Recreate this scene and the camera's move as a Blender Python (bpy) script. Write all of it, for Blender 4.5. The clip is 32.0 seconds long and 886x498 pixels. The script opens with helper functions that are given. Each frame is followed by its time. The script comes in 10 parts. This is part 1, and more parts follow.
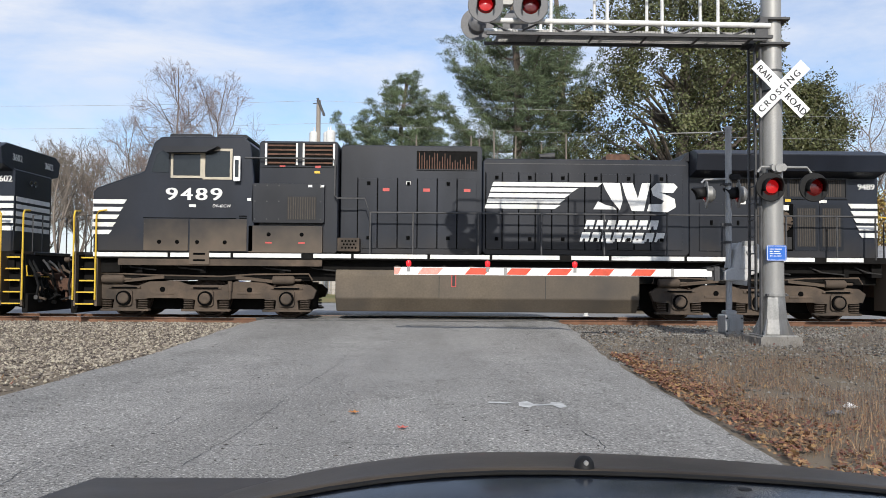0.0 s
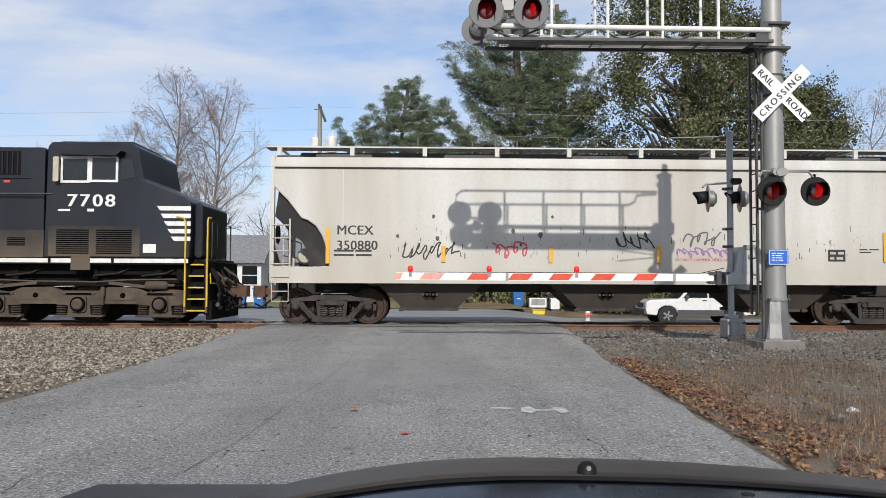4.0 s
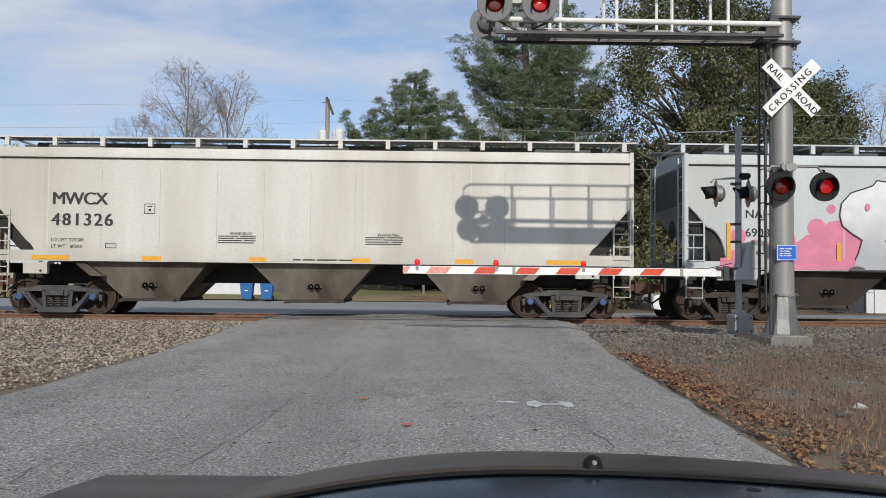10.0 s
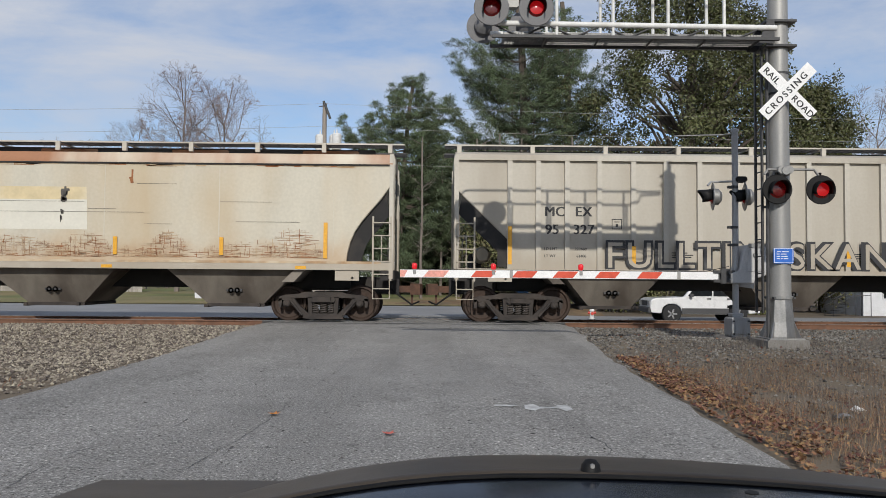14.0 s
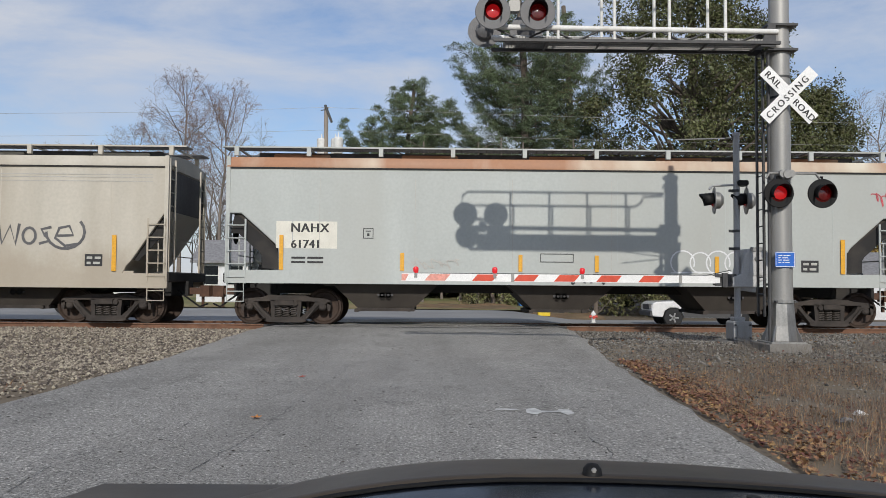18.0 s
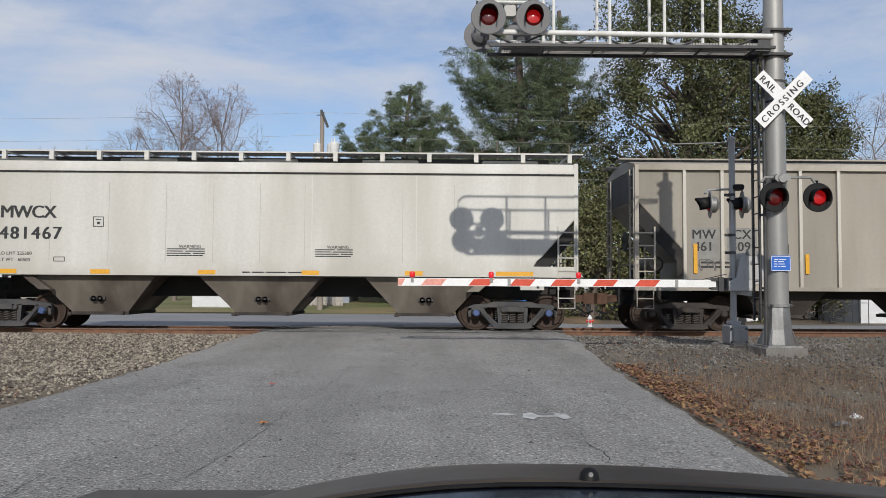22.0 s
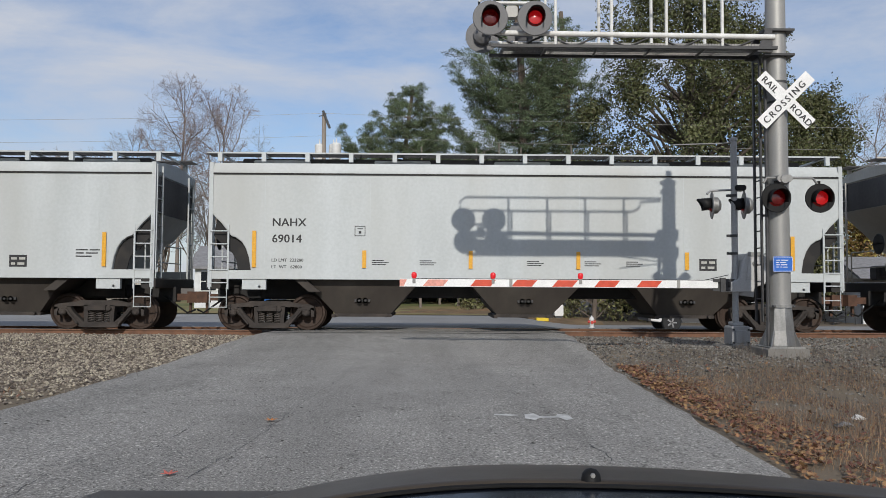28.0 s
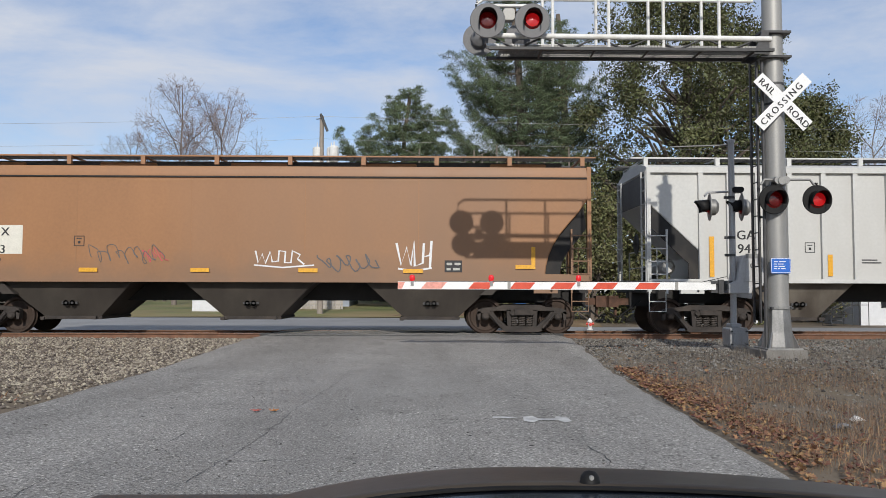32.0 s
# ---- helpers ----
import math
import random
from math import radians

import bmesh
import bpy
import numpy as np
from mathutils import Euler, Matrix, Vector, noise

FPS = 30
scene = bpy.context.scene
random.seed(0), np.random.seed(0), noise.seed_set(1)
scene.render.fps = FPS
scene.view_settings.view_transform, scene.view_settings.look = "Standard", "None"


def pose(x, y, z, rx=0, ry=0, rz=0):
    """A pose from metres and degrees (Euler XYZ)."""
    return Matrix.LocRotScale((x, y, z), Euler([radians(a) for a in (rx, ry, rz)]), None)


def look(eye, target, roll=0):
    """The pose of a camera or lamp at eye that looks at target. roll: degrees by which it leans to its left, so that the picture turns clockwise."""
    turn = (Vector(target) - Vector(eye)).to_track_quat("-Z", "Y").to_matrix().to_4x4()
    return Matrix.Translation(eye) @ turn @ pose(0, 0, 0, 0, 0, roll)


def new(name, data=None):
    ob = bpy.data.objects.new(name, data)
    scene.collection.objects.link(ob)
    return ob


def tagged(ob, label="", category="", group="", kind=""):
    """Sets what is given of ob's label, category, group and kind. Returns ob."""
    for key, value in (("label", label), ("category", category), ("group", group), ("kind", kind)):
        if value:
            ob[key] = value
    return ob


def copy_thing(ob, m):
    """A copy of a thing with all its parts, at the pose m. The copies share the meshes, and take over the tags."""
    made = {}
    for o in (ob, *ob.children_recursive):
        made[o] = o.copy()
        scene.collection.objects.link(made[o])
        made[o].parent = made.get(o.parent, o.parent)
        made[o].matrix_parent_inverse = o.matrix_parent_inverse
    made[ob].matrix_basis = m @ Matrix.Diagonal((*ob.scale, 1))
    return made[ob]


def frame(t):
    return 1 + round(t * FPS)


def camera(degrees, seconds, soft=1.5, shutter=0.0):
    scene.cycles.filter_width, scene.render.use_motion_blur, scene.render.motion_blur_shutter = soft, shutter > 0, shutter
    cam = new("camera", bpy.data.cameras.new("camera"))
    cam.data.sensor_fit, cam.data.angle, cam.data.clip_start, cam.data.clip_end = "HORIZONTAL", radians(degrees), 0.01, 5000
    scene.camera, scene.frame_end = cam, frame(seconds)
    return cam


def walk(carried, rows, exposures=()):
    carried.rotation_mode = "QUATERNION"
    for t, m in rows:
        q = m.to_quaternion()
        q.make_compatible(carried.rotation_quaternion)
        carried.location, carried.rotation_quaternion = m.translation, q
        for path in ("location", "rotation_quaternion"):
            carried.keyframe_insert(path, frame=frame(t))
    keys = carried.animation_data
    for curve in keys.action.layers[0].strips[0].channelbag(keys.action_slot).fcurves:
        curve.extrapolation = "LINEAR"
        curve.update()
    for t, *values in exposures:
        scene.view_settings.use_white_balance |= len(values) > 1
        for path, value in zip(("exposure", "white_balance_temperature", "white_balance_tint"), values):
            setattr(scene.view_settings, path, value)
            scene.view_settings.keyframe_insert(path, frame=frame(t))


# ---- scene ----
EYE = (0.0, 0.0, 1.3)
TRACK_Y, RAIL_Z = 21.46, 0.2
# seconds, degrees turned to the right of the track's square, degrees up, degrees of lean
TURNS = [
    (0.0, 1.040, 2.002, 0.44),
    (0.5, 0.995, 2.168, 0.52),
    (1.0, 1.206, 2.175, 0.42),
    (1.5, 1.177, 2.029, 0.54),
    (2.0, 1.048, 2.119, 0.47),
    (2.5, 0.976, 2.224, 0.38),
    (3.0, 0.972, 2.358, 0.16),
    (3.5, 0.947, 2.390, 0.28),
    (5.5, 0.788, 2.302, 0.09),
    (6.0, 0.764, 2.265, 0.28),
    (6.5, 0.798, 2.329, 0.26),
    (7.0, 0.645, 2.344, 0.29),
    (7.5, 0.760, 2.259, 0.30),
    (8.0, 0.762, 2.245, 0.26),
    (8.5, 0.668, 2.339, 0.44),
    (9.0, 0.579, 2.284, 0.42),
    (9.5, 0.499, 1.957, 0.47),
    (10.0, 0.422, 1.921, 0.59),
    (10.5, 0.352, 1.977, 0.58),
    (11.0, 0.337, 1.991, 0.46),
    (11.5, 0.442, 1.943, 0.41),
    (12.0, 0.412, 2.138, 0.32),
    (12.5, 0.453, 2.240, 0.41),
    (13.0, 0.467, 2.259, 0.46),
    (13.5, 0.598, 2.185, 0.41),
    (14.0, 0.612, 2.194, 0.45),
    (14.5, 0.583, 2.286, 0.47),
    (16.5, 0.528, 2.411, 0.44),
    (17.0, 0.599, 2.378, 0.48),
    (17.5, 0.558, 2.368, 0.37),
    (18.0, 0.510, 2.458, 0.47),
    (18.5, 0.576, 2.599, 0.28),
    (19.0, 0.700, 2.577, 0.32),
    (19.5, 0.723, 2.719, 0.23),
    (20.0, 0.767, 2.782, 0.12),
    (20.5, 0.793, 2.754, 0.20),
    (21.0, 0.751, 2.827, 0.30),
    (21.5, 0.728, 2.887, 0.25),
    (22.0, 0.774, 2.797, 0.33),
    (22.5, 0.753, 2.854, 0.28),
    (23.0, 0.721, 2.896, 0.26),
    (23.5, 0.770, 2.867, 0.34),
    (24.0, 0.724, 2.915, 0.41),
    (24.5, 0.657, 2.905, 0.43),
    (25.0, 0.700, 2.827, 0.32),
    (25.5, 0.677, 2.889, 0.31),
    (27.5, 0.658, 2.822, 0.44),
    (28.0, 0.643, 2.854, 0.33),
    (28.5, 0.641, 2.769, 0.30),
    (29.0, 0.579, 2.816, 0.37),
    (29.5, 0.583, 2.924, 0.42),
    (30.0, 0.655, 3.185, 0.14),
    (30.5, 0.766, 3.187, 0.12),
    (31.0, 0.766, 3.187, 0.12),
    (31.5, 0.692, 3.143, 0.29),
    (32.0, 0.784, 3.043, 0.15),
]
cam = camera(58.49, 32.0, 0.8)
walk(cam, [(t, look(EYE, (math.tan(radians(a)), 1.0, 1.3 + math.tan(radians(u)) / math.cos(radians(a))), r)) for t, a, u, r in TURNS],
     [(0.0, 0.5), (3.0, 0.5), (3.6, 0.4), (5.4, 0.05), (6.0, 0.0), (7.5, 0.02), (8.5, 0.22), (9.3, 0.2), (10.2, 0.08), (13.0, 0.0), (17.0, 0.0), (21.0, 0.03), (27.0, -0.02), (30.5, -0.05), (31.2, -0.02), (32.0, 0.14)])

# ---- daylight: a low sun behind the car, thin cloud over blue ----
SUN = Vector((0.14, -6.0, 3.2)).normalized()
sun = new("sun", bpy.data.lights.new("sun", "SUN"))
sun.data.energy, sun.data.angle, sun.data.color = 3.22, radians(0.6), (1.0, 0.95, 0.87)
sun.matrix_world = look(SUN * 50, (0, 0, 0))
world = bpy.data.worlds.new("sky")
scene.world = world
world.use_nodes = True
wn, wl = world.node_tree.nodes, world.node_tree.links
wn.clear()
sky = wn.new("ShaderNodeTexSky")
sky.sky_type, sky.sun_disc = "NISHITA", False
sky.sun_elevation, sky.sun_rotation = math.asin(SUN.z), math.atan2(SUN.x, SUN.y)
sky.air_density, sky.dust_density, sky.ozone_density = 1.0, 0.6, 1.5
skyscale = wn.new("ShaderNodeMix")
skyscale.data_type, skyscale.blend_type = "RGBA", "MULTIPLY"
skyscale.inputs[0].default_value = 1.0
skyscale.inputs[7].default_value = (0.096, 0.102, 0.115, 1)
wl.new(sky.outputs[0], skyscale.inputs[6])
wc = wn.new("ShaderNodeTexCoord")
wm = wn.new("ShaderNodeMapping")
wm.inputs["Scale"].default_value = (1.5, 1.0, 5.0)
wm.inputs["Rotation"].default_value = (0.0, 0.25, 0.3)
wm.inputs["Location"].default_value = (0.35, 0.0, 0.2)
wl.new(wc.outputs["Generated"], wm.inputs[0])
wno = wn.new("ShaderNodeTexNoise")
wno.inputs["Scale"].default_value, wno.inputs["Detail"].default_value = 1.9, 9.0
wno.inputs["Roughness"].default_value, wno.inputs["Distortion"].default_value = 0.6, 0.35
wl.new(wm.outputs[0], wno.inputs["Vector"])
wr = wn.new("ShaderNodeValToRGB")
wr.color_ramp.elements[0].position, wr.color_ramp.elements[1].position = 0.35, 0.68
wl.new(wno.outputs["Fac"], wr.inputs[0])
wmix = wn.new("ShaderNodeMix")
wmix.data_type = "RGBA"
wmix.inputs[7].default_value = (0.56, 0.6, 0.685, 1)
wl.new(wr.outputs[0], wmix.inputs[0])
wl.new(skyscale.outputs[2], wmix.inputs[6])
wb = wn.new("ShaderNodeBackground")
wb.inputs[1].default_value = 1.0
wo = wn.new("ShaderNodeOutputWorld")
wl.new(wmix.outputs[2], wb.inputs[0])
wl.new(wb.outputs[0], wo.inputs[0])


# ---- materials ----
def mat(name, color, rough=0.6, metal=0.0, var=0.25, scale=6.0, fine=60.0, bump=0.15, dirt=None, dirt_at=0.6, dirt_soft=0.15,
        streak=1.0, rnd=0.0, glow=None, spec=0.5, coat=0.0, grain=0.75, sharp=0.25):
    """Painted, rusted or natural surface: base colour varied at two scales, stains of a second colour, fine relief."""
    m = bpy.data.materials.new(name)
    m.use_nodes = True
    n, l = m.node_tree.nodes, m.node_tree.links
    bs = n["Principled BSDF"]
    bs.inputs["Roughness"].default_value, bs.inputs["Metallic"].default_value = rough, metal
    bs.inputs["Specular IOR Level"].default_value = spec
    bs.inputs["Coat Weight"].default_value = coat
    tc = n.new("ShaderNodeTexCoord")
    mp = n.new("ShaderNodeMapping")
    mp.inputs["Scale"].default_value = (1.0, 1.0, 1.0 / streak)
    l.new(tc.outputs["Object"], mp.inputs[0])

    def tex(s, detail, vec):
        x = n.new("ShaderNodeTexNoise")
        x.inputs["Scale"].default_value, x.inputs["Detail"].default_value = s, detail
        l.new(vec, x.inputs["Vector"])
        return x.outputs["Fac"]

    def mixc(fac, a, b, mode="MIX"):
        x = n.new("ShaderNodeMix")
        x.data_type, x.blend_type = "RGBA", mode
        for sock, val in ((x.inputs[0], fac), (x.inputs[6], a), (x.inputs[7], b)):
            if hasattr(val, "is_output"):
                l.new(val, sock)
            elif isinstance(val, tuple):
                sock.default_value = (*val, 1)
            else:
                sock.default_value = val
        return x.outputs[2]

    def ramp(fac, lo, hi):
        x = n.new("ShaderNodeMapRange")
        x.inputs[1].default_value, x.inputs[2].default_value = lo, hi
        l.new(fac, x.inputs[0])
        return x.outputs[0]

    big, small = tex(scale, 5, mp.outputs[0]), tex(fine, 4, tc.outputs["Object"])
    lo, hi = tuple(c * (1 - var) for c in color), tuple(min(1, c * (1 + var)) for c in color)
    c = mixc(ramp(big, 0.3, 0.7), lo, hi)
    c = mixc(ramp(small, 0.5 - sharp, 0.5 + sharp), c, mixc(1.0, c, (grain, grain, grain), "MULTIPLY"))
    if dirt:
        d = tex(scale * 0.45, 8, mp.outputs[0])
        c = mixc(ramp(d, dirt_at - dirt_soft, dirt_at + dirt_soft), c, dirt)
    if rnd:
        oi = n.new("ShaderNodeObjectInfo")
        h = n.new("ShaderNodeHueSaturation")
        l.new(c, h.inputs["Color"])
        mr = n.new("ShaderNodeMapRange")
        mr.inputs[3].default_value, mr.inputs[4].default_value = 1 - rnd, 1 + rnd
        l.new(oi.outputs["Random"], mr.inputs[0])
        l.new(mr.outputs[0], h.inputs["Value"])
        c = h.outputs[0]
    l.new(c, bs.inputs["Base Color"])
    if bump:
        b = n.new("ShaderNodeBump")
        b.inputs["Strength"].default_value, b.inputs["Distance"].default_value = bump, 0.01
        l.new(small, b.inputs["Height"])
        l.new(b.outputs[0], bs.inputs["Normal"])
    r = n.new("ShaderNodeMapRange")
    r.inputs[3].default_value, r.inputs[4].default_value = max(0.02, rough - 0.12), min(1, rough + 0.12)
    l.new(big, r.inputs[0])
    l.new(r.outputs[0], bs.inputs["Roughness"])
    if glow:
        bs.inputs["Emission Color"].default_value, bs.inputs["Emission Strength"].default_value = (*glow[:3], 1), glow[3]
    return m


def islands(m, amount, sat=0.0):
    """Varies the brightness of a material from piece to piece of a joined mesh."""
    n, l = m.node_tree.nodes, m.node_tree.links
    bs = n["Principled BSDF"]
    src = bs.inputs["Base Color"].links[0].from_socket
    g, h, mr = n.new("ShaderNodeNewGeometry"), n.new("ShaderNodeHueSaturation"), n.new("ShaderNodeMapRange")
    mr.inputs[3].default_value, mr.inputs[4].default_value = 1 - amount, 1 + amount
    l.new(g.outputs["Random Per Island"], mr.inputs[0])
    l.new(mr.outputs[0], h.inputs["Value"])
    l.new(src, h.inputs["Color"])
    if sat:
        mh = n.new("ShaderNodeMapRange")
        mh.inputs[3].default_value, mh.inputs[4].default_value = 0.5 - sat, 0.5 + sat
        l.new(g.outputs["Random Per Island"], mh.inputs[0])
        l.new(mh.outputs[0], h.inputs["Hue"])
    l.new(h.outputs[0], bs.inputs["Base Color"])
    return m


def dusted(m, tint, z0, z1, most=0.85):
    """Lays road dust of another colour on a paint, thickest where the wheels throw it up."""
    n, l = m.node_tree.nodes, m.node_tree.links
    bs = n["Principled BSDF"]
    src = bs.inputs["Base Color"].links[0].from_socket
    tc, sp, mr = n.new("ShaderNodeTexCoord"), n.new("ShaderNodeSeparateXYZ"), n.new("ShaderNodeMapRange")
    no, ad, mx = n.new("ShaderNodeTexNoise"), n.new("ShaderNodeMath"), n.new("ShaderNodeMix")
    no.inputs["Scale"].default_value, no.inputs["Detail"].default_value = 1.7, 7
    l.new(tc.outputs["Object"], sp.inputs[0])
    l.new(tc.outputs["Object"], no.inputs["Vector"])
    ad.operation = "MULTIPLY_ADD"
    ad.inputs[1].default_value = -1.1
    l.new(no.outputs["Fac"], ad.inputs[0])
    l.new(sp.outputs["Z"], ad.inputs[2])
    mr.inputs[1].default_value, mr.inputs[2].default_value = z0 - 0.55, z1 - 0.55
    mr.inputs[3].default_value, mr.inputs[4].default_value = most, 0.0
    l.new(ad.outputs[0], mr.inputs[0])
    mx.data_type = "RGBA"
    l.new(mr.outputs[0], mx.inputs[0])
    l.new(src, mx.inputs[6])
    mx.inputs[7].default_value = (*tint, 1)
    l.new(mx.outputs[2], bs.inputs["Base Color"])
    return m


def worn_asphalt(name, color):
    """Old asphalt: pale and dark aggregate, worn wheel lanes, dark oil spots and patches."""
    m = mat(name, color, 0.9, var=0.1, scale=0.9, fine=70, bump=1.0, grain=0.55, sharp=0.12, spec=0.3)
    n, l = m.node_tree.nodes, m.node_tree.links
    bs = n["Principled BSDF"]
    tc = n.new("ShaderNodeTexCoord")

    def layer(src, scale, detail, stretch, lo, hi, tint):
        mp, no, mr, mx = n.new("ShaderNodeMapping"), n.new("ShaderNodeTexNoise"), n.new("ShaderNodeMapRange"), n.new("ShaderNodeMix")
        mp.inputs["Scale"].default_value = stretch
        l.new(tc.outputs["Object"], mp.inputs[0])
        l.new(mp.outputs[0], no.inputs["Vector"])
        no.inputs["Scale"].default_value, no.inputs["Detail"].default_value = scale, detail
        mr.inputs[1].default_value, mr.inputs[2].default_value = lo, hi
        l.new(no.outputs["Fac"], mr.inputs[0])
        mx.data_type, mx.blend_type = "RGBA", "MULTIPLY"
        l.new(mr.outputs[0], mx.inputs[0])
        l.new(src, mx.inputs[6])
        mx.inputs[7].default_value = (tint, tint, tint, 1)
        return mx.outputs[2]

    c = bs.inputs["Base Color"].links[0].from_socket
    c = layer(c, 0.9, 3, (1.0, 0.1, 1.0), 0.42, 0.62, 0.84)
    c = layer(c, 38, 2, (1, 1, 1), 0.53, 0.64, 0.5)
    c = layer(c, 34, 2, (1.1, 0.9, 1), 0.58, 0.68, 1.9)
    c = layer(c, 5.5, 4, (1, 1, 1), 0.62, 0.7, 0.66)
    c = layer(c, 1.3, 5, (1, 0.6, 1), 0.6, 0.72, 0.78)
    l.new(c, bs.inputs["Base Color"])
    return m


asphalt = worn_asphalt("asphalt", (0.365, 0.352, 0.328))
asphalt_far = mat("asphalt_far", (0.27, 0.27, 0.27), 0.85, var=0.12, scale=0.4, fine=20, bump=0.2)
tar = mat("tar", (0.035, 0.035, 0.037), 0.6, var=0.3, bump=0.2)
roadpaint = mat("worn_road_paint", (0.62, 0.62, 0.6), 0.8, var=0.2, scale=8, dirt=(0.2, 0.2, 0.2), dirt_at=0.56)
soil = mat("soil", (0.15, 0.12, 0.085), 0.95, var=0.35, scale=0.8, fine=30, bump=0.6, dirt=(0.15, 0.115, 0.075), dirt_at=0.55)
lawn = mat("lawn", (0.14, 0.16, 0.05), 0.95, var=0.3, scale=0.35, fine=25, bump=0.5, dirt=(0.24, 0.18, 0.085), dirt_at=0.52)
gravel_bed = mat("gravel_bed", (0.16, 0.14, 0.12), 0.95, var=0.45, scale=9, fine=45, bump=0.9)
stone_m = islands(mat("ballast_stone", (0.235, 0.2, 0.16), 0.9, var=0.25, scale=12, bump=0.2), 0.75, 0.025)
stone_dark = islands(mat("dark_ballast_stone", (0.165, 0.154, 0.138), 0.9, var=0.25, scale=12, bump=0.2), 0.75, 0.02)
concrete = mat("concrete", (0.19, 0.18, 0.165), 0.9, var=0.2, scale=3, bump=0.4)
rail_side = mat("rusty_rail", (0.17, 0.085, 0.05), 0.85, var=0.3, scale=5, fine=40, bump=0.3)
rail_top = mat("polished_rail", (0.42, 0.4, 0.38), 0.3, 0.9, var=0.15, bump=0.05)
tie_m = mat("tie_wood", (0.09, 0.07, 0.055), 0.95, var=0.35, scale=4, fine=30, bump=0.6, rnd=0.3)
galv = mat("galvanised_steel", (0.25, 0.25, 0.243), 0.55, 0.4, var=0.16, scale=5, fine=35, bump=0.08, dirt=(0.32, 0.31, 0.29), dirt_at=0.62, streak=4)
alu = mat("aluminium_paint", (0.3, 0.297, 0.285), 0.5, 0.3, var=0.12, scale=4, bump=0.06, dirt=(0.36, 0.35, 0.33), dirt_at=0.63, streak=5)
steel_dark = mat("dark_steel", (0.06, 0.06, 0.062), 0.6, 0.3, var=0.3, bump=0.15)
black_paint = mat("black_lamp_paint", (0.009, 0.009, 0.0095), 0.55, spec=0.2, var=0.3, bump=0.08)
white_sheet = mat("white_sheeting", (0.82, 0.82, 0.81), 0.45, var=0.05, bump=0.03)
black_ink = mat("black_lettering", (0.02, 0.02, 0.022), 0.6, var=0.2, bump=0.03)
red_sheet = mat("red_sheeting", (0.62, 0.07, 0.03), 0.4, var=0.12, scale=9, bump=0.03)
blue_sheet = mat("blue_sheeting", (0.02, 0.13, 0.52), 0.4, var=0.08, bump=0.03)
red_lens = mat("red_lens", (0.07, 0.003, 0.004), 0.16, var=0.3, scale=14, bump=0.2, glow=(0.6, 0.01, 0.012, 0.03), coat=0.3)
red_lit = mat("lit_red_lens", (0.3, 0.006, 0.008), 0.2, var=0.1, bump=0.0, glow=(1.0, 0.015, 0.02, 0.2))


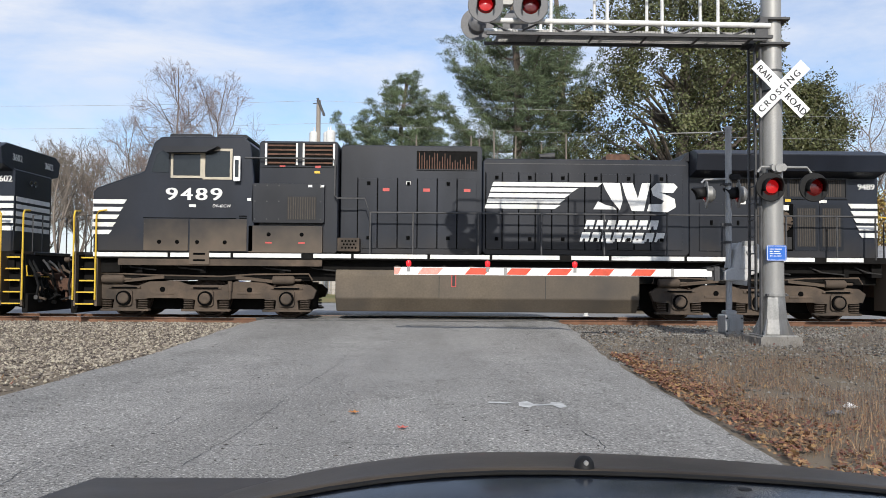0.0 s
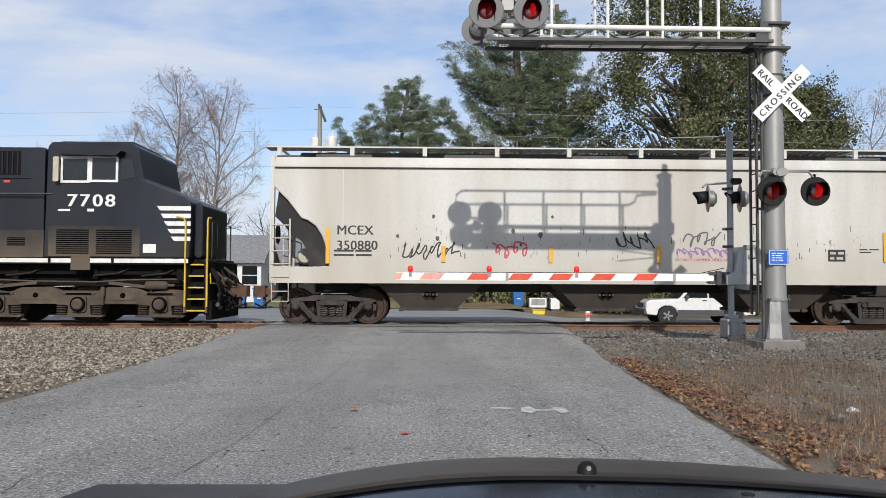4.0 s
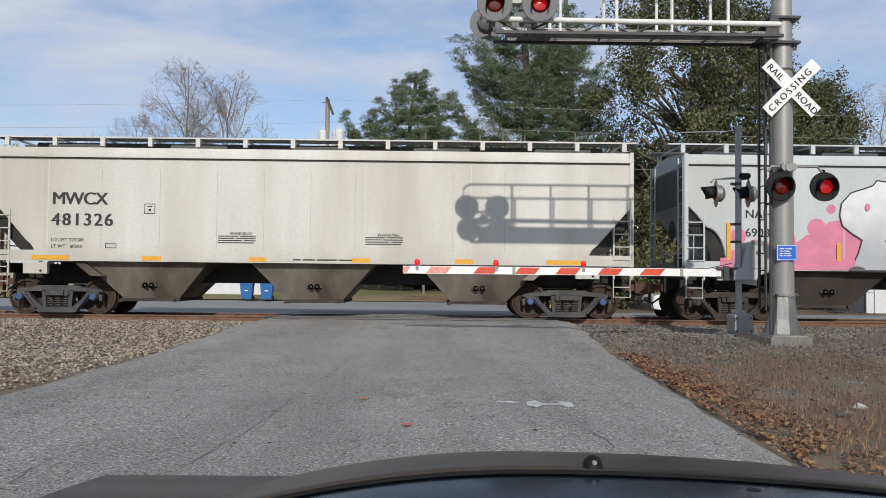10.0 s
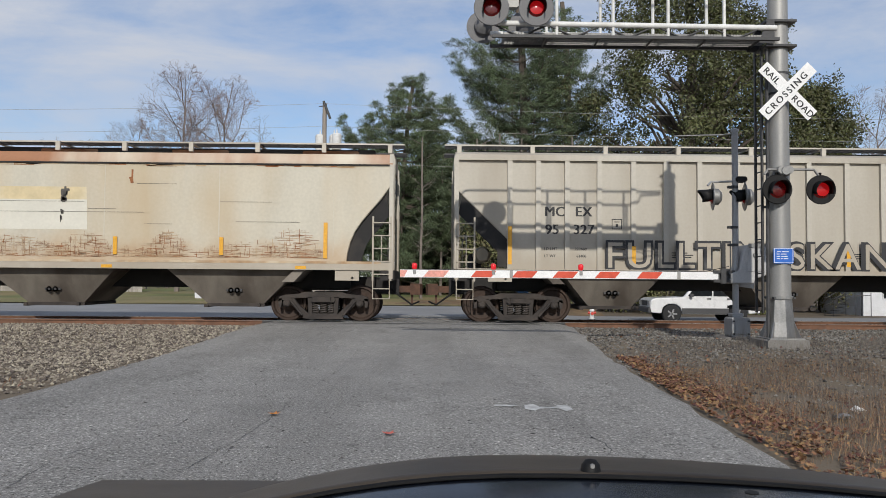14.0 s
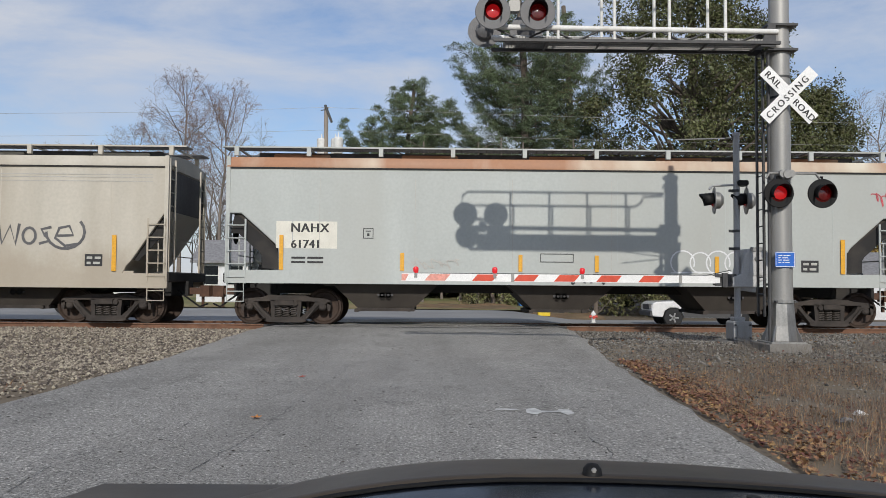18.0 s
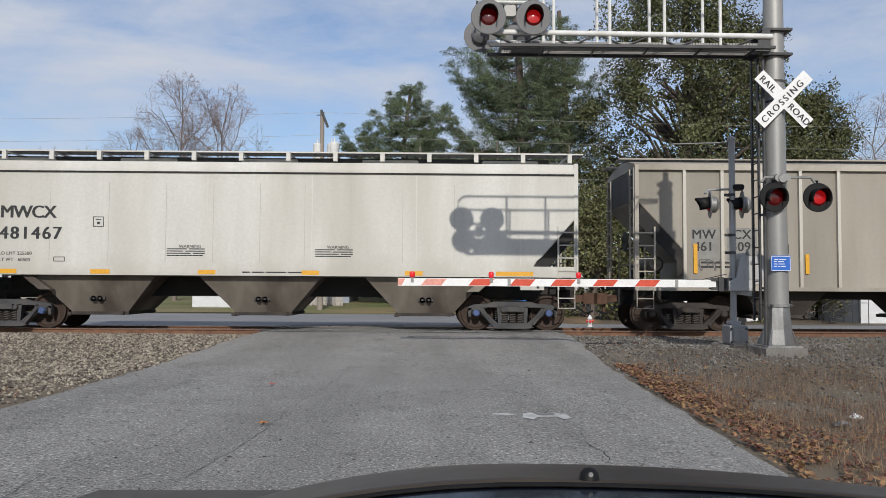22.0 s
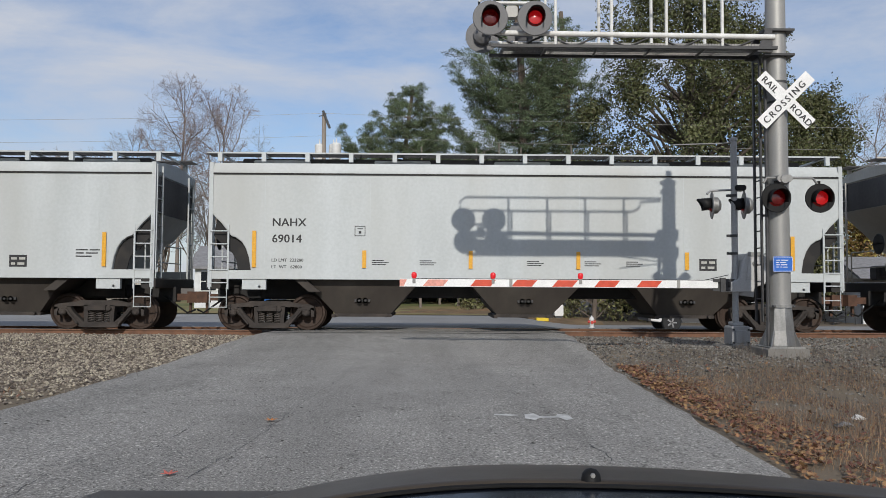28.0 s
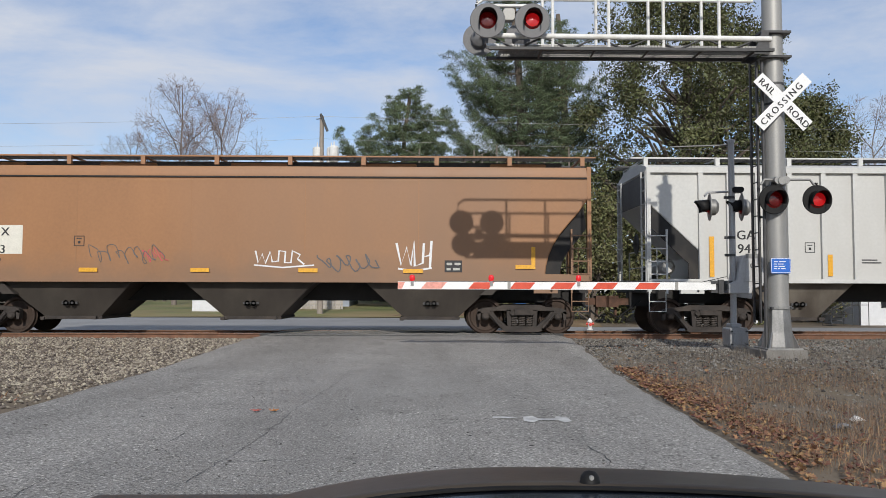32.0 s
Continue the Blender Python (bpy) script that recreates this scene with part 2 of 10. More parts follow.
# ---- mesh building ----
class Mesh:
    """Collects vertices and faces for one mesh."""

    def __init__(self):
        self.v, self.f = [], []

    def add(self, verts, faces):
        k = len(self.v)
        self.v += [tuple(p) for p in verts]
        self.f += [tuple(k + i for i in f) for f in faces]
        return self

    def box(self, x0, x1, y0, y1, z0, z1, ch=0.0):
        if ch:
            c = min(ch, abs(x1 - x0) / 3, abs(z1 - z0) / 3)
            return self.prism([(x0 + c, z0), (x1 - c, z0), (x1, z0 + c), (x1, z1 - c), (x1 - c, z1), (x0 + c, z1), (x0, z1 - c), (x0, z0 + c)], y0, y1)
        p = [(x, y, z) for x in (x0, x1) for y in (y0, y1) for z in (z0, z1)]
        return self.add(p, [(0, 1, 3, 2), (4, 6, 7, 5), (0, 4, 5, 1), (2, 3, 7, 6), (0, 2, 6, 4), (1, 5, 7, 3)])

    def prism(self, poly, y0, y1, axis="y"):
        """Outline in x and z (axis y), or y and z (axis x), or x and y (axis z), drawn out along the axis."""
        n = len(poly)
        put = {"y": lambda a, b, c: (a, c, b), "x": lambda a, b, c: (c, a, b), "z": lambda a, b, c: (a, b, c)}[axis]
        p = [put(a, b, y0) for a, b in poly] + [put(a, b, y1) for a, b in poly]
        return self.add(p, [tuple(range(n)), tuple(range(2 * n - 1, n - 1, -1))] + [(i, n + i, n + (i + 1) % n, (i + 1) % n) for i in range(n)])

    def tube(self, pts, r, n=6, r2=None):
        pts = [Vector(p) for p in pts]
        k = len(self.v)
        for i, p in enumerate(pts):
            d = (pts[min(i + 1, len(pts) - 1)] - pts[max(i - 1, 0)]).normalized()
            a = d.cross(Vector((0, 0, 1)) if abs(d.z) < 0.9 else Vector((1, 0, 0))).normalized()
            b = d.cross(a)
            rr = r if r2 is None else r + (r2 - r) * i / max(1, len(pts) - 1)
            for j in range(n):
                u = 2 * math.pi * (j + 0.5) / n
                self.v.append(tuple(p + a * (rr * math.cos(u)) + b * (rr * math.sin(u))))
        for i in range(len(pts) - 1):
            for j in range(n):
                j2 = (j + 1) % n
                self.f.append((k + i * n + j, k + i * n + j2, k + (i + 1) * n + j2, k + (i + 1) * n + j))
        self.f.append(tuple(k + j for j in range(n - 1, -1, -1)))
        self.f.append(tuple(k + (len(pts) - 1) * n + j for j in range(n)))
        return self

    def lathe(self, prof, c, axis="y", n=20):
        """Turns (distance along the axis, radius) points about an axis through c."""
        k = len(self.v)
        for a, r in prof:
            for j in range(n):
                u = 2 * math.pi * j / n
                o = {"x": (a, r * math.cos(u), r * math.sin(u)), "y": (r * math.cos(u), a, r * math.sin(u)), "z": (r * math.cos(u), r * math.sin(u), a)}[axis]
                self.v.append((c[0] + o[0], c[1] + o[1], c[2] + o[2]))
        for i in range(len(prof) - 1):
            for j in range(n):
                j2 = (j + 1) % n
                self.f.append((k + i * n + j, k + i * n + j2, k + (i + 1) * n + j2, k + (i + 1) * n + j))
        if prof[0][1] > 1e-4:
            self.f.append(tuple(k + j for j in range(n)))
        if prof[-1][1] > 1e-4:
            self.f.append(tuple(k + (len(prof) - 1) * n + j for j in range(n)))
        return self

    def data(self, name, smooth=False):
        me = bpy.data.meshes.new(name)
        me.from_pydata(self.v, [], self.f)
        b = bmesh.new()
        b.from_mesh(me)
        bmesh.ops.recalc_face_normals(b, faces=b.faces)
        b.to_mesh(me)
        b.free()
        if smooth:
            me.shade_smooth()
            me.set_sharp_from_angle(angle=radians(38))
        me.materials.append(None)
        return me


def dress(ob, material):
    ob.material_slots[0].link = "OBJECT"
    ob.material_slots[0].material = material
    return ob


def part(name, m, material, parent, label="", at=None, smooth=False, bevel=0.0):
    """Links a mesh as one object under a thing or a part. m: a Mesh, or mesh data that other pieces share."""
    me = m.data(name, smooth) if isinstance(m, Mesh) else m
    ob = dress(new(name, me), material)
    ob.parent = parent
    if at is not None:
        ob.matrix_basis = at
    if bevel:
        md = ob.modifiers.new("bevel", "BEVEL")
        md.width, md.segments, md.limit_method = bevel, 2, "ANGLE"
    return tagged(ob, label)


def thing(name, at, label, category, group="", kind="", m=None, material=None, smooth=False):
    if m is None:
        ob = new(name)
        ob.empty_display_size = 0.3
    else:
        ob = dress(new(name, m.data(name, smooth) if isinstance(m, Mesh) else m), material)
    ob.matrix_basis = at
    return tagged(ob, label, category, group, kind)


CACHE = {}


def cached(key, make, smooth=False):
    if key not in CACHE:
        CACHE[key] = make().data(key if isinstance(key, str) else str(key[0]), smooth)
    return CACHE[key]


def lettering(text, size, bold=0.0, align="LEFT", shear=0.0, spread=1.0, heavy=0.0):
    """Flat letters in the x-z plane that face -y."""
    cu = bpy.data.curves.new("letters", "FONT")
    cu.body, cu.size, cu.align_x, cu.offset, cu.shear, cu.space_character = text, size, align, bold, shear, spread
    cu.resolution_u = 3
    ob = bpy.data.objects.new("letters", cu)
    me = bpy.data.meshes.new_from_object(ob)
    bpy.data.objects.remove(ob)
    me.transform(Matrix.Rotation(radians(90), 4, "X"))
    if heavy:
        b = bmesh.new()
        b.from_mesh(me)
        for k in (1, 2):
            me.transform(Matrix.Translation((heavy, -0.0006, 0)))
            b.from_mesh(me)
        b.to_mesh(me)
        b.free()
    me.materials.clear()
    me.materials.append(None)
    return me


def bars(rows, height, gap, rnd):
    """Plain bars in place of small lettering: rows of lengths."""
    m = Mesh()
    z = 0
    for row in rows:
        x = 0
        for w in row:
            m.add([(x, 0, z), (x + w, 0, z), (x + w, 0, z + height), (x, 0, z + height)], [(0, 1, 2, 3)])
            x += w + rnd
        z -= height + gap
    return m


# ---- ground ----
def smoothstep(a, b, x):
    u = min(1, max(0, (x - a) / (b - a)))
    return u * u * (3 - 2 * u)


def dip(x):
    """The street sinks towards the right."""
    return 0.46 * smoothstep(3.2, 7.6, x)


def ground_height(x, y):
    z = -0.07 + 0.03 * noise.noise((x * 0.35, y * 0.35, 0.0)) * (1 if abs(x) < 60 else 0)
    z += 0.13 * smoothstep(13.5, 19.0, y)                       # up to the ballast
    z -= 0.2 * smoothstep(23.5, 28.0, y)                       # down to the street
    z -= dip(x) * smoothstep(25.0, 30.0, y) * (1 - smoothstep(60, 90, y))
    z -= 0.10 * smoothstep(3.4, 6.0, x) * (1 - smoothstep(9.0, 13.5, y))   # verge sinks beside the road
    z += 0.23 * smoothstep(3.4, 5.2, x) * (1 - smoothstep(14, 30, x)) * smoothstep(10.0, 13.2, y) * (1 - smoothstep(14.5, 18.5, y))   # low mound of the signal
    return z


def spaced(breaks):
    out = []
    for a, b, s in breaks:
        n = max(1, round((b - a) / s))
        out += [a + (b - a) * i / n for i in range(n)]
    return out + [breaks[-1][1]]


def sheet(xs, ys, fz):
    m = Mesh()
    m.v = [(x, y, fz(x, y)) for y in ys for x in xs]
    w = len(xs)
    m.f = [(j * w + i, j * w + i + 1, (j + 1) * w + i + 1, (j + 1) * w + i) for j in range(len(ys) - 1) for i in range(w - 1)]
    return m


gx = spaced([(-3000, -400, 400), (-400, -60, 40), (-60, -16, 4), (-16, 16, 0.5), (16, 60, 4), (60, 400, 40), (400, 3000, 400)])
gy = spaced([(-1500, -60, 300), (-60, -4, 8), (-4, 24, 0.5), (24, 60, 2), (60, 200, 20), (200, 3000, 400)])
thing("ground", pose(0, 0, 0), "brown earth with thin dry grass around the crossing", "ground", kind="structure", m=sheet(gx, gy, ground_height), material=soil)


def road_height(x, y):
    rise = 0.19 * smoothstep(13.0, 19.2, y) - 0.27 * smoothstep(23.8, 29.0, y)
    rise -= dip(x) * smoothstep(25.0, 30.0, y)
    return rise - 0.004 * abs(x + 1) + 0.006 * noise.noise((x * 0.7, y * 0.7, 3.0))


def left_edge(y):
    return -4.75 + 0.3 * smoothstep(13, 19, y)


def right_edge(y):
    return 2.63 + 0.058 * (y - 6)


# the road up to the rails, between them and beyond them; gaps for the rails
def road_piece(name, y0, y1, step, label):
    ys = spaced([(y0, y1, step)])
    m = Mesh()
    n = 26
    for y in ys:
        wob = 0.07 * noise.noise((0, y * 1.3, 5)) + 0.04 * noise.noise((0, y * 4.1, 9))
        wob2 = 0.07 * noise.noise((4, y * 1.3, 5)) + 0.04 * noise.noise((4, y * 4.1, 9))
        xl, xr = left_edge(y) + wob, right_edge(y) + wob2
        for i in range(n + 1):
            x = xl + (xr - xl) * i / n
            m.v.append((x, y, road_height(x, y) - (0.05 if i in (0, n) else 0)))
    w = n + 1
    m.f = [(j * w + i, j * w + i + 1, (j + 1) * w + i + 1, (j + 1) * w + i) for j in range(len(ys) - 1) for i in range(n)]
    return thing(name, pose(0, 0, 0), label, "road", kind="structure", m=m, material=asphalt, smooth=True)


NEAR_RAIL, FAR_RAIL = TRACK_Y - 0.755, TRACK_Y + 0.755
road_piece("road", -40, NEAR_RAIL - 0.05, 0.35, "grey worn asphalt road leading up to the rails")
road_piece("road_between_rails", NEAR_RAIL + 0.1, FAR_RAIL - 0.1, 0.35, "grey asphalt between the two rails")
road_piece("road_beyond", FAR_RAIL + 0.05, 28.2, 0.35, "grey asphalt beyond the rails")
m = sheet(spaced([(-300, -40, 26), (-40, 40, 1), (40, 300, 26)]), spaced([(28.0, 41.0, 1.0)]), lambda x, y: -0.09 - dip(x))
thing("street", pose(0, 0, 0), "pale asphalt street running beside the railway", "road", kind="structure", m=m, material=asphalt_far)
m = sheet(spaced([(-300, -40, 26), (-40, 5, 1)]), spaced([(41.0, 75.0, 2.0)]), lambda x, y: -0.06 + 0.02 * (y - 41) + 0.05 * noise.noise((x * 0.2, y * 0.2, 1)))
thing("lawn", pose(0, 0, 0), "dull green and straw-coloured lawn beyond the street", "lawn", kind="structure", m=m, material=lawn)

# ---- rails and ties ----
track = thing("track", pose(0, TRACK_Y, RAIL_Z), "standard railway track with rusty rails and wooden ties", "railway track", kind="structure")
RAIL = [(-0.07, -0.17), (0.07, -0.17), (0.07, -0.155), (0.012, -0.135), (0.01, -0.045), (0.036, -0.035), (0.036, -0.006), (-0.036, -0.006), (-0.036, -0.035), (-0.01, -0.045), (-0.012, -0.135), (-0.07, -0.155)]
for y in (-0.755, 0.755):
    part("rail", Mesh().prism([(a + y, b) for a, b in RAIL], -450, 450, "x"), rail_side, track, "rusty steel rail")
    part("rail_head", Mesh().box(-450, 450, y - 0.033, y + 0.033, -0.006, 0.0), rail_top, track, "worn bright rail head")
tie = Mesh().box(-0.115, 0.115, -1.3, 1.3, -0.34, -0.172).data("tie")
for i in range(120):
    part("tie", tie, tie_m, track, at=pose(-32 + i * 0.54, random.uniform(-0.03, 0.03), 0, 0, 0, random.uniform(-1, 1)))
for y, s in ((NEAR_RAIL - 0.075, -1), (NEAR_RAIL + 0.16, 1), (FAR_RAIL - 0.16, -1), (FAR_RAIL + 0.075, 1)):
    part("flangeway_filler", Mesh().box(-4.45, 3.42, y - 0.03, y + 0.03, RAIL_Z - 0.12, RAIL_Z - 0.004 - (0.03 if abs(s) and abs(y - TRACK_Y) < 0.7 else 0)), tar, track,
         "black rubber strip beside the rail", at=pose(0, -TRACK_Y, -RAIL_Z))


# ---- the train ----
def S(t):
    """Metres that the train has gone since the start."""
    u = t / 10
    return 100.38607 * u - 2.13446 * u ** 2 + 6.04771 * u ** 3 - 3.47894 * u ** 4 + 0.86749 * u ** 5 - 0.08043 * u ** 6


wheel_steel = mat("wheel_steel", (0.055, 0.036, 0.027), 0.75, 0.3, var=0.3, scale=5, fine=40, bump=0.25)
truck_steel = mat("truck_steel", (0.042, 0.035, 0.031), 0.85, 0.1, var=0.4, scale=4, fine=30, bump=0.3, dirt=(0.075, 0.06, 0.05), dirt_at=0.64)
truck_grey = mat("grey_truck_steel", (0.06, 0.06, 0.063), 0.8, 0.1, var=0.3, scale=4, fine=30, bump=0.3, dirt=(0.1, 0.09, 0.08), dirt_at=0.62)
spring_steel = mat("spring_steel", (0.1, 0.085, 0.075), 0.7, 0.3, var=0.3)
coupler_m = mat("coupler_steel", (0.1, 0.052, 0.034), 0.85, 0.1, var=0.3, scale=7, bump=0.3)
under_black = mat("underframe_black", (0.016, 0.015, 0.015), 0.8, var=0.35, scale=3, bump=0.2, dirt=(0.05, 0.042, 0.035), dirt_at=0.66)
yellow_tape = mat("yellow_reflector", (0.72, 0.36, 0.02), 0.45, var=0.12, scale=20, bump=0.02)
white_paint = mat("white_paint", (0.72, 0.72, 0.7), 0.55, var=0.1, scale=6, bump=0.04, dirt=(0.5, 0.47, 0.42), dirt_at=0.66)
shaded_end = mat("shaded_grimy_end", (0.13, 0.125, 0.12), 0.8, var=0.35, scale=1.5, fine=12, bump=0.1, dirt=(0.06, 0.055, 0.05), dirt_at=0.55, streak=3)
blue_cap = mat("blue_bearing_cap", (0.06, 0.1, 0.24), 0.5, var=0.2, bump=0.1)
MOVING, WHEELS = [], []     # (thing, x at the start), (wheelset, parent's x on the car, car's x, radius)


def side_frame():
    """Cast side frame: bowed beam, openings either side of the spring nest, pedestals over the bearings."""
    m = Mesh()
    y0, y1 = -0.09, 0.09
    m.prism([(-1.1, 0.5), (-1.08, 0.62), (-0.95, 0.67), (-0.6, 0.7), (-0.45, 0.75), (0.45, 0.75), (0.6, 0.7), (0.95, 0.67), (1.08, 0.62), (1.1, 0.5),
             (0.98, 0.56), (0.8, 0.57), (0.62, 0.6), (-0.62, 0.6), (-0.8, 0.57), (-0.98, 0.56)], y0, y1)
    for s in (-1, 1):
        m.prism([(s * 0.72, 0.6), (s * 0.84, 0.58), (s * 0.76, 0.4), (s * 0.46, 0.1), (s * 0.36, 0.1), (s * 0.36, 0.19), (s * 0.62, 0.44)], y0, y1)
        m.prism([(s * 0.27, 0.62), (s * 0.38, 0.62), (s * 0.35, 0.16), (s * 0.27, 0.16)], y0, y1)
        m.prism([(s * 1.0, 0.58), (s * 1.1, 0.58), (s * 1.08, 0.36), (s * 1.02, 0.36)], y0, y1)
        m.lathe([(-0.15, 0.0), (-0.15, 0.05), (-0.12, 0.085), (-0.09, 0.1), (0.05, 0.1)], (s * 0.889, 0, 0.457), "y", 14)
        m.box(s * 0.889 - 0.11, s * 0.889 + 0.11, -0.1, 0.08, 0.53, 0.6, 0.03)
    m.prism([(-0.5, 0.09), (-0.4, 0.2), (0.4, 0.2), (0.5, 0.09), (0.38, 0.06), (-0.38, 0.06)], y0 - 0.02, y1)
    m.box(-0.3, 0.3, -0.16, 0.09, 0.49, 0.6, 0.04)
    for s in (-1, 1):       # slanting brake rigging across the frame
        m.tube([(s * 0.78, -0.13, 0.52), (s * 0.5, -0.14, 0.16)], 0.03, 6)
    m.v = [(x * 1.05, y, z) for x, y, z in m.v]
    return m


def spring():
    """One coil spring, wound round."""
    pts = [(0.078 * math.cos(u * 0.785), 0.078 * math.sin(u * 0.785), 0.2 + 0.0072 * u) for u in range(41)]
    return Mesh().tube(pts, 0.019, 5)


def wheel_pair(r=0.457):
    m = Mesh()
    for s in (-1, 1):
        prof = [(0.66, r - 0.1), (0.665, r + 0.025), (0.69, r + 0.028), (0.71, r), (0.79, r - 0.008), (0.795, r - 0.055), (0.74, r - 0.085), (0.725, r * 0.5), (0.775, 0.16), (0.8, 0.1), (0.8, 0.0)]
        m.lathe([(s * a, b) for a, b in prof], (0, 0, 0), "y", 28)
        m.lathe([(s * 0.6, 0.0), (s * 0.6, 0.09), (s * 0.66, 0.16), (s * 0.7, r - 0.1)], (0, 0, 0), "y", 20)
    m.lathe([(-0.7, 0.085), (0.7, 0.085)], (0, 0, 0), "y", 12)
    return m


def end_cap():
    m = Mesh().lathe([(-1.19, 0.0), (-1.19, 0.06), (-1.17, 0.085), (-1.08, 0.09)], (0, 0, 0), "y", 14)
    for k in range(3):
        u = 2 * math.pi * k / 3
        m.box(0.05 * math.cos(u) - 0.015, 0.05 * math.cos(u) + 0.015, -1.205, -1.18, 0.05 * math.sin(u) - 0.015, 0.05 * math.sin(u) + 0.015)
    return m


def freight_truck(car, x, carx, caps=None):
    steel = truck_grey if caps else truck_steel
    bol = part("truck", cached("truck_bolster", lambda: Mesh().prism([(-0.9, 0.42), (0.9, 0.42), (1.2, 0.5), (1.2, 0.62), (0.4, 0.68), (-0.4, 0.68), (-1.2, 0.62), (-1.2, 0.5)], -0.2, 0.2, "x")), steel, car,
               "four-wheeled cast steel freight truck", at=pose(x, 0, 0))
    for y, rz in ((-1.0, 0), (1.0, 180)):
        part("side_frame", cached("side_frame", side_frame), steel, bol, at=pose(0, y, 0, 0, 0, rz))
        for dx in (-0.2, 0.0, 0.2):
            part("spring", cached("coil_spring", spring, True), spring_steel, bol, at=pose(dx, y * 1.03, 0))
    for dx in (-0.934, 0.934):
        w = part("wheelset", cached("wheelset", wheel_pair, True), wheel_steel, bol, "axle with two rusty steel wheels", at=pose(dx, 0, 0.457))
        WHEELS.append((w, dx, x + dx, carx, 0.457))
        if caps:
            part("bearing_cap", cached("bearing_cap", end_cap, True), caps, bol, at=pose(dx, 0, 0.457))
    return bol


def coupler(car, x, s):
    m = Mesh()
    m.box(min(x, x + s * 0.55), max(x, x + s * 0.55), -0.09, 0.09, 0.74, 0.92, 0.04)
    m.prism([(x + s * 0.45, -0.17), (x + s * 0.72, -0.22), (x + s * 0.78, -0.05), (x + s * 0.62, 0.02), (x + s * 0.7, 0.2), (x + s * 0.45, 0.17)], 0.68, 0.98, "z")
    m.box(x + s * 0.5 - 0.03, x + s * 0.5 + 0.03, -0.04, 0.04, 0.4, 0.7)
    part("coupler", m, coupler_m, car, "rusty knuckle coupler")
    h = Mesh().tube([(x - s * 0.1, -0.3, 0.85), (x + s * 0.25, -0.32, 0.6), (x + s * 0.5, -0.3, 0.42), (x + s * 0.7, -0.2, 0.5)], 0.025, 6)
    part("air_hose", h, black_paint, car, "black rubber air hose")


def strip(car, x, z, w, h, material=None, y=-1.6):
    part("reflector", cached(("reflector", w, h), lambda: Mesh().box(0, w, -0.004, 0, 0, h)), material or yellow_tape, car, at=pose(x, y, z))


def ladder_mesh(h, w, rungs, axis="x", r=0.018):
    m = Mesh()
    for u in (0, w):
        m.box(*((u - 0.022, u + 0.022, -0.02, 0.02) if axis == "x" else (-0.02, 0.02, u - 0.022, u + 0.022)), 0, h)
    for i in range(rungs):
        z = h * (i + 0.5) / rungs
        m.tube([(0, -0.03, z), (w, -0.03, z)] if axis == "x" else [(0, 0, z), (0, w, z)], r, 5)
    return m


CURL = [(0, 1), (0.26, 0.82), (0.44, 0.66), (0.5, 0.6), (0.62, 0.57), (0.76, 0.5), (0.87, 0.38), (0.95, 0.22), (1, 0)]
STEP = [(0, 1), (0.25, 1), (0.6, 0.72), (0.92, 0.46), (0.99, 0.36), (1, 0)]
ARC = [(0, 1), (0.22, 0.82), (0.46, 0.66), (0.66, 0.52), (0.82, 0.38), (0.92, 0.24), (0.98, 0.1), (1, 0)]


POSTS = [1.39, 2.11, 2.84, 3.66, 4.52, 5.34, 6.2, 7.16, 8.09, 8.98, 9.95, 10.87, 11.69, 12.52, 13.35, 14.17, 14.93, 15.7]
WIDE_POSTS = [1.27, 2.23, 3.22, 4.23, 5.21, 6.96, 7.83, 8.81, 9.68, 11.45, 12.46, 13.47, 14.45, 15.4]


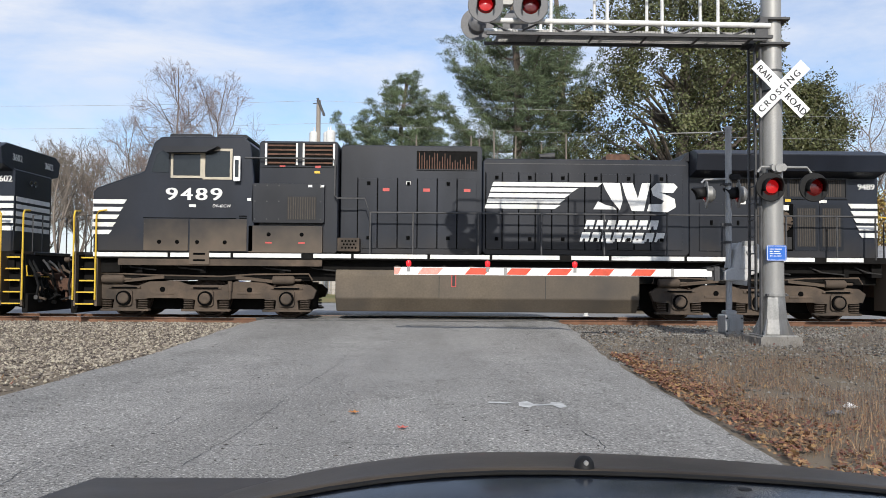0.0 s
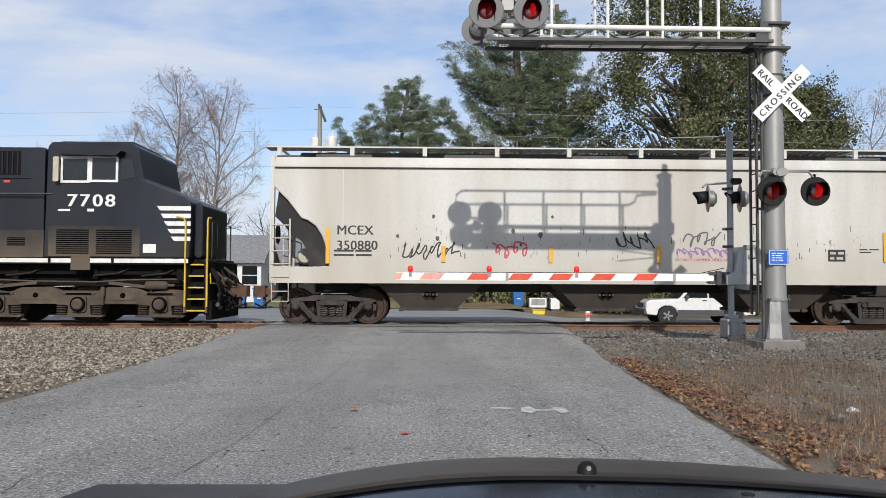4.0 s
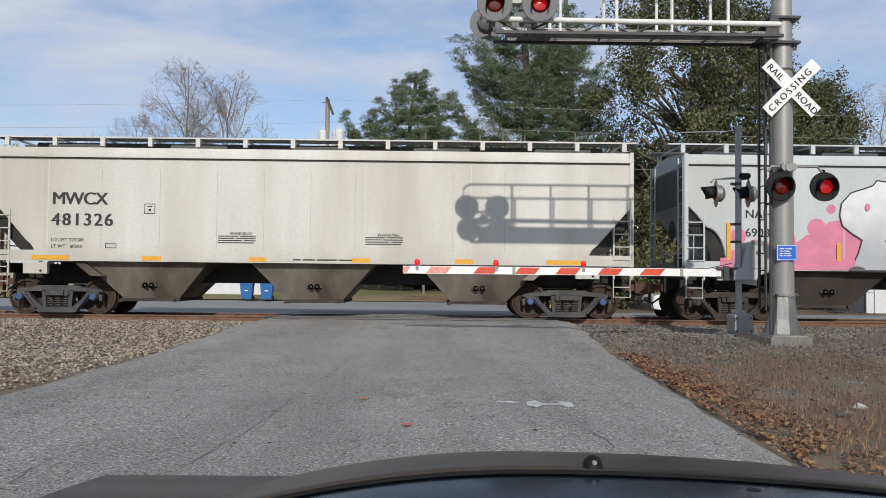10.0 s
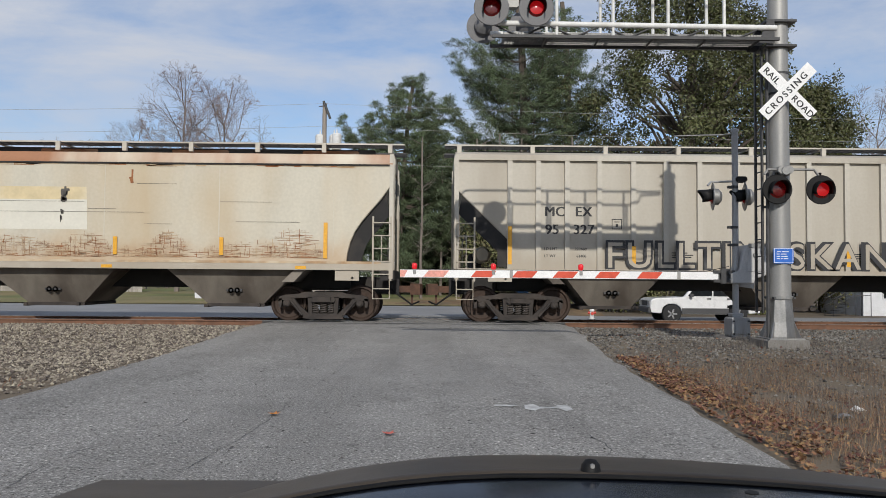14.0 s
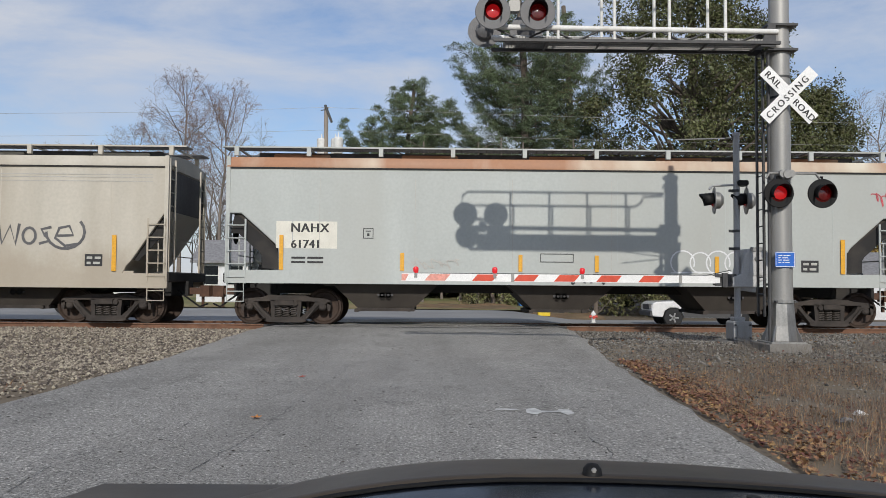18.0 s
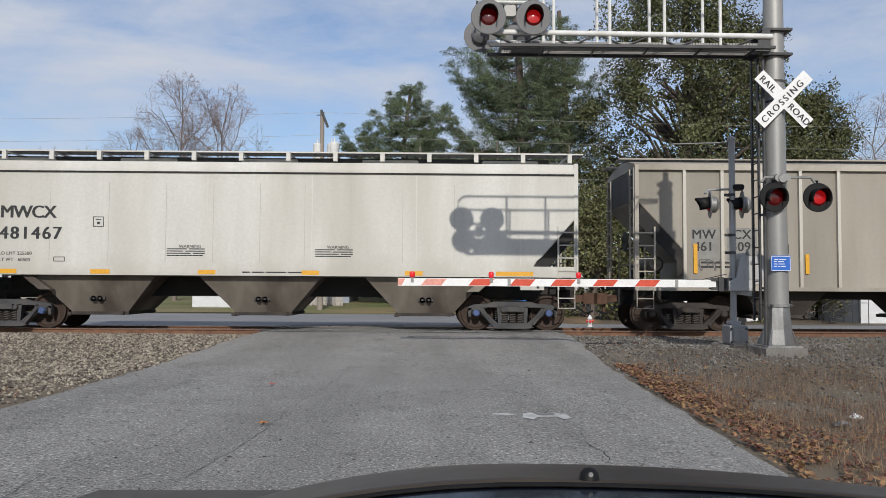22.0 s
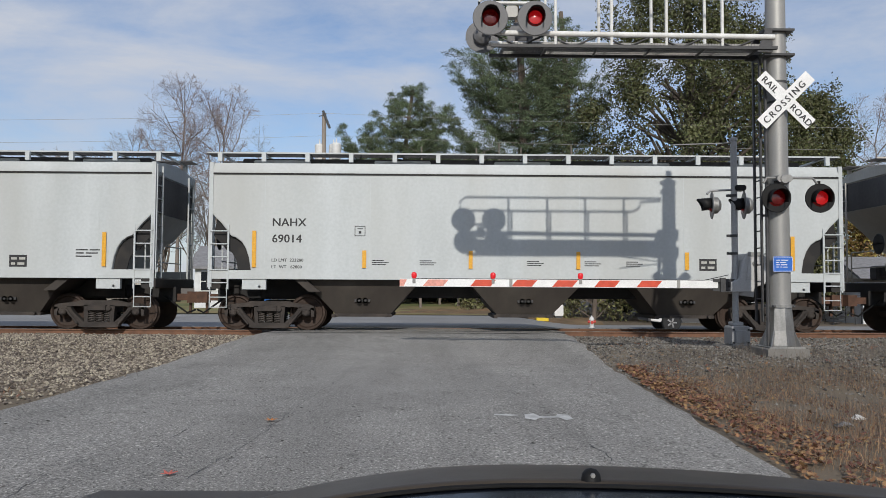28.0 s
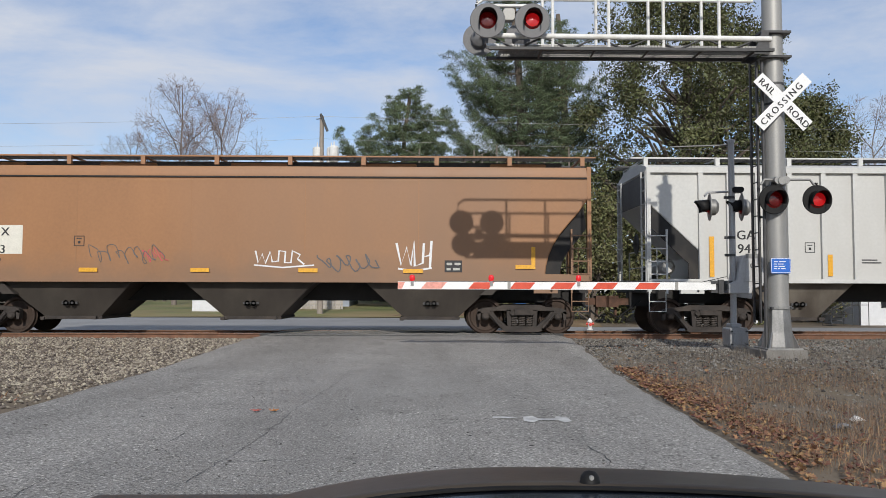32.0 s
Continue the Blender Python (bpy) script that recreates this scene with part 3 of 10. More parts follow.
def hopper(x0, x1, kind, paint, roofpaint=None, sillpaint=None, bottom=None, label="", caps=None, gusset=0.0, bays=3, shelf=1.05, ribpaint=None, corner="chamfer", pitch=1.08, posts=POSTS, sill_z=(1.31, 1.53), truck_in=1.5):
    """A covered hopper wagon whose near side runs from x0 to x1 at the start. kind: smooth, round or ribbed sides."""
    L, cx = x1 - x0, (x0 + x1) / 2
    h = L / 2
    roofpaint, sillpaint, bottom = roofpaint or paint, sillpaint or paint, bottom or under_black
    car = thing("covered_hopper", pose(cx, TRACK_Y, RAIL_Z), label, "freight car", "covered hoppers of the train")
    MOVING.append((car, cx))
    ribbed = kind == "ribbed"
    eave, top, W = (4.2, 4.42, 1.5) if ribbed else (3.98, 4.3, 1.585)
    zs = sill_z[0] + 0.03
    base = sill_z[1] + 0.01
    post_w = 0.062 if posts is POSTS else 0.04
    cut = {"chamfer": 2.85, "curl": 2.95, "big_curl": 3.5, "arc": 3.45, "step": 2.81}[corner] if not ribbed else 3.35
    inset = {"chamfer": shelf, "curl": 1.0, "big_curl": 1.42, "arc": 1.1, "step": 1.28}[corner] if not ribbed else 1.45
    edge = {"chamfer": [(0, 1), (0.8, 0.2), (0.93, 0.1), (1, 0)], "curl": CURL, "big_curl": CURL, "arc": ARC, "step": STEP}[corner] if not ribbed else [(0, 1), (0.9, 0.36), (1, 0.3), (1, 0)]
    edge = [(a * inset, base + (cut - base) * b) for a, b in edge]

    def body():
        m = Mesh()
        out = [(-h + 0.06, eave)] + [(-h + 0.06 + a, b) for a, b in edge] + [(-h + inset + 0.06, zs), (h - inset - 0.06, zs)] + [(h - 0.06 - a, b) for a, b in reversed(edge)] + [(h - 0.06, eave)]
        m.prism(out, -W, W)
        return m
    if not ribbed:
        for i in range(6):
            part("panel_seam", cached("panel_seam", lambda: Mesh().box(-0.012, 0.012, -0.004, 0.0, 1.66, 3.93)), paint, car, at=pose(-h + inset + 0.4 + (L - 2 * inset - 0.8) * i / 5, -1.585, 0))
    # end sheets: dark colour stands in for shade, with grime streaks
    for s in (-1, 1):
        part("end_sheet", cached(("end_sheet", ribbed, cut), lambda: Mesh().box(-0.004, 0.004, -W + 0.03, W - 0.03, cut + 0.02, eave - 0.05)), shaded_end, car, "end sheet darkened by painted shade and grime", at=pose(s * (h - 0.056), 0, 0))
    part("body", cached(("body", kind, corner, round(L, 2), inset, base), body), paint, car, bevel=0.03)

    def roof():
        rise = [(W + 0.02, eave - 0.02), (W + 0.03, eave + 0.02), (W - 0.06, eave + (0.1 if ribbed else 0.26)), (W * 0.55, top + 0.02), (0.0, top + 0.07)]
        poly = [(-a, b) for a, b in rise] + [(a, b) for a, b in reversed(rise[:-1])]
        return Mesh().prism(poly, -h + 0.02, h - 0.02, "x")
    part("roof", cached(("roof", kind, round(L, 2)), roof, True), roofpaint, car)
    if not ribbed:
        part("eave_trim", cached(("eave", round(L, 2)), lambda: Mesh().box(-h + 0.1, h - 0.1, -W - 0.035, -W, eave - 0.035, eave + 0.0)), under_black, car, "thin dark strip under the eave")
    # running boards and their brackets
    low = ribbed and ribpaint is not None
    rb = 4.5 if low else 4.6

    def board():
        m = Mesh()
        for y in (-0.75, 0.75):
            for k in range(7):
                yy = y - 0.24 + k * 0.08
                m.box(-h - 0.25, h + 0.25, yy - 0.008, yy + 0.008, rb - 0.04, rb)
            for i in range(int(2 * h / 0.22) + 1):
                xx = -h + i * 0.22
                m.box(xx - 0.006, xx + 0.006, y - 0.24, y + 0.24, rb - 0.045, rb - 0.01)
        return m
    part("running_board", cached(("board", low, round(L, 2)), board), steel_dark, car, "open steel grating along the roof")
    for y in (-1.0, -0.5, 0.5, 1.0):
        part("board_edge", cached(("board_edge", low, round(L, 2)), lambda: Mesh().box(-h - 0.25, h + 0.25, -0.012, 0.012, rb - 0.03, rb + 0.008)), sillpaint if y == -1.0 else steel_dark, car, at=pose(0, y, 0))
    part("hatch_trough", cached(("trough", low, round(L, 2)), lambda: Mesh().box(-h + 0.55, h - 0.55, -0.42, 0.42, 4.3, rb - 0.07, 0.03)), steel_dark, car, "long dark hatch coaming along the roof")
    if not low:
        n = round(L / pitch)
        br = cached("bracket", lambda: Mesh().prism([(-0.055, 4.33), (0.055, 4.33), (0.055, 4.56), (-0.055, 4.56)], -1.12, -1.03).prism([(-0.03, 4.52), (0.03, 4.52), (0.03, 4.56), (-0.03, 4.56)], -1.03, 1.03).prism([(-0.055, 4.33), (0.055, 4.33), (0.055, 4.56), (-0.055, 4.56)], 1.03, 1.12))
        for i in range(n):
            part("roof_bracket", br, sillpaint, car, at=pose(-h + 0.12 + (L - 0.24) * i / (n - 1), 0, 0.02))
    hatch = cached("hatch", lambda: Mesh().box(-0.75, 0.75, -0.46, 0.46, 4.4, 4.49, 0.03))
    for i in range(5):
        part("roof_hatch", hatch, roofpaint, car, at=pose(-h + L * (i + 0.5) / 5, 0, 0))
    # side sills, end sills, corner posts, ladders
    sill = cached(("sill", sill_z, round(L, 2)), lambda: Mesh().box(-h, h, -1.6, -1.52, *sill_z, 0.02))
    for y in (0.0, 3.12):
        part("side_sill", sill, sillpaint, car, at=pose(0, y, 0))
    for s in (-1, 1):
        part("end_sill", cached(("end_sill", s), lambda: Mesh().box(-0.18, 0.18, -1.58, 1.58, 1.06, 1.32, 0.03).box(-0.9, 0.25, -0.2, 0.2, 0.7, 1.1) if s > 0 else Mesh().box(-0.18, 0.18, -1.58, 1.58, 1.06, 1.32, 0.03).box(-0.25, 0.9, -0.2, 0.2, 0.7, 1.1)),
             under_black, car, at=pose(s * (h - 0.14), 0, 0))
        part("stub_sill", cached("stub_sill", lambda: Mesh().box(-1.5, 1.5, -0.18, 0.18, 0.78, 1.15)), under_black, car, at=pose(s * (h - 1.6), 0, 0))
        for y in (-1.56, 1.56):
            part("corner_post", cached(("post", ribbed), lambda: Mesh().box(-0.05, 0.05, -0.05, 0.05, 1.1, 4.25)), sillpaint, car, at=pose(s * (h - 0.05), y, 0))
        lx = -h + 0.05 if s < 0 else h - 0.5
        part("ladder", cached("side_ladder", lambda: ladder_mesh(1.62, 0.45, 5)), sillpaint, car, at=pose(lx, -1.59, 1.05))
        part("ladder", cached("end_ladder", lambda: ladder_mesh(3.1, 0.42, 9, "y")), sillpaint, car, at=pose(s * (h - 0.0), -1.5, 1.1))
        part("ladder", cached("end_ladder", lambda: ladder_mesh(3.1, 0.42, 9, "y")), sillpaint, car, at=pose(s * (h - 0.0), 1.08, 1.1))
        part("stirrup", cached("stirrup", lambda: Mesh().tube([(0, 0, 0.5), (0, 0, 0), (0.42, 0, 0), (0.42, 0, 0.5)], 0.018, 5).tube([(0, 0, 0.25), (0.42, 0, 0.25)], 0.015, 5)), sillpaint, car, at=pose(lx, -1.57, 0.6))
        part("jacking_pad", cached("jack", lambda: Mesh().prism([(-0.3, 1.34), (0.3, 1.34), (0.3, 1.05), (-0.3, 1.05)], -0.06, 0.06).lathe([(-0.075, 0.03), (-0.075, 0.0)], (0.14, 0, 1.12), "y", 8)), sillpaint, car, at=pose(s * (h - 1.15), -1.5, 0))
        # slope sheet and its gusset behind the side's cut corner
        def slope():
            m = Mesh()
            m.prism([(0.0, cut + 0.1), (0.14, cut + 0.1), (2.7, 1.0), (2.4, 1.0)], -1.48, 1.48)
            return m
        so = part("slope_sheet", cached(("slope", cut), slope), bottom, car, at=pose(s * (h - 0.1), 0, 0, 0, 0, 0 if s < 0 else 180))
        # black gusset plate that follows the cut corner and leaves a hole towards the end
        if gusset:
            def plate(f):
                k = 0.62 if not ribbed else 0.68
                rim = [(a + 0.1, b) for a, b in edge]
                inner = [(a * k, 1.5 + (b - 1.5) * k) for a, b in reversed(edge)]
                return Mesh().prism([(f * a, b) for a, b in rim + inner], -1.47, -1.44)
            part("gusset", cached(("gusset", corner, ribbed, s, round(cut, 2)), lambda: plate(-s)), under_black, car, "black gusset plate", at=pose(s * (h - 0.1), 0, 0))
        coupler(car, s * (h - 0.05), s)
        # platform grab irons and end rails
        part("end_rail", cached("end_rail", lambda: Mesh().tube([(0, -1.4, 1.3), (0, -1.4, 2.2), (0, 1.4, 2.2), (0, 1.4, 1.3)], 0.02, 5).tube([(0, -1.4, 1.75), (0, 1.4, 1.75)], 0.016, 5)), sillpaint, car, at=pose(s * (h - 0.3), 0, 0))
    # brake gear on the following end
    part("brake_wheel", cached("brake_wheel", lambda: Mesh().lathe([(0.0, 0.25), (0.02, 0.28), (0.04, 0.25), (0.02, 0.23)], (0, 0, 0), "x", 16).box(0, 0.03, -0.26, 0.26, -0.02, 0.02).box(0, 0.03, -0.02, 0.02, -0.26, 0.26)), steel_dark, car, at=pose(-h - 0.02, -0.55, 2.35))
    part("brake_reservoir", cached("reservoir", lambda: Mesh().lathe([(-0.5, 0.0), (-0.5, 0.16), (-0.42, 0.22), (0.42, 0.22), (0.5, 0.16), (0.5, 0.0)], (0, 0, 0), "y", 14), True), sillpaint, car, at=pose(-h + 0.75, -0.3, 1.75))
    part("brake_valve", cached("valve", lambda: Mesh().box(-0.18, 0.18, -0.15, 0.15, -0.2, 0.2, 0.05).box(-0.08, 0.08, -0.3, 0.3, -0.1, 0.1)), steel_dark, car, at=pose(-h + 0.6, 0.5, 1.6))
    # discharge bays
    b0, b1 = -h + 1.75, h - 1.75
    bw = (b1 - b0) / bays

    def bay():
        a = bw * (0.3 if ribbed else 0.37)
        m = Mesh()
        low = 0.55 if ribbed else 0.7
        p = [(-a, -1.4, 1.36), (a, -1.4, 1.36), (a, 1.4, 1.36), (-a, 1.4, 1.36), (-low, -0.95, 0.42), (low, -0.95, 0.42), (low, 0.95, 0.42), (-low, 0.95, 0.42)]
        m.add(p, [(0, 1, 5, 4), (1, 2, 6, 5), (2, 3, 7, 6), (3, 0, 4, 7), (4, 5, 6, 7)])
        return m
    # dark box added where the far bay sides lie in shade
    part("centre_sill", cached(("centre_sill", round(L, 2)), lambda: Mesh().box(-h + 1.2, h - 1.2, -0.32, 0.32, 0.84, 1.36)), under_black, car, "dark centre sill added to fill the shaded gap between the bays")
    for i in range(bays):
        xb = b0 + bw * (i + 0.5)
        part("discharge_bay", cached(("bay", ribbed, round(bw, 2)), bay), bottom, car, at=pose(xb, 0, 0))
        part("outlet_gate", cached("gate", lambda: Mesh().box(-0.75, 0.75, -1.0, 1.0, 0.36, 0.44, 0.02).tube([(0.6, -1.1, 0.4), (0.6, 1.1, 0.4)], 0.05, 8).box(-0.8, -0.7, -1.04, 1.04, 0.34, 0.42)), truck_steel, car, at=pose(xb, 0, 0))
        part("gate_latch", cached("latch", lambda: Mesh().lathe([(-0.03, 0.07), (-0.03, 0.03), (0.05, 0.03)], (-0.08, 0, 0), "y", 10).lathe([(-0.03, 0.07), (-0.03, 0.03), (0.05, 0.03)], (0.08, 0, 0), "y", 10).box(-0.2, 0.2, 0, 0.04, -0.03, 0.03)), steel_dark, car, at=pose(xb, -1.18, 0.78))
    if ribbed:
        low_z = sill_z[0] + 0.04
        rib = cached(("rib", post_w, low_z), lambda: Mesh().prism([(-post_w, low_z), (post_w, low_z), (post_w, 4.2), (-post_w, 4.2)], -W - 0.09, -W + 0.01))
        for x in posts:
            part("side_post", rib, ribpaint or sillpaint, car, at=pose(x - h, 0, 0))
        for a, b in zip(posts, posts[1:]):
            step = b - a
            part("side_sheet", cached(("side_sheet", round(step, 3), low_z), lambda: Mesh().box(post_w + 0.005, step - post_w - 0.005, -W - 0.002, -W + 0.004, low_z, 4.12)), paint, car, at=pose(a - h, 0, 0))
        part("top_chord", cached(("chord", round(L, 2)), lambda: Mesh().box(-h, h, -W - 0.1, -W + 0.01, 4.12, 4.26, 0.02)), sillpaint, car)
    freight_truck(car, truck_in - h, cx, caps)
    freight_truck(car, h - truck_in - 0.1, cx, caps)
    return car


def hopper_paint(name, color, dirt, at, soft=0.15, var=0.07, streak=3.0, scale=0.9, rnd=0.0):
    return mat(name, color, 0.55, var=var, scale=scale, fine=14, bump=0.03, grain=0.88, dirt=dirt, dirt_at=at, dirt_soft=soft, streak=streak, rnd=rnd)


grey_white = hopper_paint("pale_grey_paint", (0.47, 0.5, 0.505), (0.375, 0.38, 0.36), 0.64, 0.2, var=0.09, streak=5, scale=1.3)
light_grey = hopper_paint("light_grey_paint", (0.565, 0.555, 0.515), (0.36, 0.335, 0.285), 0.63, 0.2, var=0.09, streak=6, scale=1.4)
cream = hopper_paint("cream_paint", (0.48, 0.45, 0.385), (0.31, 0.27, 0.21), 0.62, 0.18, streak=6, scale=1.4)
stained_white = hopper_paint("stained_white_paint", (0.53, 0.52, 0.49), (0.35, 0.315, 0.265), 0.6, 0.18, var=0.1, streak=7, scale=1.5)
rust_cream = hopper_paint("rust_stained_cream", (0.52, 0.485, 0.395), (0.43, 0.33, 0.2), 0.63, 0.16, streak=4, scale=1.3)
brown = hopper_paint("rust_brown_paint", (0.275, 0.155, 0.076), (0.25, 0.185, 0.12), 0.56, 0.16, var=0.12, streak=2, scale=0.6)
orange_brown = hopper_paint("orange_brown_paint", (0.295, 0.14, 0.057), (0.22, 0.12, 0.064), 0.58, 0.16, var=0.12, streak=3, scale=0.6)
green_grey = hopper_paint("grey_green_paint", (0.4, 0.425, 0.41), (0.34, 0.345, 0.32), 0.63)
dark_tan = hopper_paint("sooty_tan_paint", (0.41, 0.375, 0.315), (0.17, 0.148, 0.118), 0.57, 0.22, streak=6, scale=1.2, rnd=0.2)
tan = hopper_paint("tan_paint", (0.575, 0.55, 0.49), (0.4, 0.355, 0.285), 0.6, 0.18, streak=6, scale=1.3, rnd=0.06)
bright_grey = hopper_paint("bright_grey_paint", (0.52, 0.52, 0.5), (0.42, 0.41, 0.385), 0.64)
rust_roof = hopper_paint("rusted_roof", (0.33, 0.15, 0.07), (0.55, 0.5, 0.4), 0.58, 0.1)
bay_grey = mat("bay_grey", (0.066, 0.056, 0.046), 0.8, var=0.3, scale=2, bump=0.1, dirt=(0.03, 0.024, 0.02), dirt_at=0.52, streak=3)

dusted(rust_cream, (0.4, 0.26, 0.14), 1.55, 2.2, 0.6)
dusted(stained_white, (0.36, 0.325, 0.27), 1.4, 2.5, 0.6)
dusted(cream, (0.3, 0.25, 0.185), 1.4, 2.1, 0.6)
dusted(tan, (0.32, 0.28, 0.215), 1.35, 2.0, 0.5)
dusted(orange_brown, (0.17, 0.105, 0.065), 1.35, 2.1, 0.7)
dusted(brown, (0.24, 0.195, 0.15), 1.35, 2.4, 0.75)
dusted(light_grey, (0.36, 0.335, 0.285), 1.35, 1.9, 0.5)
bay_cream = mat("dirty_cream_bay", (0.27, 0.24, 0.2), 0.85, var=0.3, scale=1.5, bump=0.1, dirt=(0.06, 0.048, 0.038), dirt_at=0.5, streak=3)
CARS = {}
SILLS = {"c1": (1.06, 1.47), "c8": (0.91, 1.28), "c9": (1.06, 1.39), "c4": (1.37, 1.64), "c10": (1.37, 1.64), "c11": (1.37, 1.64), "c12": (1.06, 1.16), "c7": (1.27, 1.38), "c13": (1.32, 1.42), "c16": (1.36, 1.46), "c18": (1.32, 1.42)}
TRUCKS = {"c2": 1.45, "c5": 1.42, "c14": 1.45, "c15": 1.45, "c3": 1.66, "c6": 1.7, "c17": 1.6, "c7": 1.66, "c13": 1.66, "c16": 1.64, "c18": 1.66, "c8": 1.6, "c9": 1.45}
CORNERS = {"c9": "step", "c1": "big_curl", "c2": "curl", "c5": "curl", "c14": "curl", "c15": "curl", "c3": "arc", "c6": "arc", "c17": "arc"}
for key, a, b, kind, paint, roofp, caps, gus, label in (
        ("c1", 36.10, 53.20, "smooth", stained_white, None, None, 0.6, "dirty white covered hopper with stains and black scribbles"),
        ("c2", 54.44, 70.42, "smooth", grey_white, None, None, 0.2, "pale grey covered hopper with smooth sides"),
        ("c3", 71.76, 89.08, "smooth", brown, None, None, 0.3, "rust-brown covered hopper with chalky graffiti"),
        ("c4", 90.39, 106.55, "smooth", light_grey, None, blue_cap, 0.3, "light grey covered hopper with blue bearing caps"),
        ("c5", 107.83, 123.85, "smooth", grey_white, None, None, 0.2, "pale grey covered hopper with large white and pink graffiti"),
        ("c6", 125.26, 142.60, "smooth", rust_cream, rust_roof, None, 0.3, "cream covered hopper streaked with rust"),
        ("c7", 144.15, 161.45, "ribbed", cream, None, None, 0.3, "cream ribbed covered hopper with black outline graffiti"),
        ("c8", 162.80, 179.46, "smooth", cream, None, None, 0.3, "cream covered hopper with huge grey block graffiti"),
        ("c9", 180.90, 197.90, "smooth", green_grey, rust_roof, None, 0.6, "grey-green covered hopper with a rusted roof edge"),
        ("c10", 199.28, 215.31, "smooth", light_grey, None, blue_cap, 0.3, "light grey covered hopper with blue bearing caps"),
        ("c11", 216.65, 232.68, "smooth", light_grey, None, blue_cap, 0.3, "light grey covered hopper with blue bearing caps"),
        ("c12", 234.12, 250.87, "ribbed", dark_tan, None, None, 0.3, "sooty tan ribbed covered hopper"),
        ("c13", 252.36, 269.49, "ribbed", tan, None, None, 0.3, "tan ribbed covered hopper"),
        ("c14", 270.85, 286.81, "smooth", grey_white, None, None, 0.6, "pale grey covered hopper with smooth sides"),
        ("c15", 288.15, 304.16, "smooth", grey_white, None, None, 0.2, "pale grey covered hopper with smooth sides"),
        ("c16", 305.65, 322.80, "ribbed", tan, None, None, 0.3, "tan ribbed covered hopper"),
        ("c17", 324.22, 341.49, "smooth", orange_brown, None, None, 0.3, "orange-brown covered hopper with white graffiti scribbles"),
        ("c18", 342.90, 360.03, "ribbed", bright_grey, None, None, 0.5, "pale grey ribbed covered hopper")):
    CARS[key] = (hopper(a, b, kind, paint, roofp, cream if key == "c6" else None, bay_cream if key in ("c4", "c6", "c7", "c10", "c11", "c13", "c16", "c18") else bay_grey, label, caps, gus, ribpaint=tan if key == "c12" else None,
                        corner=CORNERS.get(key, "chamfer"), pitch=1.09 if key in ("c2", "c5", "c14", "c15") else (1.15 if key in ("c4", "c10", "c11") else 1.65), posts=WIDE_POSTS if key == "c12" else POSTS,
                        sill_z=SILLS.get(key, (1.31, 1.53)), truck_in=TRUCKS.get(key, 1.5)), b - a)


# ---- level crossing signals ----
def disc(m, c, r, t, n=24):
    return m.lathe([(0, 0.0), (0, r - 0.01), (0.008, r), (t, r), (t, 0.0)], c, "y", n)


FLASH_DISCS = []


def signal_lamp(parent, at, backing, r=0.255, tone=None, phase=None, lit=False):
    """A flashing-light head that faces -y: backing plate, visor, red lens, housing and an added two-faced disc that
    imitates the flash.
    """
    plate = part("lamp", disc(Mesh(), (0, 0, 0), r, 0.02, 28), backing, parent, "round backing plate with a hooded red lens", at=at, smooth=True)
    hood = Mesh()
    n, rr = 14, 0.155
    for i in range(n + 1):
        u = radians(-28 + 236 * i / n)
        d = 0.27 if 40 < -28 + 236 * i / n < 140 else 0.17 + 0.1 * max(0, math.sin(u))
        hood.v += [(rr * math.cos(u), 0.0, rr * math.sin(u)), (rr * math.cos(u) * 1.02, -d, rr * math.sin(u) * 1.02 - 0.02)]
    hood.f = [(2 * i, 2 * i + 1, 2 * i + 3, 2 * i + 2) for i in range(n)]
    h = part("visor", hood, tone or black_paint, plate, smooth=True)
    md = h.modifiers.new("thick", "SOLIDIFY")
    md.thickness = 0.008
    part("lens", Mesh().lathe([(-0.03, 0.1), (-0.025, 0.12), (-0.002, 0.15)], (0, 0, 0), "y", 20), red_lens, plate, "dark red glass lens", smooth=True)
    part("housing", Mesh().lathe([(0.0, 0.17), (0.1, 0.16), (0.16, 0.09), (0.17, 0.0)], (0, 0.02, 0), "y", 16), tone or (galv if backing is galv else black_paint), plate, smooth=True)
    # added disc, one face lit and one dark, flipped to imitate flashing
    unit = Mesh().lathe([(-0.014, 0.0), (-0.01, 0.07), (0.0, 0.118)], (0, 0, 0), "y", 18)
    k = len(unit.f)
    unit.lathe([(0.014, 0.0), (0.01, 0.07), (0.0, 0.118)], (0, 0, 0), "y", 18)
    me = unit.data("light_unit", True)
    me.materials.append(None)
    for q in me.polygons[k:]:
        q.material_index = 1
    rot = part("light_unit", me, red_lit, plate, "added disc with a lit and a dark red face, turned to flash", at=pose(0, -0.04, 0, 0, 0, 0 if lit else 180))
    rot.material_slots[1].link = "OBJECT"
    rot.material_slots[1].material = red_lens
    if phase is not None:
        FLASH_DISCS.append((rot, phase))
    return plate


MX, MY = 6.07, 13.86
cast_alu = mat("cast_aluminium", (0.34, 0.335, 0.32), 0.42, 0.75, var=0.25, scale=6, fine=30, bump=0.12, dirt=(0.16, 0.15, 0.14), dirt_at=0.58, streak=4)
grey_backing = mat("weathered_backing", (0.13, 0.13, 0.135), 0.6, var=0.15, scale=7, bump=0.05)
cant = thing("cantilever_signal", pose(MX, MY, 0), "tall galvanised cantilever mast carrying flashing red lights over the road", "railway signal")
part("mast", Mesh().lathe([(0.95, 0.195), (4.0, 0.18), (7.06, 0.168), (7.1, 0.12), (7.12, 0.075), (7.5, 0.07), (7.52, 0.0)], (0, 0, 0), "z", 24), alu, cant, "tapered round mast with a narrow top", smooth=True)
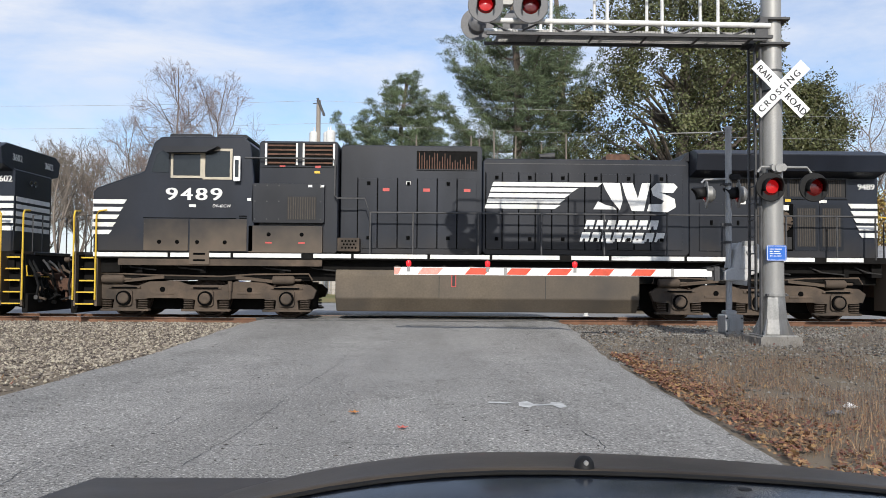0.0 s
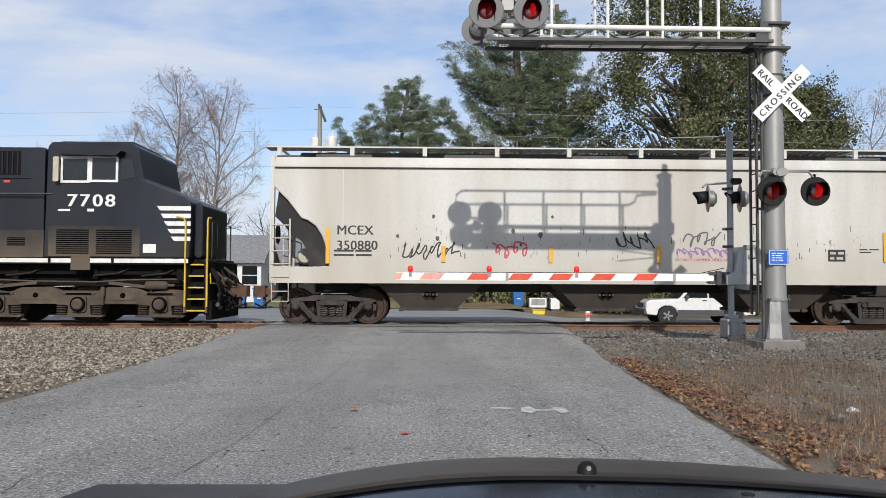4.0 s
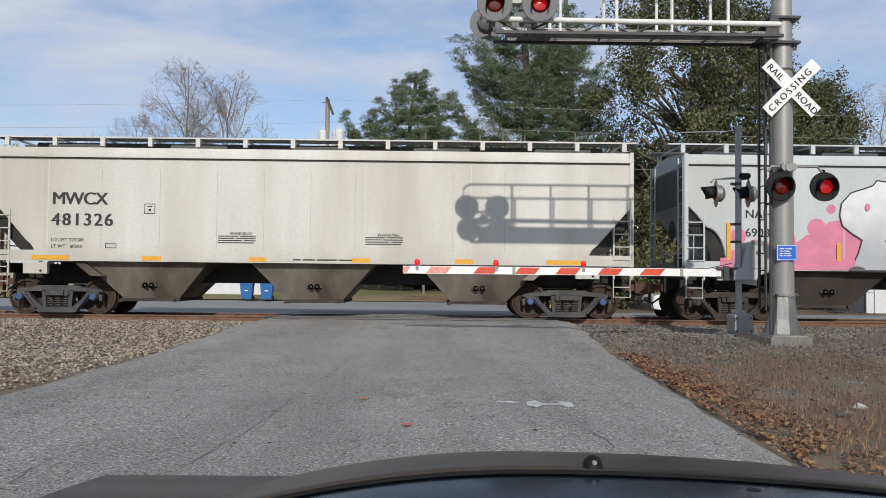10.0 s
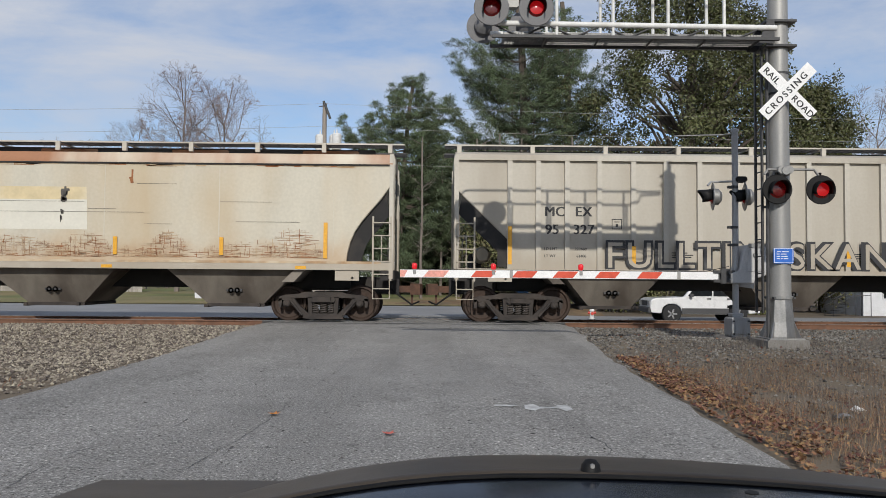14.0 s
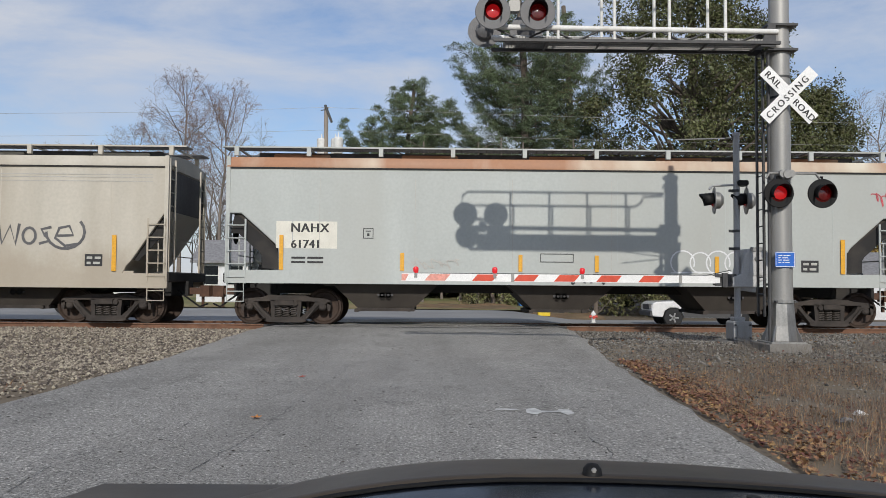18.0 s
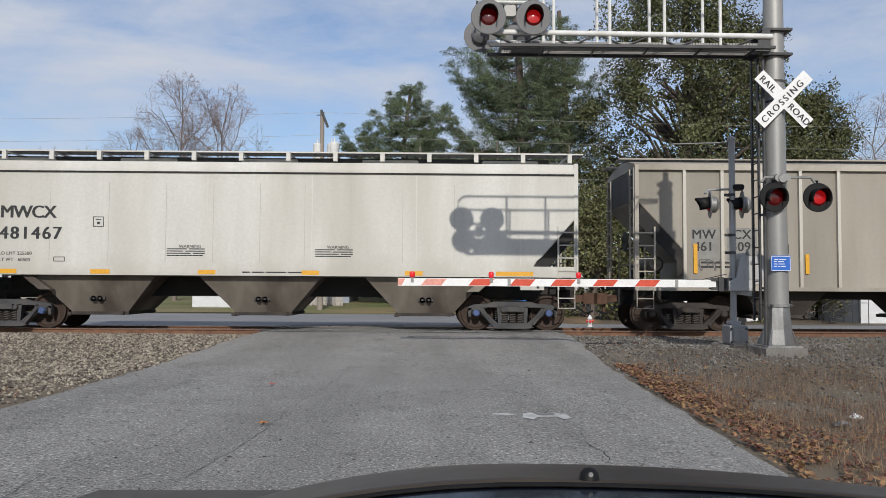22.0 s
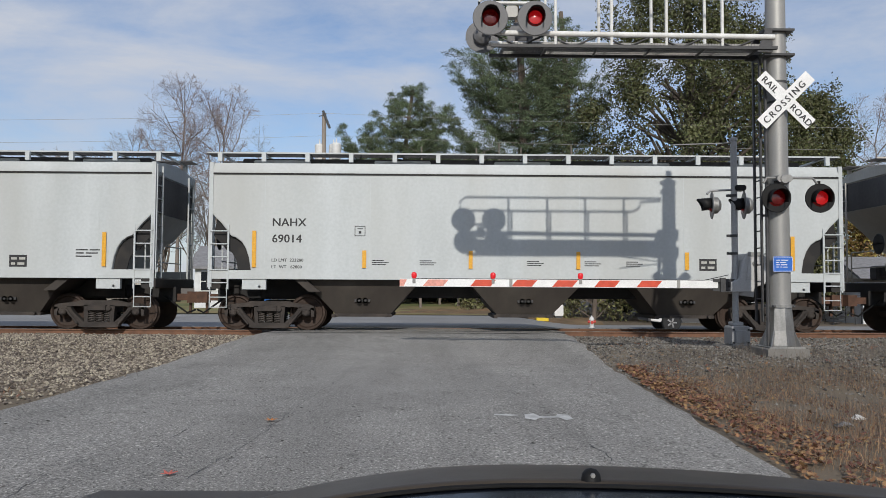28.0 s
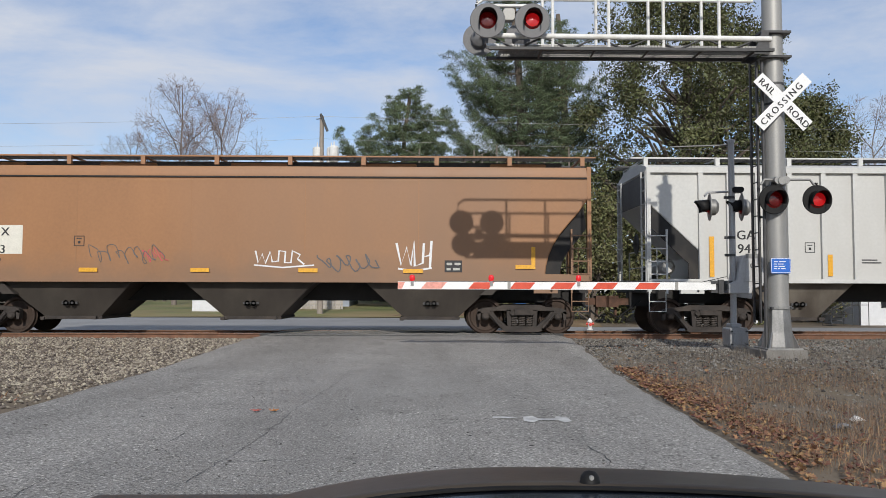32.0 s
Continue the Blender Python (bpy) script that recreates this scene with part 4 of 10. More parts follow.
ped = Mesh().lathe([(0.33, 0.29), (0.35, 0.29), (0.6, 0.25), (1.0, 0.215), (1.02, 0.215)], (0, 0, 0), "z", 8)
for k in range(4):
    u = radians(45 + 90 * k)
    c, s = math.cos(u), math.sin(u)
    ped.add([(0.2 * c - 0.012 * s, 0.2 * s + 0.012 * c, 0.33), (0.37 * c - 0.012 * s, 0.37 * s + 0.012 * c, 0.33), (0.24 * c - 0.012 * s, 0.24 * s + 0.012 * c, 0.62),
             (0.2 * c + 0.012 * s, 0.2 * s - 0.012 * c, 0.33), (0.37 * c + 0.012 * s, 0.37 * s - 0.012 * c, 0.33), (0.24 * c + 0.012 * s, 0.24 * s - 0.012 * c, 0.62)],
            [(0, 1, 2), (5, 4, 3), (0, 3, 4, 1), (1, 4, 5, 2), (2, 5, 3, 0)])
part("pedestal", ped, cast_alu, cant, "flared cast pedestal with fins")
part("base_plate", Mesh().box(-0.31, 0.31, -0.31, 0.31, 0.305, 0.332, 0.01), galv, cant)
part("collar", Mesh().lathe([(1.0, 0.235), (1.05, 0.235)], (0, 0, 0), "z", 20), galv, cant)
for k in range(4):
    part("clamp_bolt", Mesh().box(-0.02, 0.02, -0.04, 0.04, -0.015, 0.015), steel_dark, cant, at=pose(0.24 * math.cos(radians(45 + 90 * k)), 0.24 * math.sin(radians(45 + 90 * k)), 1.025))
thing("signal_foundation", pose(MX, MY, 0), "square concrete footing under the signal mast", "foundation", m=Mesh().box(-0.36, 0.36, -0.36, 0.36, -0.3, 0.305, 0.02), material=concrete)
for z in (4.98, 6.98, 7.2):
    part("band", Mesh().lathe([(z - 0.02, 0.185), (z + 0.02, 0.185)], (0, 0, 0), "z", 20).box(-0.22, -0.17, -0.03, 0.03, z - 0.03, z + 0.03), steel_dark, cant)
# lamps on the mast
part("junction_box", Mesh().box(-0.15, 0.12, -0.34, -0.16, 3.17, 3.3, 0.04).lathe([(-0.36, 0.07), (-0.3, 0.1)], (-0.02, 0, 3.22), "y", 12), alu, cant, "pale cast junction box")
part("lamp_arm", Mesh().tube([(-0.36, -0.26, 3.16), (-0.3, -0.26, 3.25), (0.5, -0.26, 3.25), (0.58, -0.26, 3.15)], 0.022, 8), galv, cant, "pale cross arm")
for x in (-0.15, 0.61):
    signal_lamp(cant, pose(x, -0.3, 2.9, 0, 0, -3), black_paint, phase=0 if x < 0 else 1)
    part("lamp_hanger", Mesh().tube([(x, -0.26, 3.2), (x, -0.22, 3.05)], 0.028, 6), black_paint, cant)
# crossbuck
xb = Matrix.Translation((0.05, -0.27, 4.62))
for rz, word in ((45, "RAILROAD"), (-45, "CROSSING")):
    ang = radians(rz)
    b = part("crossbuck_blade", Mesh().box(-0.61, 0.61, -0.006 if rz > 0 else -0.014, 0.0 if rz > 0 else -0.008, -0.115, 0.115), white_sheet, cant, "white crossbuck blade with black letters", at=xb @ Matrix.Rotation(ang, 4, "Y"))
    if rz > 0:
        halves = (("RAIL", -0.56), ("ROAD", 0.13))
    else:
        halves = (("CROSSING", -0.555),)
    for w, x in halves:
        me = lettering(w, 0.165, 0.0, spread=1.05 if rz > 0 else 1.35, heavy=0.004)
        part("lettering", me, black_ink, b, at=pose(x, -0.0105 if rz > 0 else -0.0185, -0.062))
part("band", Mesh().lathe([(4.6, 0.19), (4.64, 0.19)], (0, 0, 0), "z", 20), steel_dark, cant)
# blue notice: unreadable small lines
sg = part("notice", Mesh().box(-0.175, 0.175, -0.008, 0, -0.135, 0.135, 0.02), blue_sheet, cant, "blue emergency notice with small white lines", at=pose(-0.02, -0.21, 1.755))
part("border", Mesh().box(-0.165, 0.165, -0.0105, -0.008, 0.118, 0.126).box(-0.165, 0.165, -0.0105, -0.008, -0.126, -0.118).box(-0.165, -0.158, -0.0105, -0.008, -0.118, 0.118).box(0.158, 0.165, -0.0105, -0.008, -0.118, 0.118), white_sheet, sg)
part("lettering", bars([(0.07, 0.12), (0.05, 0.1), (0.06, 0.11), (0.05, 0.03, 0.08)], 0.013, 0.027, 0.02), white_sheet, sg, at=pose(-0.12, -0.0105, 0.062))
# the arm over the road: pipe, grating, rails and guys
XT = -5.1
part("arm_pipe", Mesh().tube([(-0.15, -0.3, 5.72), (XT, -0.3, 5.75)], 0.05, 10), white_paint, cant, "pale steel arm pipe", smooth=True)
part("arm_pipe", Mesh().tube([(-0.15, 0.3, 5.72), (XT, 0.3, 5.75)], 0.05, 10), white_paint, cant, smooth=True)
part("arm_chord", Mesh().box(XT, -0.1, -0.33, -0.27, 5.5, 5.55).box(XT, -0.1, 0.27, 0.33, 5.5, 5.55), steel_dark, cant, "dark lower chord")
gr = Mesh()
for i in range(90):
    x = XT + 0.3 + (-0.6 - XT) * i / 90
    gr.box(x, x + 0.012, -0.28, 0.28, 5.56, 5.6)
for k in range(7):
    gr.box(XT + 0.2, -0.2, -0.28 + k * 0.093, -0.27 + k * 0.093, 5.55, 5.6)
part("walkway_grating", gr, galv, cant, "open steel grating walkway")
for i in range(5):
    x = -0.4 + (XT + 0.4) * i / 5.0
    part("arm_brace", Mesh().tube([(x, -0.3, 5.72), (x - 0.45, -0.3, 5.52), (x - 0.9, -0.3, 5.72)], 0.018, 6).tube([(x, -0.3, 5.53), (x, 0.3, 5.53)], 0.02, 6), steel_dark, cant)
for x in (-3.98, -3.0, -2.04, -1.06):
    for y, o in ((-0.3, 0.0), (0.34, 0.09)):
        part("rail_post", Mesh().tube([(x - o, y, 5.55), (x - o, y, 6.63)], 0.028, 8), white_paint, cant)
for y, o in ((-0.3, 0.0), (0.34, 0.09)):
    for z in (6.63,):
        pts = [(XT - 0.2, y, z - 0.3), (XT - 0.18, y, z - 0.1), (XT - 0.05, y, z), (-0.9, y, z)]
        pts += [(-0.75, y, z + 0.1), (-0.7, y, z + 0.25), (-0.2, y, z + 0.28)] if y < 0 else [(-0.2, y, z)]
        part("hand_rail", Mesh().tube(pts, 0.026, 8), white_paint, cant, smooth=True)
br = Mesh().box(-0.3, 0.24, -0.24, 0.24, 5.86, 5.9).box(-0.3, 0.24, -0.24, 0.24, 5.42, 5.46)
br.prism([(-0.45, 5.46), (-0.18, 5.46), (-0.18, 5.86), (-0.3, 5.86)], -0.3, -0.26).prism([(-0.45, 5.46), (-0.18, 5.46), (-0.18, 5.86), (-0.3, 5.86)], 0.26, 0.3)
part("arm_bracket", br, steel_dark, cant, "dark steel clamp bracket")
for x in (-5.13, -4.36):
    signal_lamp(cant, pose(x, -0.5, 5.95), grey_backing, 0.305, black_paint, phase=0 if x < -4.7 else 1)
    signal_lamp(cant, pose(x - 0.08, 0.55, 5.95, 0, 0, 180), grey_backing, 0.305, grey_backing)
    part("lamp_post", Mesh().tube([(x, -0.3, 5.75), (x, -0.3, 6.3)], 0.03, 8).tube([(x, -0.5, 6.05), (x, 0.5, 6.05)], 0.025, 6), white_paint, cant)
part("lamp_arm", Mesh().tube([(XT - 0.1, -0.3, 6.28), (-4.2, -0.3, 6.28)], 0.03, 8), white_paint, cant)
part("junction_box", Mesh().box(-0.1, 0.1, -0.08, 0.08, -0.1, 0.1, 0.03), galv, cant, at=pose(-4.75, -0.32, 6.1))
# ladder up the mast, seen almost edge on
lad = Mesh()
for y in (0.02, 0.3):
    lad.box(-0.3, -0.27, y - 0.03, y + 0.03, 0.75, 5.5)
for i in range(15):
    lad.tube([(-0.285, 0.02, 1.15 + 0.3 * i), (-0.285, 0.3, 1.15 + 0.3 * i)], 0.012, 5)
for z in (1.3, 2.6, 3.9, 5.2):
    lad.box(-0.28, -0.1, 0.0, 0.04, z, z + 0.04)
part("ladder", lad, steel_dark, cant, "narrow dark steel ladder")
part("cable_conduit", Mesh().tube([(-0.25, -0.1, 0.3), (-0.24, -0.1, 3.0), (-0.24, -0.1, 5.4)], 0.03, 6), steel_dark, cant)

# ---- gate ----
GX, GY = 5.93, 15.6
gate_grey = mat("gate_grey_paint", (0.38, 0.385, 0.39), 0.5, 0.3, var=0.14, scale=5, bump=0.06, dirt=(0.2, 0.19, 0.18), dirt_at=0.62, streak=4)
mech_grey = mat("pale_grey_casting", (0.46, 0.46, 0.46), 0.6, var=0.14, scale=5, bump=0.06, dirt=(0.3, 0.29, 0.27), dirt_at=0.62, streak=4)
gate = thing("crossing_gate", pose(GX, GY, 0), "lowered crossing gate with red and white striped arm", "crossing gate")
part("post", Mesh().tube([(0.03, 0, 0.35), (0.03, 0, 4.3)], 0.062, 16), gate_grey, gate, smooth=True)
part("post_cap", Mesh().lathe([(4.28, 0.08), (4.33, 0.075), (4.36, 0.0)], (0.03, 0, 0), "z", 14), gate_grey, gate)
part("base", Mesh().box(-0.13, 0.24, -0.2, 0.2, 0.22, 0.6, 0.03).box(-0.05, 0.17, -0.22, -0.2, 0.27, 0.52, 0.02).box(-0.08, 0.14, -0.12, 0.12, 0.6, 0.68, 0.02), gate_grey, gate, "cast junction box base", bevel=0.01)
for x in (-0.09, 0.2):
    for z in (0.28, 0.53):
        part("bolt", Mesh().lathe([(-0.23, 0.0), (-0.23, 0.018), (-0.2, 0.018)], (x, 0, z), "y", 8), steel_dark, gate)
thing("gate_foundation", pose(GX, GY, 0), "concrete footing under the gate post", "foundation", m=Mesh().box(-0.3, 0.34, -0.32, 0.32, -0.3, 0.22, 0.03), material=concrete)
mech = part("mechanism", Mesh().prism([(-0.1, 1.26), (0.34, 1.26), (0.38, 1.36), (0.58, 1.42), (0.6, 1.62), (0.6, 1.96), (0.5, 2.04), (0.2, 2.02), (0.13, 1.9), (0.06, 1.52), (-0.1, 1.46)], -0.14, 0.36), mech_grey, gate, "grey cast gate mechanism housing", bevel=0.025)
part("cover", Mesh().prism([(0.2, 1.5), (0.5, 1.5), (0.52, 1.66), (0.48, 1.94), (0.24, 1.94)], -0.155, -0.14), mech_grey, mech, bevel=0.01)
part("terminal", Mesh().lathe([(-0.17, 0.04), (-0.13, 0.05)], (0.36, -0.02, 1.82), "y", 10).box(0.24, 0.48, -0.16, -0.12, 1.97, 2.05).box(0.6, 0.63, -0.06, 0.24, 1.5, 1.9), galv, mech)
part("counterweight", Mesh().prism([(0.25, 1.2), (0.55, 1.16), (0.58, 1.5), (0.3, 1.55)], 0.38, 0.46), gate_grey, gate, "cast counterweights")
part("arm_bracket", Mesh().box(-0.44, -0.02, -0.1, -0.06, 1.28, 1.34).box(-0.44, -0.02, -0.1, -0.06, 1.46, 1.52).box(-0.3, -0.2, -0.13, -0.05, 1.26, 1.54).box(-0.42, -0.12, -0.06, 0.1, 1.3, 1.5), steel_dark, gate, "dark steel arm clamp")
ARM0, ARM1 = -6.6, -0.34
arm = part("gate_arm", Mesh().box(ARM0, ARM1, -0.08, -0.05, 1.335, 1.485), white_sheet, gate, "white gate arm with red stripes and three small lamps")
faded_red = mat("faded_red_sheeting", (0.7, 0.3, 0.24), 0.5, var=0.2, scale=20, bump=0.03)
for px, mt in ((-6.56, faded_red), (-5.9, faded_red), (-4.97, red_sheet), (-4.16, red_sheet), (-3.36, red_sheet), (-2.53, red_sheet), (-1.7, red_sheet)):
    w = 0.2 if px > -6.5 else 0.04
    part("stripe", Mesh().prism([(px - w - (0.05 if w > 0.1 else 0), 1.345), (px + w - (0.05 if w > 0.1 else 0), 1.345), (px + w + 0.06, 1.475), (px - w + (0.06 if w > 0.1 else 0), 1.475)], -0.0835, -0.08), mt, arm)
for x in (-4.42, -1.12):
    part("arm_splice", Mesh().box(x - 0.03, x + 0.03, -0.09, -0.045, 1.33, 1.49), galv, gate)
for x in (-6.32, -4.77, -3.05):
    lp = part("arm_lamp", Mesh().lathe([(1.49, 0.03), (1.52, 0.05), (1.58, 0.055), (1.61, 0.04), (1.625, 0.0)], (x, -0.065, 0), "z", 12), mat("arm_lamp_red", (0.5, 0.015, 0.02), 0.25, var=0.1, bump=0, glow=(0.9, 0.02, 0.03, 0.35)) if x == -6.32 else bpy.data.materials["arm_lamp_red"], gate, "small red gate lamp", smooth=True)
    part("lamp_clip", Mesh().box(x - 0.03, x + 0.03, -0.095, -0.04, 1.4, 1.5), galv, gate)
part("arm_cable", Mesh().tube([(-6.3, -0.045, 1.49), (-3, -0.045, 1.492), (-0.6, -0.045, 1.49), (-0.1, 0, 1.6)], 0.008, 5), black_paint, gate)
part("cross_arm", Mesh().tube([(-0.52, -0.02, 3.2), (-0.45, 0, 3.27), (0.2, 0, 3.3), (0.24, 0.0, 3.25)], 0.022, 8), gate_grey, gate)
part("junction_box", Mesh().box(0.02, 0.24, -0.1, 0.1, 3.27, 3.38, 0.03), black_paint, gate)
for x in (-0.42, 0.22):
    signal_lamp(gate, pose(x, 0.02, 2.98, 0, 0, -101), galv, 0.27)
part("top_bracket", Mesh().tube([(-1.15, -0.1, 4.17), (-0.2, 0.0, 4.22), (0.05, 0, 4.26)], 0.014, 6).tube([(-1.1, 0.3, 4.24), (0.0, 0.05, 4.24)], 0.014, 6), galv, gate, "pair of thin bracket rods")
for z in (2.0, 2.35, 3.15):
    part("band", Mesh().lathe([(z, 0.085), (z + 0.05, 0.085)], (0, 0, 0), "z", 12).box(-0.12, -0.06, -0.03, 0.03, z, z + 0.05), steel_dark, gate)

# ---- the car that the viewer sits in: bonnet and cowl ----
hood_paint = mat("dusty_dark_bonnet", (0.034, 0.028, 0.023), 0.42, 0.0, spec=0.22, var=0.3, scale=4, fine=80, bump=0.03, dirt=(0.062, 0.05, 0.038), dirt_at=0.55)
cowl_m = mat("blue_grey_cowl", (0.016, 0.021, 0.03), 0.2, 0.0, spec=0.22, var=0.2, scale=4, bump=0.02)


def hood_z(x, y):
    d = x - 0.18
    z = 0.954 - (0.24 if d < 0 else 0.075) * d * d
    return z - 0.02 * max(0, y - 1.25) - 0.3 * max(0, y - 1.45) ** 2 - 1.2 * max(0, y - 1.75) ** 2


car = thing("car", pose(0, 0, 0), "dark dusty bonnet of the waiting car", "car")
hm = sheet(spaced([(-1.4, 1.15, 0.05)]), spaced([(1.45, 2.1, 0.04)]), hood_z)
ob = part("bonnet", hm, hood_paint, car, "brownish dark bonnet", smooth=True)
part("hood_hole", Mesh().lathe([(0.0, 0.012), (0.002, 0.012)], (0.545, 1.36, hood_z(0.545, 1.36) - 0.003), "z", 10), black_paint, car)
ob.modifiers.new("thick", "SOLIDIFY").thickness = 0.02
cw = sheet(spaced([(-1.4, 1.2, 0.05)]), spaced([(1.24, 1.44, 0.02)]), lambda x, y: hood_z(x, 1.44) - 0.008 - 0.35 * (1.44 - y) ** 2)
ob = part("cowl", cw, cowl_m, car, "blue-grey cowl panel under the windscreen", smooth=True)
ob.modifiers.new("thick", "SOLIDIFY").thickness = 0.01
part("seal", Mesh().tube([(x, 1.446, hood_z(x, 1.45) - 0.004) for x in spaced([(-1.4, 1.15, 0.1)])], 0.0045, 6), black_paint, car, "black rubber seal", smooth=True)
part("seal", Mesh().tube([(x, 1.235, hood_z(x, 1.44) - 0.022) for x in spaced([(-1.4, 1.15, 0.1)])], 0.006, 6), black_paint, car, smooth=True)
nz = part("washer_nozzle", Mesh().lathe([(0.0, 0.019), (0.012, 0.017), (0.02, 0.01), (0.022, 0.0)], (0, 0, 0), "z", 14), black_paint, car, "small black washer nozzle", at=pose(0.292, 1.475, hood_z(0.292, 1.475)), smooth=True)
part("jet", Mesh().lathe([(-0.02, 0.004), (-0.016, 0.005)], (0, 0, 0.012), "y", 8), galv, nz)
part("front_body", Mesh().prism([(1.35, 0.3), (2.2, 0.3), (2.25, 0.55), (2.1, 0.7), (1.9, 0.82), (1.35, 0.88)], -0.78, 0.95, "x"), hood_paint, car)
for x in (-0.72, 0.9):
    part("wheel", Mesh().lathe([(-0.11, 0.18), (-0.11, 0.3), (-0.08, 0.32), (0.08, 0.32), (0.11, 0.3), (0.11, 0.18)], (x, 1.6, 0.325), "x", 20), black_paint, car, smooth=True)
part("wiper_arm", Mesh().tube([(-0.05, 1.085, 0.962), (0.1, 1.09, 0.968), (0.34, 1.1, 0.962)], 0.008, 6), black_paint, car)

# ---- far side of the track: street furniture and vehicles ----
white_car = mat("white_car_paint", (0.75, 0.75, 0.74), 0.3, var=0.05, bump=0.0, coat=0.6)
glass_dark = mat("tinted_glass", (0.015, 0.018, 0.02), 0.08, var=0.1, bump=0.0)
tyre_m = mat("tyre_rubber", (0.02, 0.02, 0.021), 0.85, var=0.2, bump=0.2)
trim_grey = mat("grey_plastic_trim", (0.055, 0.055, 0.057), 0.6, var=0.1, bump=0.05)
chrome = mat("alloy_wheel", (0.55, 0.55, 0.56), 0.3, 0.8, var=0.1, bump=0.03)


def suv(at, label, keyed=False):
    """Boxy four-door estate, 4.3 m long, nose towards -x."""
    v = thing("suv", at, label, "car")
    side = [(-2.12, 0.42), (-2.16, 0.62), (-2.12, 0.92), (-1.95, 1.0), (-0.82, 1.04), (-0.35, 1.58), (1.85, 1.6), (2.08, 1.1), (2.14, 0.6), (2.1, 0.42),
            (1.78, 0.38), (1.72, 0.62), (1.5, 0.76), (1.2, 0.76), (1.0, 0.62), (0.94, 0.36), (-0.88, 0.36), (-0.94, 0.62), (-1.14, 0.76), (-1.44, 0.76), (-1.64, 0.62), (-1.7, 0.38)]
    part("body", Mesh().prism(side, -0.84, 0.84), white_car, v, bevel=0.05)
    for y, s in ((-0.845, -1), (0.845, 1)):
        for w in ([(-0.66, 1.08), (-0.32, 1.5), (0.3, 1.52), (0.3, 1.08)], [(0.36, 1.08), (0.36, 1.52), (1.05, 1.52), (1.05, 1.08)], [(1.15, 1.08), (1.15, 1.52), (1.75, 1.52), (1.9, 1.08)]):
            part("side_window", Mesh().prism(w, min(y, y + s * 0.006), max(y, y + s * 0.006)), glass_dark, v, "dark tinted window")
        part("cladding", Mesh().box(-0.9, 0.96, min(y, y + s * 0.02), max(y, y + s * 0.02), 0.38, 0.6, 0.02), trim_grey, v, "grey lower cladding")
        part("door_handle", Mesh().box(0.1, 0.26, min(y, y + s * 0.03), max(y, y + s * 0.03), 0.96, 1.0), trim_grey, v)
        part("door_handle", Mesh().box(0.9, 1.06, min(y, y + s * 0.03), max(y, y + s * 0.03), 0.96, 1.0), trim_grey, v)
        part("mirror", Mesh().box(-0.6, -0.48, min(y, y + s * 0.18), max(y, y + s * 0.18), 1.04, 1.18, 0.03), trim_grey, v)
        part("tail_lamp", Mesh().box(2.0, 2.13, min(y * 0.93, y * 1.004), max(y * 0.93, y * 1.004), 0.85, 1.1), red_lens, v)
        for x in (-1.29, 1.35):
            w = part("wheel", Mesh().lathe([(-0.11, 0.2), (-0.11, 0.34), (-0.08, 0.37), (0.08, 0.37), (0.11, 0.34), (0.11, 0.2)], (0, 0, 0), "y", 22), tyre_m, v, "black tyre", at=pose(x, s * 0.74, 0.37), smooth=True)
            rim = Mesh().lathe([(-0.1, 0.2), (-0.06, 0.2), (-0.05, 0.0)], (0, 0, 0), "y", 16)
            for k in range(5):
                u = 2 * math.pi * k / 5
                rim.prism([(0.03 * math.cos(u + 1.57) + 0.0, 0.03 * math.sin(u + 1.57)), (0.2 * math.cos(u + 0.16), 0.2 * math.sin(u + 0.16)), (0.2 * math.cos(u - 0.16), 0.2 * math.sin(u - 0.16)), (0.03 * math.cos(u - 1.57), 0.03 * math.sin(u - 1.57))], -0.115, -0.09)
            part("rim", rim, chrome, w, "five-spoke alloy rim", at=pose(0, 0, 0, 0, 0, 0 if s < 0 else 180))
            if keyed:
                CAR_WHEELS.append((w, x, s * 0.74))
    part("bumper", Mesh().box(-2.22, -2.05, -0.82, 0.82, 0.42, 0.64, 0.05), trim_grey, v)
    part("bumper", Mesh().box(2.08, 2.22, -0.82, 0.82, 0.42, 0.64, 0.05), trim_grey if keyed else white_car, v)
    part("grille", Mesh().box(-2.17, -2.12, -0.4, 0.4, 0.68, 0.88), trim_grey, v)
    for y in (-0.62, 0.62):
        part("headlight", Mesh().box(-2.17, -2.1, y - 0.16, y + 0.16, 0.7, 0.88, 0.02), chrome, v)
    part("windscreen", Mesh().prism([(-0.83, 1.06), (-0.79, 1.06), (-0.39, 1.53), (-0.43, 1.53)], -0.72, 0.72), glass_dark, v)
    return v


CAR_WHEELS = []
parked = suv(pose(12.0, 36.0, -0.57), "white four-door estate car parked beyond the track")
parked.scale = (1.12, 1.12, 1.12)
mover = suv(pose(0, 33.2, -0.09), "white four-door estate car with grey lower trim driving along the street", True)

bin_blue = mat("blue_plastic", (0.02, 0.13, 0.38), 0.5, var=0.12, bump=0.04)
bin_yellow = mat("yellow_plastic", (0.7, 0.5, 0.02), 0.5, var=0.1, bump=0.03)


